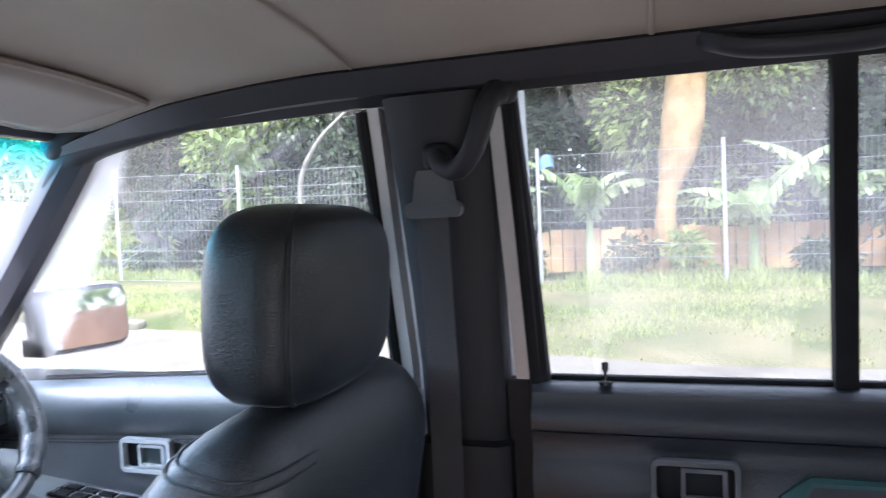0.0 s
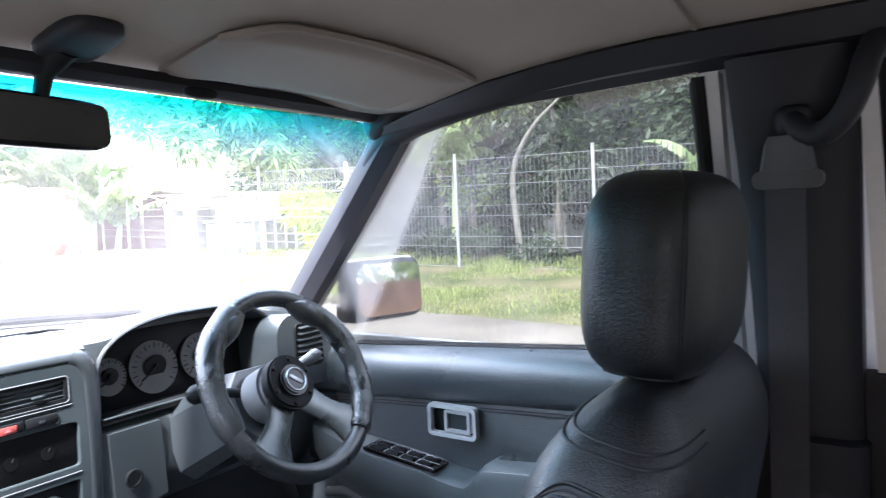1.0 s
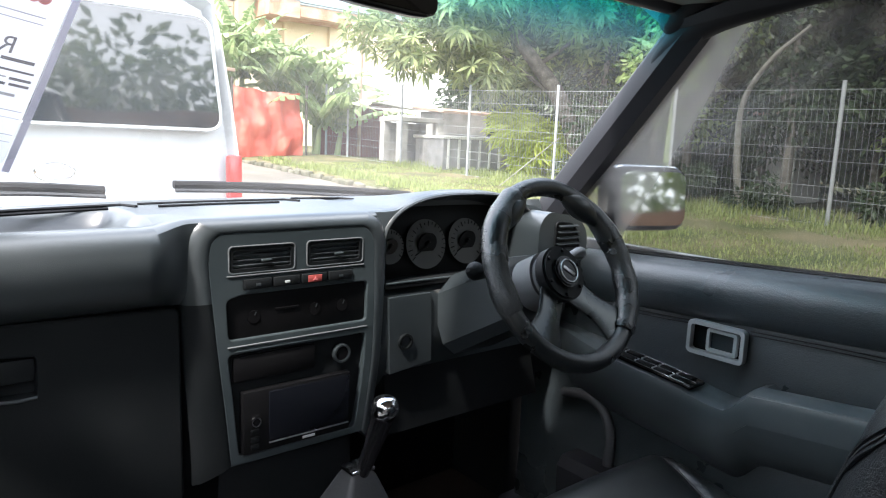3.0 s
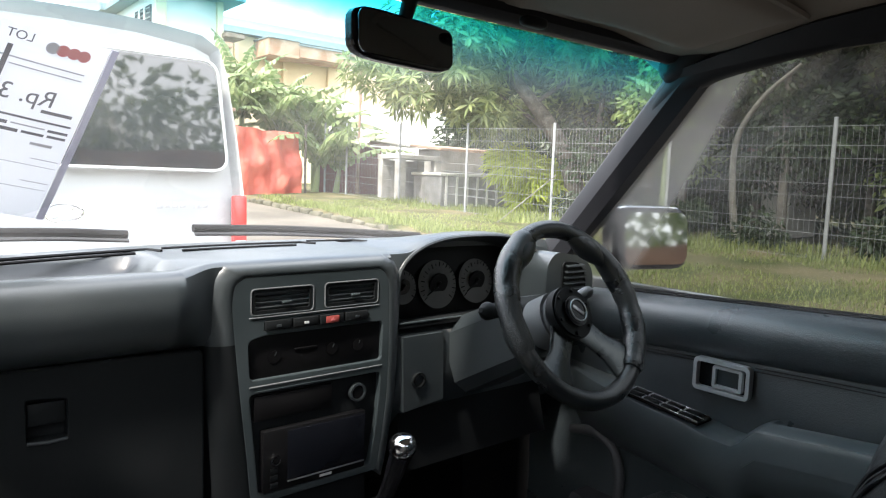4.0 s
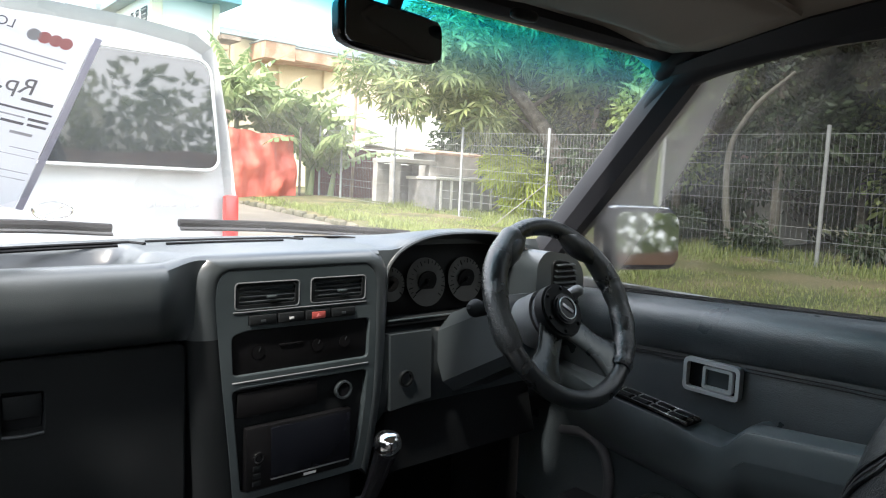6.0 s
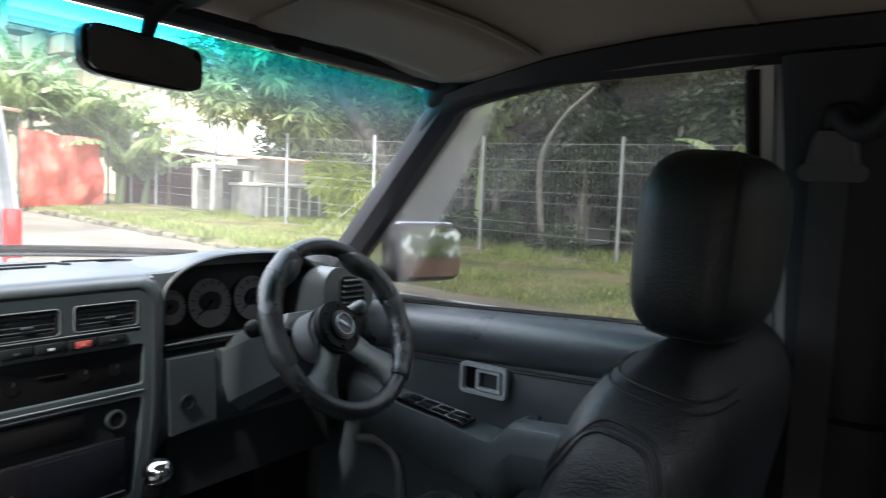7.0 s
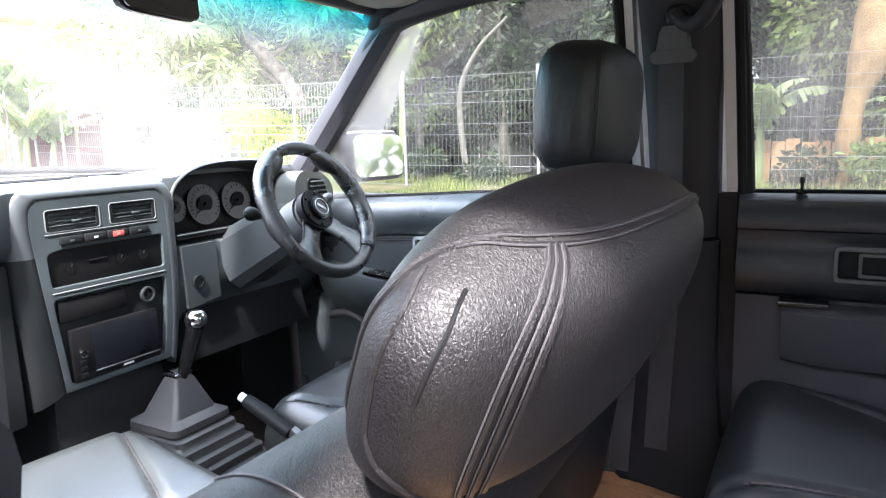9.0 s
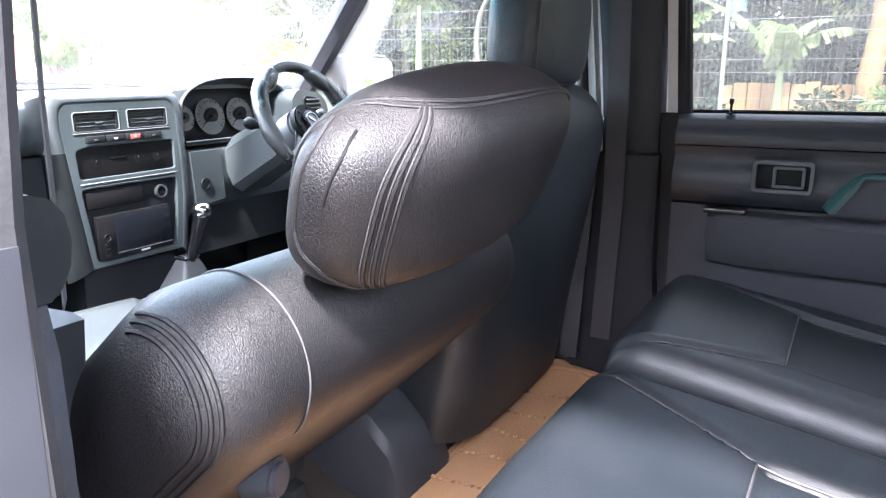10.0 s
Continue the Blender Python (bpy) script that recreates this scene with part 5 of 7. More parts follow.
def pad_point(q, u, v):
    """A point of a seat cushion's top: u across, v from the front back; a sunk inset panel and rounded rims."""
    cx, w, y0, y1, zf, zr, r = q
    x, y = cx + (u - 0.5) * w, y0 + (y1 - y0) * v
    z = zf + (zr - zf) * v + 0.012 * math.sin(math.pi * u) * (1 - v)

    def rim(d, rr):
        return rr - math.sqrt(max(0.0, rr * rr - (rr - d) ** 2)) if d < rr else 0.0
    z -= rim(min(u, 1 - u) * w, r) + rim(v * abs(y1 - y0), r * 1.35)
    s = 1 / (1 + math.exp(-(0.27 * w - abs(x - cx)) / 0.004)) / (1 + math.exp(-((v - 0.46) * abs(y1 - y0)) / 0.004))
    groove = 0.010 * math.exp(-((abs(x - cx) - 0.27 * w - max(0, 0.46 - v) * 0.42 * w) / 0.008) ** 2)
    return Vector((x, y, z - 0.014 * s - groove * (1 if v > 0.1 else v * 10)))


def pad(q, zlow, nu=72, nv=60):
    bm = sheet(lambda u, v: pad_point(q, 0.5 - 0.5 * math.cos(math.pi * u) * (1 - 0.3 * math.sin(math.pi * u)), v ** 1.3), nu, nv)
    rimv = [e for e in bm.edges if e.is_boundary]
    ex_ = bmesh.ops.extrude_edge_only(bm, edges=rimv)
    for g in ex_["geom"]:
        if isinstance(g, bmesh.types.BMVert):
            g.co.z = zlow
            g.co.x += 0.02 if g.co.x < q[0] else -0.02
    return bm


def dressed_pad(parent, q, zlow, label, skin_mat="leather_seat"):
    """A cushion with piping round its inset and stitched side seams."""
    cx, w, y0, y1, zf, zr, r = q
    cu = part("cushion", pad(q, zlow), skin_mat, parent, label)
    for s in (-1, 1):
        ln = [pad_point(q, 0.5 + s * (0.27 + max(0, 0.46 - v) * 0.42), v) + Vector((0, 0, 0.004)) for v in [0.10 + 0.045 * k for k in range(20)]]
        part("piping", tube(ln, 0.0020, 6), "piping", cu, "thin grey piping")
    part("panel_seam", tube([pad_point(q, 0.5 + 0.27 * (k / 10 - 1), 0.455) + Vector((0, 0, 0.002)) for k in range(21)], 0.002, 5), "thread", cu)
    for k in (0.0, 0.010, 0.020):
        for s in (-1, 1):
            ln = [Vector((cx + s * (w / 2 + 0.0005), y0 + (y1 - y0) * v, zf + (zr - zf) * v - r - 0.004 - k)) for v in [0.10 + 0.05 * i for i in range(19)]]
            part("seam", tube(ln, 0.002, 5), "thread", cu)
        part("seam", tube([Vector((cx + (i / 12 - 0.5) * (w - 0.06), y0 + (0.001 if y0 > y1 else -0.001), zf - r * 1.35 - 0.004 - k)) for i in range(13)], 0.002, 5), "thread", cu)
    return cu


def seat_base(seat, cx, y0, y1, z, w):
    dressed_pad(seat, (cx, w, y1, y0, z + 0.020, z - 0.070, 0.045), 0.655, "black leather seat cushion")
    fr = bmesh.new()
    for s in (-1, 1):
        box((cx + s * (w / 2 - 0.08), (y0 + y1) / 2, 0.53), (0.04, y1 - y0 - 0.05, 0.06), 0.008, bm=fr)
    box((cx, (y0 + y1) / 2, 0.60), (w - 0.08, y1 - y0 - 0.08, 0.08), 0.02, bm=fr)
    part("seat_frame", fr, "dash_dark", seat)


driver = thing("car_seat", (0.38, 0.85, 0.46), "black leather driver's seat with raised headrest", "car seat", "front seats")
seat_base(driver, 0.375, 0.56, 1.07, 0.775, 0.50)
dl, dt = Vector((0, 0.618, 0.545)), Vector((0, 0.484, 1.215))
DB = (0.383, dl, dt, 0.594, 0.176, 0.06, 0.815, 0.5)
part("backrest", back_shape(DB), "leather_fine", driver, "smooth black leather backrest")
ARCH = ((0.55, 124), (0.66, 125), (0.745, 126), (0.80, 136), (0.845, 150), (0.885, 160), (0.905, 170), (0.905, 183), (0.885, 195), (0.84, 203), (0.75, 208), (0.60, 209))
for k, cord, mt in ((0.0, 0.0022, "leather_fine"), (0.0085, 0.0012, "thread"), (0.017, 0.0022, "leather_fine")):
    arch = [(t - k, a + (0 if abs(a - 170) < 14 else (1 if a < 170 else -1)) * k * 180) for t, a in ARCH]
    fine = smooth_line([Vector((t, a, 0)) for t, a in arch], 6)
    part("seam", tube([back_point(DB, q.x, q.y, 0.0004) for q in fine], cord, 6), mt, driver)
for k in (0.0, 0.013):
    part("seam", tube([back_point(DB, 0.955 - k, a, 0.0006) for a in range(100, 262, 4)], 0.0015, 6), "leather_fine", driver)
dh = part("headrest", cushion((0.380, 0.497, 1.316), (0.302, 0.138, 0.220), 0.55, 0.62, rot(4, 0, 0), 80, 44), "leather_fine", driver, "black leather headrest")
for s in (-1, 1):
    part("post", tube([(0.392 + s * 0.06, 0.485, 1.16), (0.392 + s * 0.06, 0.487, 1.24)], 0.006, 10), "chrome", driver)

passenger = thing("car_seat", (-0.33, 0.85, 0.46), "black grained leather passenger seat, reclined, with headrest lowered", "car seat", "front seats")
seat_base(passenger, -0.345, 0.66, 1.17, 0.806, 0.50)
TOPC, HIPC = Vector((0, 0.464, 0.953)), Vector((0, 0.735, 0.715))
ROLL_L, ROLL_R = -0.600, 0.060


def roll_point(x, a, out=0.0):
    """A point of the reclined backrest: a padded slab, round at its top, its side ends rounded over; a turns round the section (90: up)."""
    d = min(x - ROLL_L, ROLL_R - x)
    rr = 0.085
    inset = rr - math.sqrt(max(0.0, rr * rr - (rr - min(d, rr)) ** 2))
    n = Vector((0, math.cos(radians(a)), math.sin(radians(a))))
    up = n.dot(TOPC - HIPC) > 0
    return Vector((x, 0, 0)) + (TOPC if up else HIPC) + n * ((0.096 if up else 0.112) - inset + out)


rx_ = [ROLL_L + 0.085 * (1 - math.cos(math.pi / 2 * k / 12)) for k in range(13)]
rx_ += [ROLL_L + 0.085 + (ROLL_R - ROLL_L - 0.17) * k / 12 for k in range(1, 12)]
rx_ += [ROLL_R - 0.085 * (1 - math.cos(math.pi / 2 * k / 12)) for k in range(12, -1, -1)]
back = part("backrest", loft([[roll_point(x, 5 * i) for i in range(72)] for x in rx_]), "leather", passenger, "grained black leather backrest, far reclined")
for k in (-0.007, 0.0, 0.007):
    part("seam", tube([roll_point(-0.572 + k, a, 0.0002) for a in range(74, 262, 4)], 0.0026, 6), "leather", back)
part("piping", tube([roll_point(-0.470, a, 0.001) for a in range(60, 226, 4)], [0.0006] + [0.0012] * 40 + [0.0006], 8), "piping", back, "pale grey piping")
part("recliner_knob", disc((-0.430, 0.490, 0.785), 0.026, 0.05, (0.3, -1, 0), 24, 0.006), "trim", passenger, "dark recliner knob")
HC, PH, HR, HE1, HE2 = Vector((-0.287, 0.325, 1.139)), (0.389, 0.153, 0.209), rot(27.2, -7.3, -11.5), 0.594, 0.905
hm = Matrix.Translation(HC) @ HR
ph = part("headrest", cushion(HC, PH, HE1, HE2, HR, 72, 40), "leather", passenger, "grained black leather headrest with double seams and a slit")
for s in (-1, 1):
    part("post", tube([(-0.275 + s * 0.06, 0.40, 1.00), (-0.275 + s * 0.06, 0.345, 1.10)], 0.006, 10), "chrome", passenger)


def on_cushion(s, e1, e2, m, th, ph):
    """A point on a cushion's skin by its two angles, in degrees."""
    a, b = radians(th), radians(ph)
    return m @ Vector((s[0] / 2 * spow(math.cos(b), e1) * spow(math.cos(a), e2), s[1] / 2 * spow(math.cos(b), e1) * spow(math.sin(a), e2), s[2] / 2 * spow(math.sin(b), e1)))


def seam_on_head(name, pts, r, mt, label="", lift=0.0):
    """A seam over the headrest's skin through points given by two angles."""
    s = tuple(v + 2 * lift for v in PH)
    fine = smooth_line([Vector((t, p, 0)) for t, p in pts], 6)
    part(name, tube([on_cushion(s, HE1, HE2, hm, q.x, q.y) for q in fine], r, 6), mt, ph, label)


DM = Matrix.Translation((0.380, 0.497, 1.316)) @ rot(4, 0, 0)
for a0 in (214,):
    for k in (0.0, 3.0):
        part("seam", tube([on_cushion((0.302, 0.138, 0.220), 0.55, 0.62, DM, a0 + k, p) for p in range(-70, 76, 5)], 0.0018, 6), "leather_fine", dh)
part("seam", tube([on_cushion((0.302, 0.138, 0.220), 0.55, 0.62, DM, a, -52) for a in range(150, 395, 6)], 0.0018, 6), "leather_fine", dh)
TOPS = ((148, -30), (150, 5), (155, 30), (157, 46), (162, 61), (176, 72), (205, 79), (250, 80), (292, 75), (322, 62), (340, 40), (350, 10))
SIDE = ((203, 76), (214, 66), (219, 52), (220, 39), (220, 19), (220, 2), (220, -15), (220, -40), (220, -62))
for k in (0.0, 5.0):
    seam_on_head("ridge", [(t, p - k) for t, p in TOPS], 0.0034, "leather", lift=-0.0002)
    seam_on_head("seam", [(t, p - k - 1.6) for t, p in TOPS], 0.0009, "thread", lift=0.0012)
for k in (0.0, 4.6, 9.2):
    seam_on_head("ridge", [(t + k, p) for t, p in SIDE], 0.0030, "leather", lift=-0.0004)
    seam_on_head("seam", [(t + k - 1.3, p) for t, p in SIDE], 0.0008, "thread", lift=0.001)
seam_on_head("edge_seam", [(162, 44), (172, 29), (175, 5), (183, -7), (196, -15), (208, -28), (217, -40)], 0.0024, "leather")
seam_on_head("slit", [(187, 48), (193, 32), (194, 17), (194, 6)], 0.0016, "dial_black", "dark slit in the cover")

# rear bench
bench = thing("rear_bench_seat", (0.02, -0.1, 0.46), "black leather rear bench with stitched inset panels", "car seat")
dressed_pad(bench, (-0.245, 0.69, 0.275, -0.33, 0.792, 0.715, 0.05), 0.56, "smooth black leather bench cushion, wider side", "leather_bench")
dressed_pad(bench, (0.352, 0.49, 0.265, -0.33, 0.825, 0.735, 0.055), 0.56, "smooth black leather bench cushion, narrower side", "leather_bench")
part("backrest", cushion((0.03, -0.42, 0.98), (1.18, 0.16, 0.58), 0.3, 0.25, rot(18, 0, 0), 56, 24), "leather_fine", bench)
part("bench_frame", box((0.03, -0.06, 0.56), (1.12, 0.46, 0.16), 0.02), "dash_dark", bench)

# ---- loose and fitted things ----


def mat_f(u, v):
    x = -0.52 + u * 1.17
    y = 0.20 + v * (0.41 + 0.09 * ease((x - 0.25) / 0.10)) + 0.012 * math.sin(u * 9)
    return (x, y, 0.474 + 0.006 * math.sin(u * 11 + v * 3) + 0.010 * math.sin(u * 5 - v * 6) ** 2 + 0.05 * max(0, u - 0.90) * 6)


mat_ob = solo("floor_mat", sheet(mat_f, 60, 30, 0.004), "mat", "tan-brown embossed vinyl mat on the car floor", "floor mat", base=(0.1, 0.44, 0.46))
for k in range(9):
    u = 0.40 + k * 0.018
    part("ridge", tube([Vector(mat_f(u, v)) + Vector((0, 0, 0.005)) for v in [0.03 + 0.05 * i for i in range(13)]], 0.0055, 5, flat=0.8), "mat", mat_ob)
for k in range(5):
    for i in range(26):
        p = Vector(mat_f(0.50 + k * 0.095, 0.05 + 0.035 * i)) + Vector((0, 0, 0.004))
        part("stud", cushion(p, (0.011, 0.011, 0.008), 1, 1, None, 6, 4), "mat", mat_ob)
part("border", tube([Vector(mat_f(u, v)) + Vector((0, 0, 0.004)) for u, v in [(0.47 + 0.5 * i / 20, 0.95) for i in range(21)] + [(0.97, 0.95 - 0.9 * i / 14) for i in range(1, 15)]], 0.006, 6), "mat", mat_ob)

belt = thing("seat_belt", (0.62, 0.41, 0.6), "grey seat belt on the centre pillar with its upper guide", "seat belt", "seat belts")
part("lower_strap", loft([[Vector((x, y - 0.020, z)), Vector((x - 0.002, y - 0.020, z)), Vector((x - 0.002, y + 0.020, z)), Vector((x, y + 0.020, z))] for x, y, z in ((0.625, 0.475, 1.02), (0.622, 0.490, 0.80), (0.618, 0.505, 0.54))]), "belt", belt)
part("anchor_cover", box((0.60, 0.56, 0.60), (0.03, 0.05, 0.13), 0.012), "dash_dark", belt)
part("bolt", disc((0.628, 0.455, 1.135), 0.010, 0.012, (1, 0, 0), 16, 0.002), "handle_grey", belt)
part("strap", loft([[Vector((x, y - 0.024, z)), Vector((x - 0.002, y - 0.024, z)), Vector((x - 0.002, y + 0.024, z)), Vector((x, y + 0.024, z))] for x, y, z in ((0.594, 0.408, 1.412), (0.610, 0.410, 1.30), (0.628, 0.412, 1.15), (0.632, 0.414, 0.95), (0.630, 0.43, 0.60))]), "belt", belt)
gd = bmesh.new()
prism([(0.405 + u, 1.414 + w) for u, w in rrect(0.084, 0.024, 0.011)], "x", 0.588, 0.606, 0.004, gd)
loft([[Vector((0.600 + dx, 0.405 + s, z)) for dx, s in ((0, -w), (-0.014, -w * 0.85), (-0.014, w * 0.85), (0, w))] for z, w in ((1.426, 0.034), (1.460, 0.028), (1.470, 0.023))], bm=gd)
part("guide", gd, "guide", belt, "grey plastic belt guide")
belt2 = thing("seat_belt", (-0.60, 0.58, 0.47), "grey seat belt hanging beside the open doorway", "seat belt", "seat belts")
part("strap", loft([[Vector((x - 0.012, y - 0.018, z)), Vector((x + 0.012, y + 0.018, z)), Vector((x + 0.0135, y + 0.017, z)), Vector((x - 0.0105, y - 0.019, z))] for x, y, z in ((-0.552, 0.581, 1.50), (-0.556, 0.588, 1.36), (-0.561, 0.596, 1.22), (-0.566, 0.602, 1.01 + 0.01))]), "belt", belt2)
part("anchor", box((-0.552, 0.580, 1.51), (0.03, 0.05, 0.035), 0.008), "trim", belt2)
part("pillar_cover", loft([[Vector((x + dx, y + dy, z)) for dx, dy in ((-0.03, -0.03), (0.012, -0.03), (0.018, 0.0), (0.012, 0.04), (-0.03, 0.04))] for x, y, z in ((-0.578, 0.60, 1.01), (-0.585, 0.60, 1.01 - 0.06), (-0.60, 0.59, 0.70), (-0.61, 0.58, 0.47))]), "dash_dark", belt2)

grab = thing("grab_handle", (0.60, 0.33, 1.56), "dark grey curved grab handle on the centre pillar", "grab handle", "grab handles")
part("handle", tube(smooth_line([(0.592, 0.300, 1.575), (0.566, 0.312, 1.555), (0.556, 0.322, 1.52), (0.562, 0.338, 1.487), (0.577, 0.362, 1.468), (0.590, 0.385, 1.474), (0.603, 0.398, 1.49)], 6), [0.019] * 4 + [0.0155] * 27 + [0.016] * 6, 12), "trim", grab)
grab2 = thing("grab_handle", (0.56, -0.12, 1.60), "dark grey grab handle below the headliner", "grab handle", "grab handles")
part("handle", tube(smooth_line([(0.590, 0.045, 1.612), (0.56, 0.03, 1.600), (0.545, -0.02, 1.584), (0.542, -0.13, 1.580), (0.56, -0.20, 1.594), (0.588, -0.22, 1.608)], 6), 0.016, 12, flat=0.75), "trim", grab2)

for gx, gy, gzz, gp in ((0.592, 0.300, 1.575, grab), (0.603, 0.398, 1.490, grab), (0.590, 0.045, 1.612, grab2), (0.588, -0.22, 1.608, grab2)):
    part("end_cap", cushion((gx + 0.006, gy, gzz), (0.034, 0.046, 0.040), 0.6, 0.6, None, 20, 12), "trim", gp)

visor = thing("sun_visor", (0.36, 1.0, 1.60), "grey-beige vinyl sun visor folded up", "sun visor", "sun visors")


def visor_f(u, v):
    x = 0.165 + u * 0.375
    y0 = 1.106 - 0.070 * u - 0.13 * max(0.0, u - 0.80) ** 1.5
    notch = 0.06 * max(0.0, (0.16 - u) / 0.16) ** 2
    y1 = 0.915 - 0.075 * u + notch
    y = y0 + (y1 - y0) * v
    edge = min(1.0, 8 * min(u, 1 - u, v, 1 - v))
    return (x, y, max(roof_z(x, y), 1.578) - 0.007 - 0.013 * edge ** 0.5)


part("pad", sheet(visor_f, 24, 14, -0.008), "visor", visor)
part("edge", tube([Vector(visor_f(k / 20, 1)) + Vector((0, 0, -0.002)) for k in range(21)], 0.006, 6), "visor", visor)
part("clip", cushion((0.198, 1.062, 1.566), (0.05, 0.018, 0.016), 0.6, 0.6, None, 20, 12), "dash_dark", visor, "dark visor clip")
visor2 = thing("sun_visor", (-0.32, 1.0, 1.60), "grey-beige vinyl sun visor on the passenger side", "sun visor", "sun visors")
part("pad", mirrored(sheet(visor_f, 24, 14, -0.008)), "visor", visor2)

mir = thing("rear_view_mirror", (0.02, 1.13, 1.58), "dark rear-view mirror on a grey stalk", "rear-view mirror")
mm = Matrix.Translation((0.017, 1.113, 1.520)) @ rot(0, 0, 9) @ rot(-3, 0, 0)
sh = bmesh.new()
cushion((0, 0.009, 0), (0.184, 0.020, 0.064), 0.4, 0.25, None, 48, 18, sh)
bmesh.ops.transform(sh, matrix=mm, verts=sh.verts)
mh = part("housing", sh, "black_gloss", mir)
gl = prism(rrect(0.173, 0.053, 0.013), "y", -0.0035, -0.0005)
bmesh.ops.transform(gl, matrix=mm, verts=gl.verts)
part("mirror_glass", gl, "mirror_dark", mh, "dark tinted mirror")
part("stalk", tube([(0.02, 1.125, 1.545), (0.022, 1.115, 1.575), (0.03, 1.085, 1.603)], [0.009, 0.011, 0.02], 12), "dash_dark", mir)
part("mount", cushion((0.036, 1.062, 1.608), (0.074, 0.115, 0.028), 0.55, 0.6, rot(-10, 0, 0), 28, 14), "trim", mir, "grey mirror mount")

side_mirror = thing("side_mirror", (0.80, 1.23, 1.16), "door mirror in a dark housing with chrome cap", "door mirror")
SM = Matrix.Translation((0.776, 1.228, 1.230)) @ rot(0, 0, -20) @ rot(-4.5, 0, 0)
sb = cushion((0, 0.024, 0), (0.186, 0.066, 0.136), 0.30, 0.32, None, 48, 22)
bmesh.ops.transform(sb, matrix=SM, verts=sb.verts)
smh = part("housing", sb, "black_gloss", side_mirror, "dark mirror housing")
cap = cushion((0, 0.030, 0.004), (0.190, 0.058, 0.136), 0.30, 0.32, None, 48, 22)
bmesh.ops.transform(cap, matrix=SM, verts=cap.verts)
part("cap", cap, "chrome", smh, "chrome mirror cap")
sg = prism(rrect(0.160, 0.112, 0.022), "y", -0.016, -0.0085)
bmesh.ops.transform(sg, matrix=SM, verts=sg.verts)
part("mirror_glass", sg, "mirror", smh)
part("foot", loft([[Vector(p) for p in ((0.69, 1.30, z), (0.69, 1.24, z), (0.74, 1.235, z + 0.01), (0.74, 1.27, z + 0.01))] for z in (1.165, 1.20)]), "black_gloss", side_mirror)

for i, (pts, lab) in enumerate(((((-0.06, 1.675, 1.234), (0.10, 1.672, 1.230), (0.26, 1.640, 1.223), (0.41, 1.580, 1.215)), "black windscreen wiper at rest"), (((-0.56, 1.585, 1.236), (-0.44, 1.62, 1.238), (-0.30, 1.650, 1.234), (-0.18, 1.665, 1.226)), "black windscreen wiper at rest"))):
    wp = thing("windscreen_wiper", pts[0], lab, "wiper", "windscreen wipers")
    part("arm", tube(smooth_line(pts, 6), 0.0075, 8), "rubber", wp)
    part("blade", tube(smooth_line([Vector(p) + Vector((0.0, -0.010, -0.010)) for p in pts], 6), 0.005, 6, flat=0.5), "black_gloss", wp)
# notice behind the windscreen
notice = thing("price_notice", (-0.40, 1.45, 1.40), "white auction price sheet in a plastic sleeve, its print showing mirrored", "notice")
TR, BR, TL = Vector((-0.270, 1.388, 1.500)), Vector((-0.352, 1.470, 1.270)), Vector((-0.452, 1.372, 1.530))
ex = (TL - TR)
ey = (BR - TR)
nz = ex.cross(ey).normalized()
if nz.y > 0:
    nz = -nz


def on_sheet(u, v, off=0.0):
    return TR + ex * u + ey * v + nz * (off + 0.004 * math.sin(u * 4 + v * 3))


part("sheet", sheet(lambda u, v: on_sheet(u, v), 16, 16, 0.0006), "paper", notice)
part("sleeve_edge", sheet(lambda u, v: on_sheet(-0.055 + 0.05 * u, v, 0.001), 2, 12, 0.0006), "plastic_sleeve", notice, "lilac sleeve edge")


def bar(u0, v0, u1, v1, mt="ink", nm="print_bar"):
    part(nm, sheet(lambda u, v: on_sheet(u0 + (u1 - u0) * u, v0 + (v1 - v0) * v, 0.0016), 4, 3, 0.0003), mt, notice)


def blob(u, v, ru, rv, mt):
    part("logo_shape", sheet(lambda a, r: on_sheet(u + ru * r * math.cos(a * 2 * math.pi), v + rv * r * math.sin(a * 2 * math.pi), 0.0016), 20, 3, 0.0003), mt, notice)


for u0, mt in ((0.15, "ink_red"), (0.215, "ink_red"), (0.285, "ink_red"), (0.35, "ink_grey")):
    blob(u0, 0.075, 0.042, 0.03, mt)
for u0, v0, u1, v1, mt in ((0.10, 0.165, 0.62, 0.172, "ink_grey"), (0.10, 0.20, 0.55, 0.206, "ink_grey"), (0.06, 0.395, 0.26, 0.412, "ink"), (0.04, 0.452, 0.95, 0.463, "ink"), (0.04, 0.492, 0.17, 0.506, "ink"), (0.19, 0.492, 0.40, 0.500, "ink_grey"), (0.42, 0.490, 0.62, 0.508, "ink"), (0.65, 0.490, 0.95, 0.500, "ink_grey"), (0.04, 0.522, 0.16, 0.536, "ink"), (0.18, 0.524, 0.32, 0.538, "ink"), (0.34, 0.524, 0.48, 0.542, "ink"), (0.52, 0.528, 0.95, 0.534, "ink_grey"), (0.10, 0.575, 0.24, 0.590, "ink_grey"), (0.02, 0.70, 0.96, 0.703, "ink_grey"), (0.02, 0.66, 0.20, 0.664, "ink_grey"), (0.02, 0.83, 0.96, 0.833, "ink_grey"), (0.02, 0.79, 0.20, 0.794, "ink_grey")):
    bar(u0, v0, u1, v1, mt)


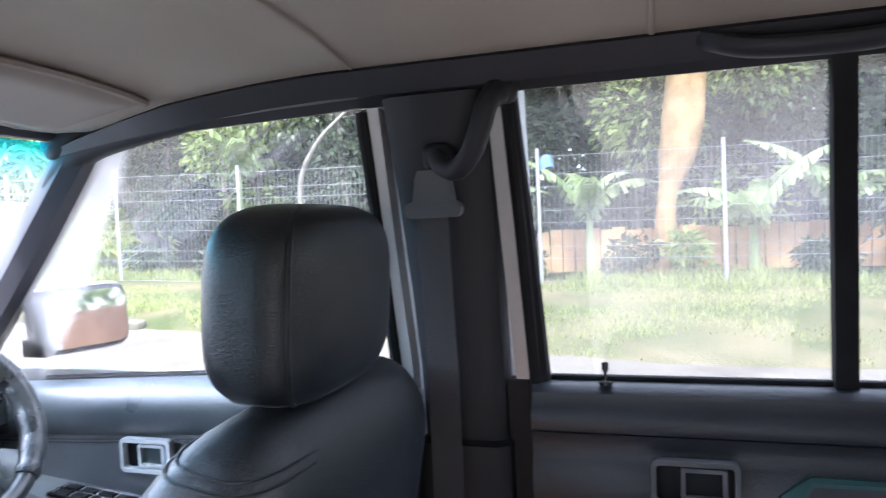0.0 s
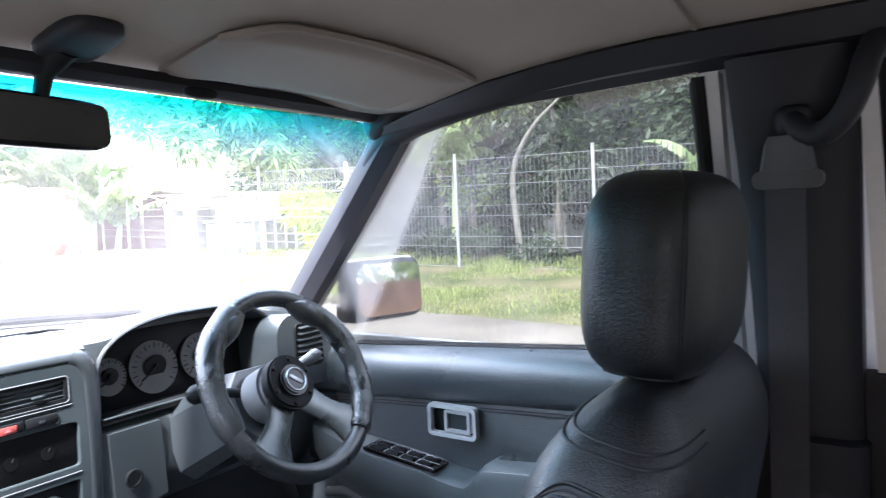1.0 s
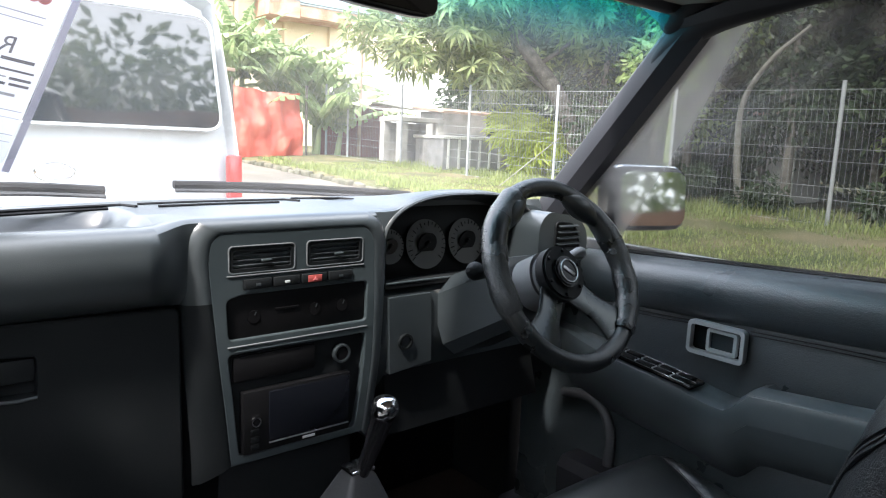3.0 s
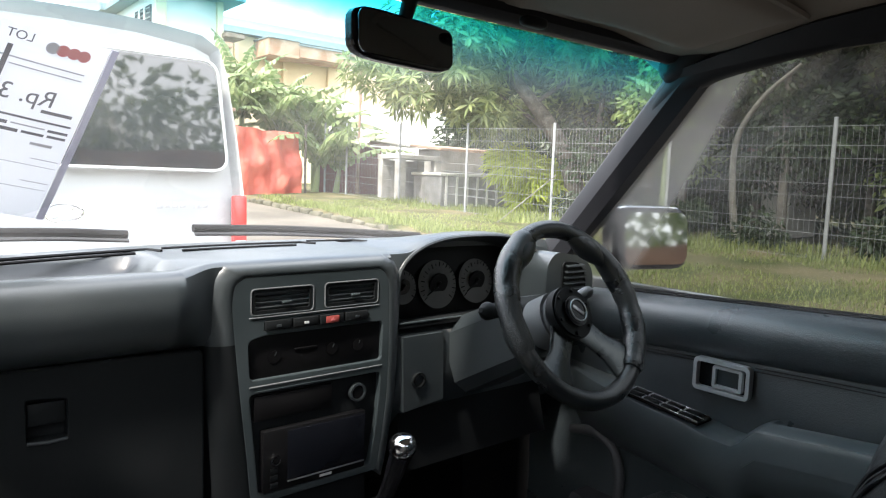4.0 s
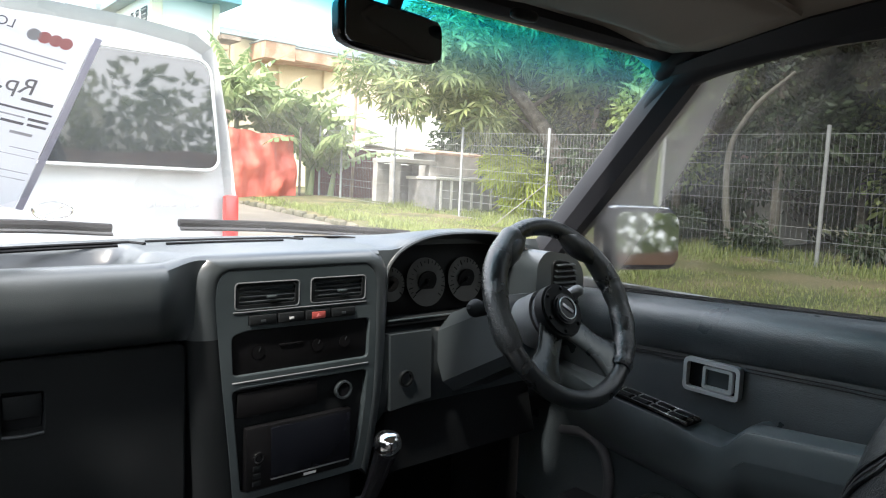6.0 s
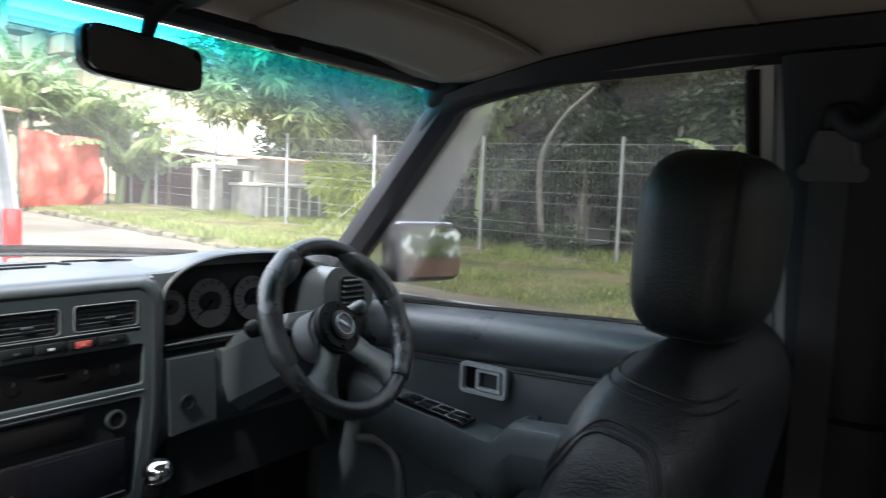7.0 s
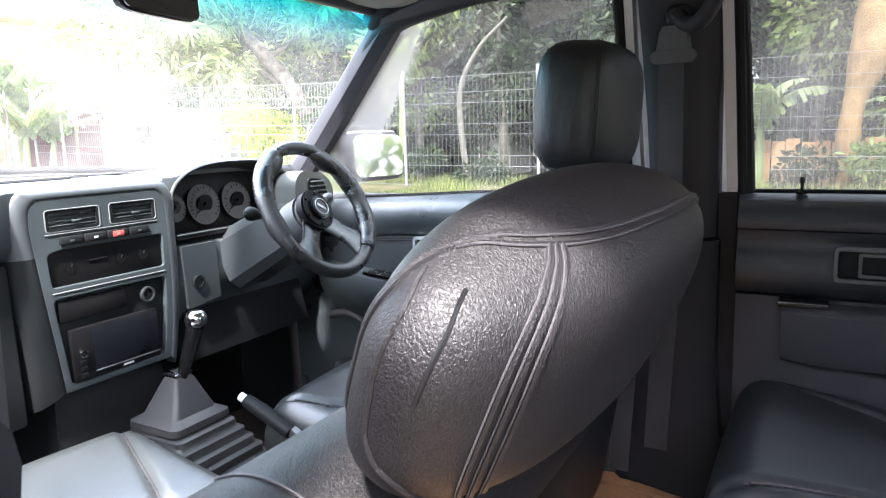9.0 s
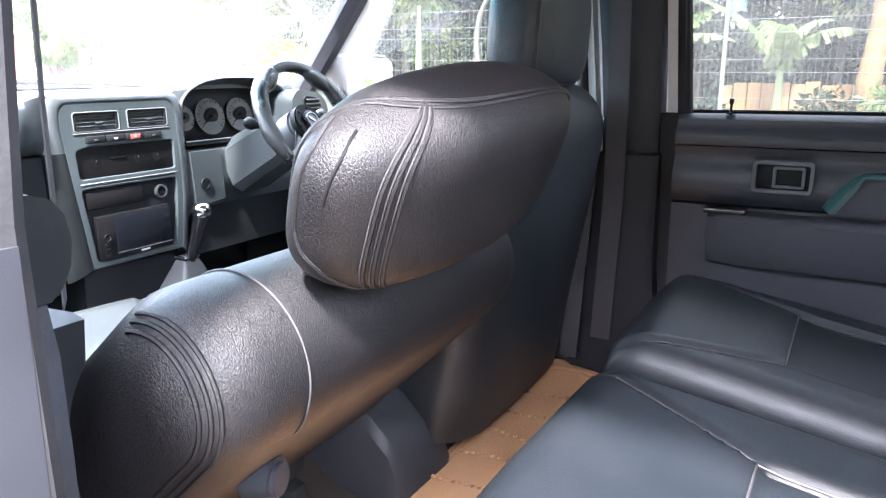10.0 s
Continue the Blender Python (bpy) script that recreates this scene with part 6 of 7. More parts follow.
def words(text, u, v, size):
    cu = bpy.data.curves.new("words", "FONT")
    cu.body, cu.size, cu.extrude = text, size, 0.0003
    tmp = bpy.data.objects.new("words", cu)
    scene.collection.objects.link(tmp)
    dg = bpy.context.evaluated_depsgraph_get()
    me = bpy.data.meshes.new_from_object(tmp.evaluated_get(dg))
    bm = bmesh.new()
    bm.from_mesh(me)
    bpy.data.objects.remove(tmp)
    bpy.data.meshes.remove(me)
    bpy.data.curves.remove(cu)
    X, Y = ex.normalized(), -ey.normalized()
    o = on_sheet(u, v, 0.002)
    for q in bm.verts:
        q.co = o + X * q.co.x + Y * q.co.y + nz * q.co.z
    part("lettering", bm, "ink", notice)


words("LOT", 0.47, 0.075, 0.016)
words("10", 0.50, 0.275, 0.062)
words("Rp. 38.000", 0.20, 0.375, 0.031)

# ---- outside ----


def gz(x, y):
    """Height of the ground: it rises gently ahead."""
    return 0.018 * min(24.0, max(0.0, y)) + 0.020 * min(15.0, max(0.0, y - 9.0))


def kerb_x(y):
    return 5.9 + 0.8 / (1 + math.exp(-(y - 1.3) * 2.0)) + 0.7 / (1 + math.exp(-(y - 7.5) * 0.6))


def ground_f(u, v):
    a, b = u * 2 - 1, v * 2 - 1
    x, y = 400 * spow(a, 3) , 10 + 400 * spow(b, 3)
    return (x, y, gz(x, y) - 0.05)


ground = solo("ground", sheet(ground_f, 80, 80), "soil", "dry bare ground with sparse grass", "ground", "structure")
road = solo("road", sheet(lambda u, v: (-9 + u * (9 + kerb_x(-20 + 60 * v)), -20 + 60 * v, gz(0, -20 + 60 * v)), 8, 60), "asphalt", "pale worn asphalt road", "road", "structure")


def edge_up(y):
    """The kerb stands out only farther ahead; beside the car the grass fades into dirt."""
    return 1 / (1 + math.exp(-(y - 7.0)))


def verge_f(u, v):
    y = -12 + v * 32
    x = kerb_x(y) + u * (11.6 - kerb_x(y))
    return (x, y, gz(x, y) + (0.13 * edge_up(y) if u > 0.01 else -0.02) + 0.05 * u * (1 - edge_up(y)) + 0.08 * (1 - edge_up(y)) * min(1, u * 2) + 0.05 * u + 0.03 * noise.noise((x * 1.3, y * 1.3, 0)))


verge = solo("grass_verge", sheet(verge_f, 24, 100), "soil", "uneven grassy verge below the fence", "verge", "structure")


def blades(n, x0, x1, y0, y1, h, w, seed, zf):
    r = random.Random(seed)
    verts, faces = [], []
    for i in range(n):
        x, y = r.uniform(x0, x1), r.uniform(y0, y1)
        if x < kerb_x(y) + 0.05 + 0.30 * noise.noise((0.0, y * 1.4, 7.0)):
            continue
        if noise.noise((x * 0.7, y * 0.7, 3.0)) < -0.25 + 0.3 * r.random():
            continue
        z = zf(x, y)
        hh, a = h * r.uniform(0.4, 1.3), r.uniform(0, 6.28)
        lx, ly = hh * 0.5 * math.cos(a), hh * 0.5 * math.sin(a)
        dx, dy = w * math.sin(a), -w * math.cos(a)
        k = len(verts)
        verts += [(x - dx, y - dy, z), (x + dx, y + dy, z), (x + lx * 0.4 + dx * 0.6, y + ly * 0.4 + dy * 0.6, z + hh * 0.65), (x + lx * 0.4 - dx * 0.6, y + ly * 0.4 - dy * 0.6, z + hh * 0.65), (x + lx, y + ly, z + hh)]
        faces += [(k, k + 1, k + 2, k + 3), (k + 3, k + 2, k + 4)]
    return verts, faces


def from_lists(name, verts, faces, mt, label, category, kind="stuff", parent=None):
    me = bpy.data.meshes.new(name)
    me.from_pydata(verts, [], faces)
    me.materials.append(M[mt])
    ob = new(name, me)
    if parent:
        place(ob, parent, BASE[parent.name])
        ob.matrix_parent_inverse = parent.matrix_basis.inverted()
        return tagged(ob, kind=kind)
    return tagged(ob, label, category, kind=kind)


def verge_z(x, y):
    k = kerb_x(y)
    u = (x - k) / (11.6 - k)
    e = edge_up(y)
    return gz(x, y) + 0.13 * e + 0.05 * u * (1 - e) + 0.08 * (1 - e) * min(1, u * 2) + 0.05 * u - 0.01


from_lists("grass", *blades(80000, 5.9, 11.8, -5, 17, 0.055, 0.006, 3, verge_z), "grass", "rough sunlit yellow-green grass on the verge", "grass")
from_lists("grass", *blades(9000, 6.9, 8.2, 5.5, 18, 0.12, 0.007, 6, lambda x, y: verge_z(x, y) + 0.02), "grass", "longer grass hanging over the kerb", "grass")
from_lists("grass", *blades(16000, 10.4, 12.6, -5, 17, 0.15, 0.008, 4, verge_z), "grass", "taller grass along the fence foot", "grass")

# kerb of rough stones
kerb = thing("kerb", (6.5, 0, 0), "broken mossy stone kerb", "kerb", kind="structure")
kr = random.Random(5)
y = 6.5
while y < 19.0:
    ln = kr.uniform(0.28, 0.6)
    cy = y + ln / 2
    part("stone", box((kerb_x(cy) - 0.02 + kr.uniform(-0.03, 0.03), cy, gz(0, cy) + 0.015 + kr.uniform(-0.05, 0.04)), (0.15 + kr.uniform(-0.04, 0.06), ln * kr.uniform(0.7, 0.98), 0.18), 0.05, 2, rot(kr.uniform(-8, 8), kr.uniform(-10, 10), kr.uniform(-10, 10))), "kerb", kerb)
    y += ln

# ---- fence ----
FX = 11.05
fence = thing("wire_fence", (FX, 4.8, 0.1), "galvanised welded wire fence with round posts", "fence")
BAY = 2.88
bay0 = 4.80 - 3 * BAY


def mesh_bay(x0, y0, x1, y1, top, bottom):
    """Welded wires of one bay: close uprights and paired cross wires."""
    verts, faces = [], []

    def wire(p, q, w):
        p, q = Vector(p), Vector(q)
        d = (q - p).normalized()
        s = d.orthogonal().normalized() * w
        t = d.cross(s).normalized() * w
        k = len(verts)
        verts.extend([p + s, p + t, p - s, p - t, q + s, q + t, q - s, q - t])
        faces.extend([(k, k + 1, k + 5, k + 4), (k + 1, k + 2, k + 6, k + 5), (k + 2, k + 3, k + 7, k + 6), (k + 3, k, k + 4, k + 7)])
    n = int(math.hypot(x1 - x0, y1 - y0) / 0.085)
    for i in range(n + 1):
        t = i / n
        x, y = x0 + (x1 - x0) * t, y0 + (y1 - y0) * t
        g = gz(x, y)
        wire((x, y, g + bottom), (x, y, g + top), 0.0021)
    for zz in (bottom + 0.02, bottom + 0.42, bottom + 0.62, bottom + 1.02, bottom + 1.22, bottom + 1.62, bottom + 1.82, top - 0.02):
        wire((x0, y0, gz(x0, y0) + zz), (x1, y1, gz(x1, y1) + zz), 0.0048)
    return verts, faces


posts = [(FX, bay0 + BAY * i) for i in range(-10, 9)]
far = posts[-1]
posts += [(FX - 0.15, far[1] + 1.1)]
for i, (px, py) in enumerate(posts):
    g = gz(px, py)
    ps = disc((px, py, g + 1.20), 0.032, 2.40, (0, 0, 1), 14)
    p = part("post", ps, "galv", fence)
    part("cap", cushion((px, py, g + 2.405), (0.07, 0.07, 0.03), 0.8, 1.0, None, 14, 8), "galv", p)
for (a, b), (c, d) in zip(posts, posts[1:]):
    vv, ff = mesh_bay(a, b, c, d, 2.30, 0.16)
    from_lists("mesh_panel", vv, ff, "wire", "", "", "stuff", fence)
part("brace", tube([(FX - 1.3, 10.9, gz(0, 11) + 0.2), (FX - 0.05, 10.4, gz(0, 10) + 1.3)], 0.011, 8), "bark_pale", fence, "pale thin bamboo brace")

# ---- trees and plants ----


def leaf_cloud(centres, n, size, seed, squash=0.8, long=1.8, droop=0.3):
    """Many small folded leaves about several centres (x, y, z, radius)."""
    r = random.Random(seed)
    verts, faces = [], []
    tot = sum(c[3] ** 2 for c in centres)
    for cx, cy, cz, cr in centres:
        for i in range(int(n * cr * cr / tot)):
            v = Vector((r.gauss(0, 1), r.gauss(0, 1), r.gauss(0, 1))).normalized()
            k = r.random() ** 0.4
            p = Vector((cx + v.x * cr * k, cy + v.y * cr * k, cz + v.z * cr * k * squash))
            d = (v + Vector((r.uniform(-1, 1), r.uniform(-1, 1), r.uniform(-1, 0.4) - droop))).normalized()
            s = d.orthogonal().normalized()
            s = (Matrix.Rotation(r.uniform(0, 6.28), 3, d) @ s)
            up = d.cross(s)
            L, W = size * long * r.uniform(0.6, 1.3), size * 0.5 * r.uniform(0.6, 1.2)
            b = len(verts)
            verts += [p, p + d * L * 0.45 + s * W + up * W * 0.35, p + d * L, p + d * L * 0.45 - s * W + up * W * 0.35]
            faces += [(b, b + 1, b + 2), (b, b + 2, b + 3)]
    return verts, faces


def tree(base, trunk, limbs, centres, n, size, seed, leaf, bark, label, category="tree", tufts=None, **kw):
    t = thing("tree", base, label, category)
    tk = part("trunk", tube(smooth_line([p[:3] for p in trunk], 6), [trunk[min(len(trunk) - 1, i // 6)][3] + (trunk[min(len(trunk) - 1, i // 6 + 1)][3] - trunk[min(len(trunk) - 1, i // 6)][3]) * (i % 6) / 6 for i in range(6 * (len(trunk) - 1) + 1)], 12), bark, t)
    for lm in limbs:
        k = len(lm)
        pts = smooth_line(lm, 5)
        part("limb", tube(pts, [0.07 * (1 - 0.75 * i / len(pts)) for i in range(len(pts))], 8), bark, t)
    vv, ff = rosettes(centres, n, *tufts, seed) if tufts else leaf_cloud(centres, n, size, seed, **kw)
    from_lists("crown", vv, ff, leaf, "", "", "stuff", t)
    return t


def banana_leaf(o, a, el, L, r, width=0.31):
    """One arching banana leaf, torn into strips along its rib."""
    d, s = Vector((math.cos(a), math.sin(a), 0)), Vector((-math.sin(a), math.cos(a), 0))
    n = 15
    curl = r.uniform(0.25, 0.70)

    def rib(u):
        return o + d * (L * (u * math.cos(el) + 0.30 * u * u)) + Vector((0, 0, L * (u * math.sin(el) - curl * u ** 2.2)))
    lf = bmesh.new()
    for side in (1, -1):
        hang = r.uniform(0.2, 0.7)
        for k in range(n):
            u0, u1 = (k + 0.1) / n, (k + 1.0) / n
            w0 = width * math.sin(math.pi * min(1, 0.10 + u0) ** 0.85) ** 0.6 + 0.01
            w1 = width * math.sin(math.pi * min(0.999, 0.10 + u1) ** 0.85) ** 0.6 + 0.006
            h = hang + r.uniform(-0.15, 0.3)
            p, q = rib(u0), rib(u1)
            lean = (q - p) * r.uniform(0.0, 0.8)
            tear = 0.72 if r.random() < 0.3 else 1.0
            m0, m1 = p + s * side * w0 * 0.5 + Vector((0, 0, 0.03)), q + s * side * w1 * 0.5 + Vector((0, 0, 0.03))
            e0, e1 = p + s * side * w0 * tear + lean + Vector((0, 0, -h * w0)), q + s * side * w1 * tear + lean - (q - p) * 0.2 + Vector((0, 0, -h * w1))
            add(lf, (p, q, m1, m0, e1, e0), ((0, 1, 2, 3), (3, 2, 4, 5)))
    tube([rib(k / 8) for k in range(9)], [0.022 * (1 - 0.85 * k / 8) for k in range(9)], 5, bm=lf)
    return lf


def banana(x, y, seed, h, n, group, label, size=(1.5, 2.3), base=0.0):
    r = random.Random(seed)
    g = gz(x, y) + 0.02 + base
    t = thing("banana_plant", (x, y, g), label, "banana plant", group)
    lx = r.uniform(-0.15, 0.15)
    part("stem", tube([(x, y, g), (x + lx * 0.5, y, g + h * 0.5), (x + lx, y, g + h)], [0.11, 0.09, 0.05], 10), "banana", t)
    for i in range(n):
        lf = banana_leaf(Vector((x + lx, y, g + h * r.uniform(0.85, 1.0))), 6.28 * i / n + r.uniform(-0.5, 0.5), r.uniform(0.75, 1.45), r.uniform(*size), r)
        part("leaf", lf, "banana", t)


for i, (bx, by, bh) in enumerate(((7.9, 21.4, 1.8), (8.7, 21.8, 2.2), (9.5, 21.2, 1.6), (10.2, 21.8, 2.0), (8.3, 22.8, 2.6), (10.9, 21.0, 1.3), (10.5, 20.2, 0.6), (11.5, 22.0, 1.5), (7.3, 22.9, 2.5), (9.4, 23.2, 2.7), (10.8, 23.4, 2.3), (6.8, 21.8, 2.2), (11.2, 20.1, 0.5))):
    banana(bx, by, 40 + i, bh + 0.5, 11, "banana plants by the red tarpaulin", "banana plant with torn arching leaves", (2.1, 3.1))


def rosettes(centres, n, length, width, seed, squash=0.8):
    """Tufts of long narrow leaves spreading from twig ends."""
    r = random.Random(seed)
    verts, faces = [], []
    tot = sum(c[3] ** 2 for c in centres)
    for cx, cy, cz, cr in centres:
        for i in range(int(n * cr * cr / tot)):
            v = Vector((r.gauss(0, 1), r.gauss(0, 1), r.gauss(0, 1))).normalized()
            k = r.random() ** 0.45
            o = Vector((cx + v.x * cr * k, cy + v.y * cr * k, cz + v.z * cr * k * squash))
            axis = (v + Vector((0, 0, 0.5))).normalized()
            e1 = axis.orthogonal().normalized()
            e2 = axis.cross(e1)
            m = r.randint(8, 12)
            for q in range(m):
                a = 6.28 * q / m + r.uniform(-0.25, 0.25)
                dd = ((e1 * math.cos(a) + e2 * math.sin(a)) + axis * r.uniform(0.1, 0.7)).normalized()
                L, W = length * r.uniform(0.6, 1.15), width * r.uniform(0.7, 1.2)
                s = dd.cross(axis).normalized() * W
                dr = Vector((0, 0, -L * r.uniform(0.10, 0.38)))
                b = len(verts)
                verts += [o, o + dd * L * 0.5 + s + dr * 0.25, o + dd * L + dr, o + dd * L * 0.5 - s + dr * 0.25]
                faces += [(b, b + 1, b + 2), (b, b + 2, b + 3)]
    return verts, faces


# broad tree beyond the fence, ahead
tree((14.3, 13.0, 0.2), ((14.55, 12.76, 0.1, 0.30), (14.45, 12.78, 1.4, 0.26), (13.85, 13.15, 2.8, 0.22), (12.9, 13.8, 4.2, 0.15), (12.2, 14.2, 5.6, 0.08)),
     (((13.7, 13.3, 2.8), (13.0, 14.6, 3.8), (12.0, 15.6, 4.2)), ((13.4, 13.5, 3.4), (14.2, 12.4, 4.4), (14.6, 11.6, 5.2)), ((12.9, 13.8, 4.2), (11.6, 13.2, 5.0), (10.6, 12.8, 5.4))),
     ((12.2, 14.2, 5.2, 1.7), (10.9, 13.6, 4.6, 1.3), (12.4, 15.4, 4.0, 1.3), (14.2, 12.4, 5.2, 1.6), (11.3, 15.4, 5.2, 1.5), (12.4, 12.2, 6.0, 1.5), (10.0, 14.6, 3.5, 0.9), (13.0, 14.4, 3.0, 0.9), (9.6, 15.4, 4.2, 1.0), (11.5, 13.4, 3.2, 0.8), (15.2, 12.8, 4.0, 1.2), (14.2, 14.4, 3.4, 0.9), (16.4, 13.4, 3.4, 1.1)), 1350, 0.1, 11, "leaf_pale", "bark", "spreading tree with tufts of long narrow leaves beyond the fence", tufts=(0.40, 0.042))
vv, ff = rosettes(((14.0, 13.9, 1.5, 0.7), (14.8, 13.5, 1.3, 0.6), (13.6, 14.5, 1.9, 0.6), (15.4, 13.7, 1.1, 0.6), (14.3, 14.2, 1.0, 0.7)), 330, 0.62, 0.035, 21)
from_lists("shrub", vv, ff, "leaf_yellow", "bright yellow-green shrub behind the fence", "shrub")

# wood beyond the fence at the side, most leaves coloured as if shaded
wr = random.Random(9)
for i in range(15):
    wy = -6.5 + i * 1.35 + wr.uniform(-0.4, 0.4)
    wx = 14.4 + wr.uniform(-0.8, 2.2)
    hgt = wr.uniform(6.0, 8.5)
    lean = wr.uniform(-0.5, 0.5)
    g = gz(wx, wy)
    cs = [(wx + wr.uniform(-0.9, 0.9), wy + wr.uniform(-1.0, 1.0), g + 1.7 + k * (hgt - 1.5) / 5 + wr.uniform(-0.3, 0.3), wr.uniform(0.9, 1.5)) for k in range(6)]
    tree((wx, wy, g), ((wx, wy, g, 0.12), (wx + lean * 0.3, wy + lean * 0.2, g + 1.5, 0.10), (wx + lean * 0.5, wy + lean, g + 3.2, 0.07), (wx, wy + lean, g + hgt, 0.03)), (((wx + lean * 0.4, wy + lean * 0.4, g + 2.0), (wx + 0.5, wy + 0.7, g + 2.9), (wx + 0.7, wy + 1.1, g + 3.5)),),
         cs, 4600, 0.115, 100 + i, "leaf_shaded" if i % 4 else "leaf", "bark", "slender tree in the shaded thicket behind the fence")
# the wood farther in, its deep shade put into the leaf colour
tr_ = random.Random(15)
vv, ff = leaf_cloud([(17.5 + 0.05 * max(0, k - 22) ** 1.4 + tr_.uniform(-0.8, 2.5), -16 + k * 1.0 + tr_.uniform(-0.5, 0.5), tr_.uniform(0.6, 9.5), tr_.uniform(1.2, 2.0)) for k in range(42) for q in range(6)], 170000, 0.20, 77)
from_lists("thicket", vv, ff, "leaf_shaded", "deep green thicket, darkened as shade, filling the background wood", "thicket")
# pale leaning trunk
pt_ = thing("tree", (13.2, 7.6, 0.2), "pale curved bare tree trunk behind the fence", "tree")
part("trunk", tube(smooth_line([(13.3, 7.4, 0.15), (13.2, 7.5, 1.2), (13.0, 7.4, 2.3), (12.9, 6.9, 3.1), (12.9, 6.2, 3.7)], 6), [0.085 - 0.0022 * i for i in range(25)], 12), "bark_pale", pt_)
tt = thing("tree", (12.6, -0.1, 0.2), "tan peeling tree trunk behind the fence", "tree")
part("trunk", tube(smooth_line([(12.6, -0.10, 0.1), (12.6, -0.10, 0.7), (12.6, -0.14, 1.5), (12.6, -0.36, 2.4), (12.6, -0.48, 3.2), (12.5, -0.55, 4.2), (12.5, -0.6, 6.0)], 6), [0.19 + 0.20 / (1 + math.exp(-(i - 16) * 0.9)) - 0.0015 * i + 0.010 * math.sin(i * 0.9) + 0.006 * math.sin(i * 2.9 + 1) for i in range(37)], 16), "bark_tan", tt)
for i, (bx, by, bh) in enumerate(((13.2, 1.3, 1.3), (12.9, -1.6, 1.1), (13.3, 3.4, 1.6), (13.2, -3.0, 1.4), (13.6, 9.4, 2.6))):
    banana(bx, by, 70 + i, bh, 6, "banana plants behind the fence", "ragged banana plant in the undergrowth behind the fence", (1.3, 2.1))
ur = random.Random(52)
for i in range(11):
    uy, ux = -6.0 + i * 1.7 + ur.uniform(-0.3, 0.3), ur.uniform(11.6, 12.4)
    g = verge_z(min(ux, 11.6), uy)
    cs = [(ux + ur.uniform(-0.3, 0.4), uy + ur.uniform(-0.4, 0.4), g + 0.15 + ur.uniform(0.0, 0.45), ur.uniform(0.2, 0.4)) for k in range(4)]
    vv, ff = leaf_cloud(cs, 520, 0.075, 300 + i, long=2.2)
    from_lists("shrub", vv, ff, "leaf" if uy < 1.5 and i % 2 else "leaf_shaded", "straggling leafy shrub at the fence foot", "shrub")
hutw = thing("hut", (17.4, 8.4, 0.2), "pale rendered hut glimpsed among the trees", "hut")
part("wall", box((17.6, 8.4, 1.15), (1.6, 1.0, 2.0), 0.03, 1), "wall_white", hutw)
part("roof", box((17.5, 8.4, 2.22), (2.1, 1.5, 0.10), 0.02, 1, rot(0, 6, 0)), "rust_roof", hutw)
scrap = solo("blue_scrap", sheet(lambda u, v: (FX + 0.03 + 0.02 * math.sin(u * 7), 1.65 + 0.24 * u + 0.04 * v, 2.12 + 0.20 * v + 0.03 * math.sin(u * 5)), 8, 6, 0.004), "blue_sheet", "blue plastic scrap caught on the wire fence", "plastic scrap", base=(FX, 1.7, 2.1))
# tree belt round the road behind the car, which the glass and mirrors show
br_ = random.Random(44)
ring = []
for k in range(70):
    a = radians(125 + 110 * k / 69)
    d = br_.uniform(17, 22)
    ring.append((d * math.sin(a) if k % 2 else 1.15 * d * math.sin(a), d * math.cos(a), br_.uniform(0.8, 4.6), br_.uniform(1.4, 2.3)))
vv, ff = leaf_cloud(ring, 8500, 0.30, 78)
from_lists("hedge", vv, ff, "leaf", "tall green tree belt behind the parked car", "hedge")
# unseen belt added to block skylight from the left, lower towards the front
ring = []
for k in range(60):
    a = radians(236 + 98 * k / 59)
    q = br_.uniform(9.5, 12.5)
    ring.append((q * math.sin(a), q * math.cos(a) + 1.0, br_.uniform(0.5, 5.2 if k < 29 else 2.6), br_.uniform(1.1, 1.9 if k < 29 else 1.5)))
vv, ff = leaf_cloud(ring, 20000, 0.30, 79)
from_lists("hedge", vv, ff, "leaf_shaded", "unseen dark green tree belt added to shade the parked car's side, lower ahead", "hedge")
bank = sheet(lambda u, v: (-16 + 30 * u, -11.5 - 0.9 * v + 0.25 * noise.noise((u * 20, v * 2, 0)), -0.05 + 1.85 * v + 0.15 * noise.noise((u * 14, 3.0, v))), 60, 6, 0.05)
solo("earth_bank", bank, "earth", "low orange-brown earth bank behind the parked car", "earth bank", "structure")
lw = thing("low_wall", (13.6, 0.0, 0.1), "low tan plank wall behind the fence", "wall")
lr = random.Random(31)
for i in range(170):
    wy = -40 + i * 0.25
    hh = 0.84 + lr.uniform(-0.04, 0.04)
    part("plank", box((13.6 + lr.uniform(-0.02, 0.02), wy, 0.15 + hh / 2), (0.04, 0.235, hh), 0.008, 1, rot(lr.uniform(-2, 2), 0, 0)), "brick_wall", lw)

# ---- the parked van ----
van = thing("parked_van", (0.13, 5.7, 0.0), "silver-white delivery van parked ahead, seen from behind", "van")
VX, VY = 0.13, 3.86


def van_ring(y, k=1.0, drop=0.0):
    """Cross-section of the van: wide at the waist, narrowing to a domed roof."""
    pts = [(0.80, 0.42), (0.845, 0.55), (0.855, 0.85), (0.845, 1.10), (0.80, 1.45), (0.745, 1.78), (0.705, 1.90), (0.62, 1.955 - drop), (0.35, 1.985 - drop), (0.0, 1.992 - drop)]
    full = pts + [(-x, z) for x, z in pts[-2::-1]]
    return [Vector((VX + x * k, y, 1.1 + (z - 1.1) * k)) for x, z in full]


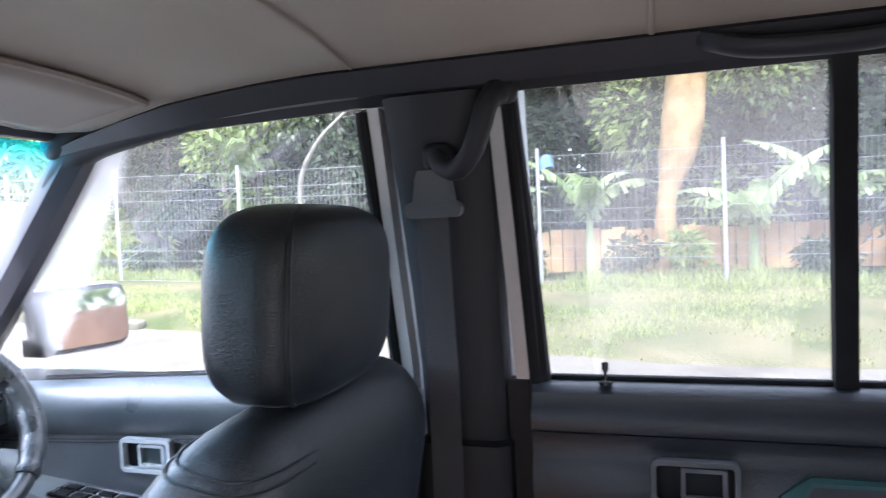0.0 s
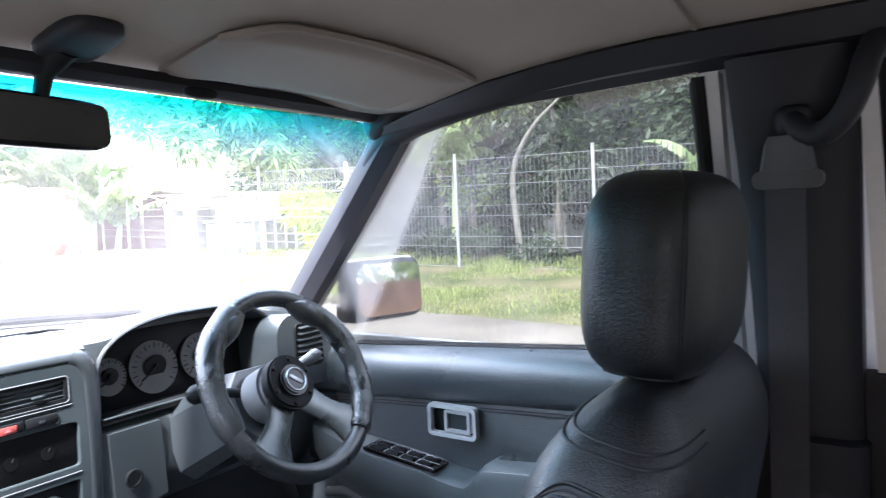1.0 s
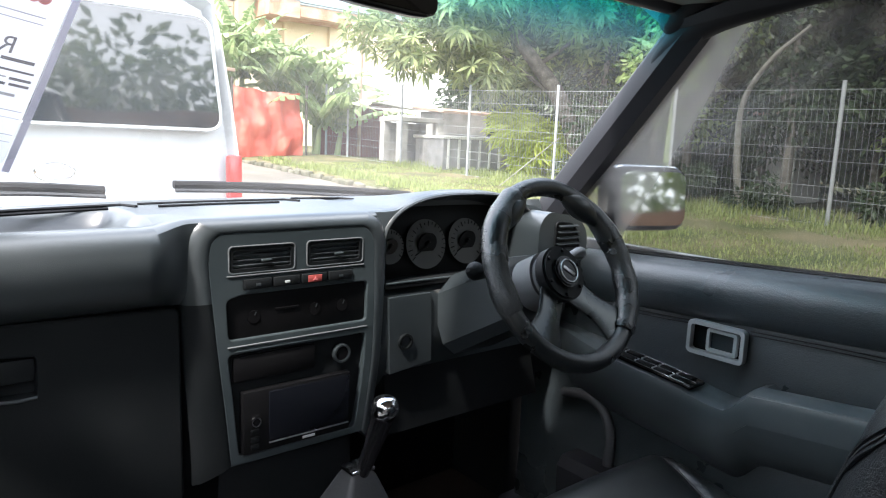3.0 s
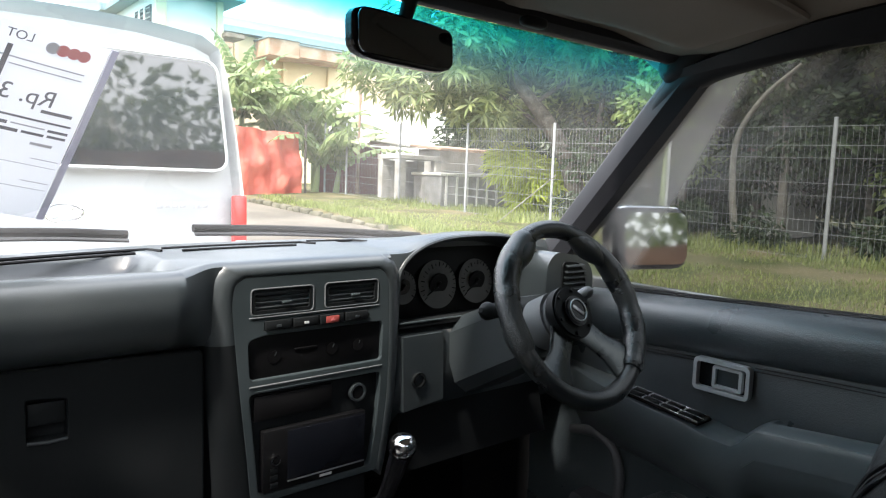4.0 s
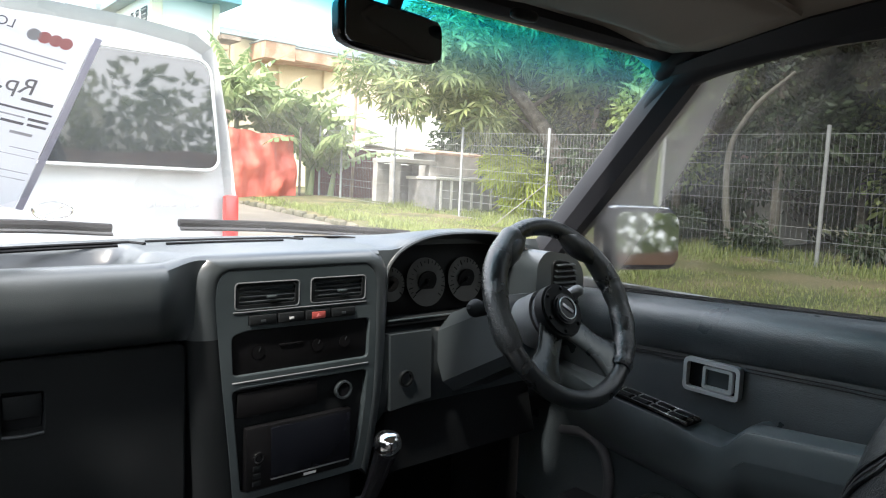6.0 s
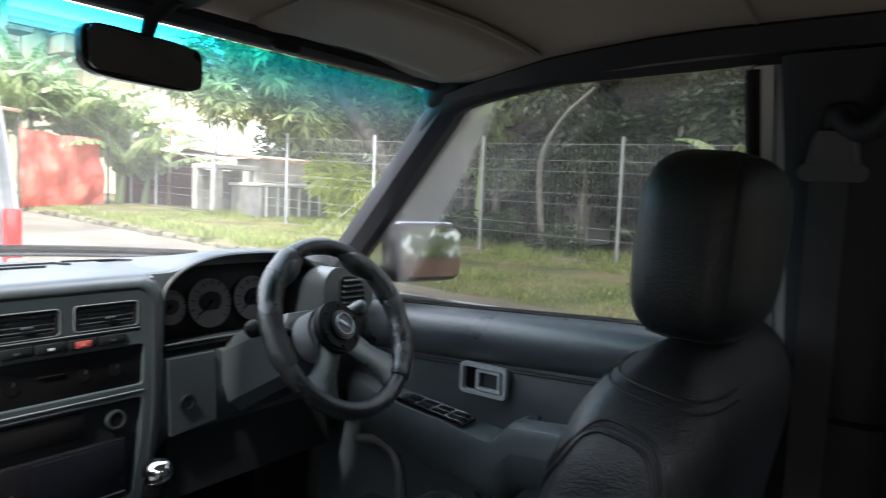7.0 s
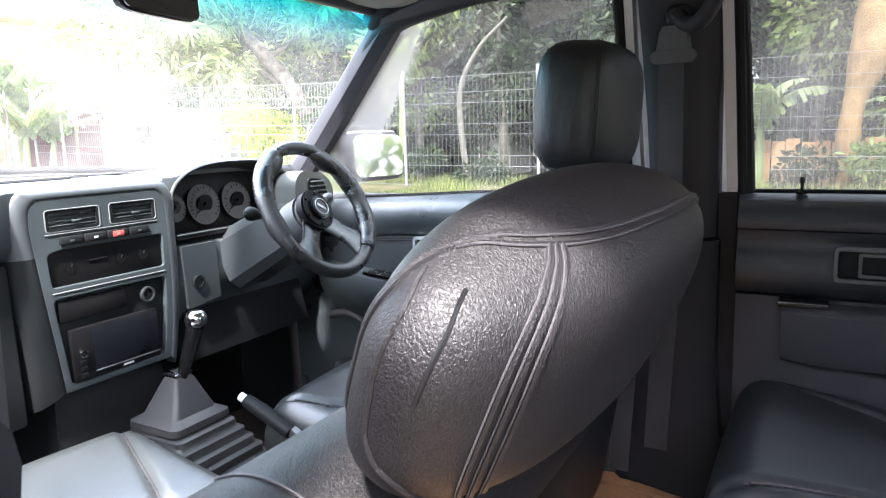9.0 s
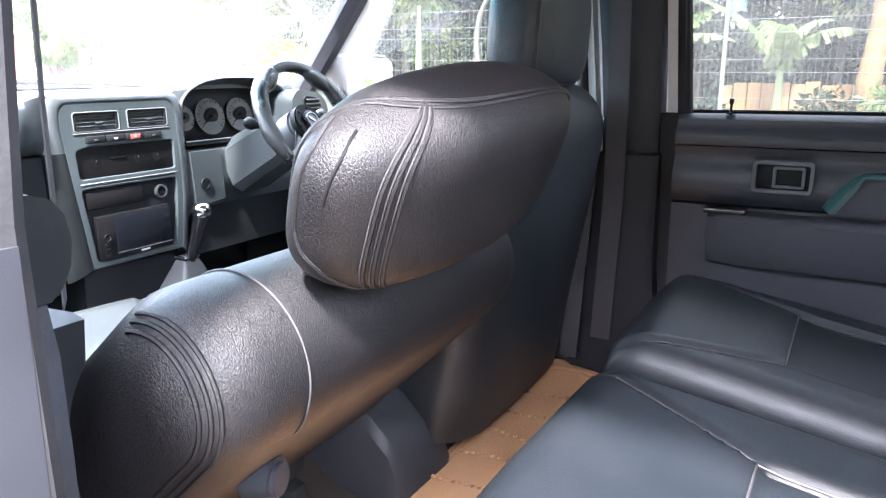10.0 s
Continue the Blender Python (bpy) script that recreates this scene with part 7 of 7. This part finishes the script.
part("body", loft([van_ring(VY + 0.075, 0.955, 0.02), van_ring(VY + 0.03, 0.982, 0.01), van_ring(VY + 0.0, 0.99), van_ring(VY + 0.05, 1.0), van_ring(VY + 0.3, 1.0), van_ring(VY + 3.6, 1.0)]), "van_white", van, "silver-white van body")


def van_pane(pts, y, th, bev):
    return prism(pts, "y", y, y + th, bev)


def rquad(bl, br, tr, tl, r=0.07, n=5):
    P = [Vector((*p, 0)) for p in (bl, br, tr, tl)]
    out = []
    for i in range(4):
        a, b, c = P[i - 1], P[i], P[(i + 1) % 4]
        d1, d2 = (a - b).normalized(), (c - b).normalized()
        p1, p2 = b + d1 * r, b + d2 * r
        for k in range(n + 1):
            t = k / n
            q = p1.lerp(b, t).lerp(b.lerp(p2, t), t)
            out.append((q.x, q.y))
    return out


part("rear_window", van_pane(rquad((VX - 0.715, 1.285), (VX + 0.735, 1.285), (VX + 0.675, 1.815), (VX - 0.655, 1.815)), VY - 0.006, 0.03, 0.004), "van_glass", van, "dark tinted rear window")
part("window_seal", tube([(x, VY - 0.004, z) for x, z in rquad((VX - 0.725, 1.275), (VX + 0.745, 1.275), (VX + 0.685, 1.825), (VX - 0.665, 1.825), 0.08, 8)], 0.008, 8, True), "van_white", van, "raised rim round the rear window")
for s in (1, -1):
    tl = part("tail_lamp", box((VX + s * 0.808, VY + 0.012, 0.98), (0.072, 0.05, 0.34), 0.012), "tail_red", van, "red tail lamp")
    part("reverse_lens", box((VX + s * 0.808, VY + 0.008, 0.88), (0.06, 0.05, 0.07), 0.008), "van_grey", tl)
bd = [(VX + 0.075 * math.cos(a), VY - 0.012, 1.065 + 0.042 * math.sin(a)) for a in [2 * math.pi * i / 32 for i in range(32)]]
part("badge_ring", tube(bd, 0.007, 8, True), "chrome", van, "plain oval chrome badge")
part("badge_bar", box((VX, VY - 0.012, 1.065), (0.09, 0.008, 0.012), 0.002, r=rot(0, -28, 0)), "chrome", van)
for i in range(7):
    if i == 4:
        continue
    part("script_bar", box((VX + 0.41 + i * 0.036, VY - 0.003, 1.10), (0.026, 0.004, 0.036 if i in (0, 5) else 0.028), 0.001), "van_grey", van)
part("bumper", box((VX, VY - 0.02, 0.52), (1.62, 0.14, 0.24), 0.04, 3), "van_white", van)
part("tailgate_handle", box((VX, VY - 0.012, 0.84), (0.42, 0.03, 0.06), 0.01), "van_white", van)
for sx in (1, -1):
    for wy in (VY + 0.65, VY + 3.0):
        w = part("wheel", disc((VX + sx * 0.72, wy, 0.29), 0.29, 0.18, (1, 0, 0), 36, 0.03), "tyre", van)
        part("rim", disc((VX + sx * 0.812, wy, 0.29), 0.17, 0.02, (1, 0, 0), 24, 0.005), "alu", w)

van.location.z, van.scale.x = 0.065, 1.035

# ---- buildings ahead ----
ware = thing("warehouse", (16, 44, 0.4), "cream rendered factory building with a shallow metal roof", "building")
part("wall", box((24, 46, 4.8), (30, 10, 9.6), 0.05, 1), "wall_cream", ware)
part("lower_wall", box((31, 40.7, 3.2), (15.4, 0.6, 5.8), 0.04, 1), "wall_white", ware, "off-white lower wall")
part("roof", prism(((40.3, 9.5), (51.4, 9.5), (51.4, 9.8), (46, 11.6), (40.3, 9.85)), "x", 8.9, 40, 0.02), "galv", ware)
for lx, lwid, lz, lh in ((18.7, 2.0, 8.75, 1.0), (21.7, 4.0, 8.7, 0.7), (14.6, 1.8, 8.6, 0.6)):
    part("ledge", box((lx, 40.0, lz), (lwid, 2.2, lh), 0.03, 1), "ledge", ware, "rust-stained concrete ledge")
    part("ledge_top", box((lx, 40.0, lz + lh / 2 + 0.04), (lwid + 0.1, 2.3, 0.08), 0.01, 1), "concrete", ware)
for k in range(5):
    part("wall_rib", box((16.5 + k * 3.2, 40.9, 4.8), (0.25, 0.3, 9.4), 0.02, 1), "wall_cream", ware)
tower = thing("stair_tower", (11, 34, 0.4), "pale rendered stair tower with louvred windows and slab roof", "building")
part("wall", box((11.2, 46, 4.8), (2.9, 24, 9.4), 0.04, 1), "wall_white", tower)
part("pilaster", box((9.95, 33.95, 4.8), (0.5, 0.3, 9.4), 0.02, 1), "wall_cream", tower, "cream corner pilaster")
part("pilaster", box((12.75, 33.95, 4.8), (0.3, 0.3, 9.4), 0.02, 1), "wall_cream", tower, "cream corner pilaster")
part("cap", box((11.4, 45.6, 9.62), (4.6, 25.2, 0.3), 0.03, 1), "galv", tower)
part("canopy", box((13.3, 34.0, 7.9), (1.0, 1.4, 0.2), 0.02, 1), "rust_roof", tower)
for i in range(4):
    wy = 35.8 + i * 3.9
    win = part("window", box((9.74, wy, 7.95), (0.10, 2.5, 2.0), 0.01, 1), "shade_dark", tower, "dark window with louvres")
    for q in (-0.42, 0.42):
        part("mullion", box((9.66, wy + q, 7.95), (0.08, 0.10, 2.0), 0.01, 1), "wall_white", win)
    for k in range(9):
        part("louvre", box((9.68, wy, 7.05 + k * 0.22), (0.05, 2.4, 0.05), 0.004, 1, rot(0, 30, 0)), "concrete", win)
lowb = thing("office_building", (-6, 64, 0.4), "long pale building with a corrugated metal roof", "building")
part("wall", box((-8, 68, 6.6), (34, 10, 13.6), 0.04, 1), "wall_white", lowb)
rf = bmesh.new()
for k in range(60):
    box((-25 + k * 0.58, 66.5, 15.0), (0.30, 8.6, 0.14), 0.02, 1, rot(22, 0, 0), rf)
box((-8, 66.5, 14.95), (35, 8.6, 0.14), 0.02, 1, rot(22, 0, 0), rf)
part("roof", rf, "galv", lowb, "ribbed metal roof")
shed = thing("shed", (5.2, 19.4, 0.3), "small shed with a weathered tiled roof and blue sheet", "shed")
part("wall", box((5.4, 20.4, 1.7), (2.6, 2.0, 2.8), 0.02, 1), "wall_white", shed)
part("blue_panel", box((6.2, 19.36, 1.75), (0.9, 0.04, 2.4), 0.01, 1), "blue_sheet", shed, "hanging blue sheet")
part("roof", box((5.5, 20.2, 3.25), (3.4, 3.0, 0.10), 0.02, 1, rot(6, 3, 0)), "rust_roof", shed)
# red sheet across the gateway


def tarp_f(u, v):
    x = 7.2 + 2.45 * u
    sag = 0.05 * math.sin(math.pi * u) + 0.018 * math.sin(u * 17)
    z = gz(0, 19) + 0.06 + v * (2.02 - sag * v) - 0.04 * u * v + 0.05 * (1 - v) * math.sin(u * 11)
    fold = 0.06 * math.sin(u * 23 + v * 4) + 0.05 * math.sin(u * 9 - v * 9) + 0.08 * noise.noise((u * 7, v * 5, 1.0)) + 0.03 * noise.noise((u * 19, v * 13, 4.0))
    return (x + 0.03 * math.sin(v * 5), 18.9 + 0.7 * u + fold, z)


tarp = solo("red_tarpaulin", sheet(tarp_f, 60, 30, 0.004), "tarp", "creased red-orange tarpaulin hung across a gateway", "tarpaulin", base=(8.4, 19.2, 0.35))
for tx, ty in ((7.15, 18.88), (9.82, 19.62)):
    solo("gate_post", tube([(tx, ty, gz(0, 19)), (tx, ty, gz(0, 19) + 2.3)], 0.04, 10), "bark", "thin wooden post holding the tarpaulin", "post", base=(tx, ty, gz(0, 19)), group="tarpaulin posts")
# concrete water tanks and stands behind the fence
st = thing("concrete_stand", (11.9, 17.5, 0.3), "grey concrete stand with open sides", "concrete stand")
part("slab", box((12.6, 17.9, 1.95), (1.7, 1.2, 0.14), 0.02, 1), "concrete", st)
for dx, dy in ((-0.7, -0.45), (0.7, -0.45), (-0.7, 0.45), (0.7, 0.45)):
    part("pillar", box((12.6 + dx, 17.9 + dy, 1.15), (0.28, 0.24, 1.5), 0.02, 1), "concrete", st)
part("back", box((12.6, 18.3, 1.15), (1.2, 0.10, 1.4), 0.01, 1), "concrete", st)
tk = thing("concrete_tank", (14.2, 17.4, 0.3), "low pale concrete tank with ribbed sides", "concrete tank")
part("tank", box((14.25, 17.2, 0.95), (3.0, 1.4, 0.95), 0.03, 1), "concrete", tk)
part("rim", box((14.25, 17.2, 1.46), (3.12, 1.52, 0.10), 0.02, 1), "wall_white", tk)
for k in range(7):
    part("rib", box((12.95 + k * 0.43, 16.48, 0.95), (0.07, 0.06, 0.9), 0.01, 1), "wall_white", tk)
part("hut", box((14.9, 18.6, 1.45), (2.0, 1.2, 1.7), 0.02, 1), "concrete", tk)
part("hut_roof", box((14.9, 18.5, 2.35), (2.5, 1.7, 0.10), 0.02, 1, rot(5, 0, 0)), "rust_roof", tk)
tk2 = thing("concrete_tank", (16.6, 16.9, 0.3), "small pale concrete tank with ribbed sides", "concrete tank")
part("tank", box((16.6, 16.9, 0.82), (1.8, 1.2, 0.85), 0.03, 1), "concrete", tk2)
part("rim", box((16.6, 16.9, 1.27), (1.92, 1.32, 0.09), 0.02, 1), "wall_white", tk2)
for k in range(5):
    part("rib", box((15.85 + k * 0.38, 16.27, 0.82), (0.07, 0.06, 0.8), 0.01, 1), "wall_white", tk2)
gate = thing("gate_shelter", (12.4, 21.5, 0.4), "dark red sheet gate under a pale roof", "shelter")
part("gate", box((13.2, 22.6, 1.45), (3.0, 0.08, 2.0), 0.01, 1), "dark_red", gate)
part("roof", box((13.4, 22.6, 2.75), (4.4, 2.2, 0.10), 0.02, 1, rot(4, 5, 0)), "wall_white", gate)
part("beam", box((13.2, 22.5, 2.55), (3.6, 0.1, 0.12), 0.01, 1), "rust_roof", gate)
pole = solo("utility_pole", tube([(12.6, 21.0, 0.35), (12.7, 21.0, 5.4)], [0.06, 0.045], 10), "rust_roof", "thin rusty upright steel pole", "pole", base=(12.6, 21.0, 0.35))
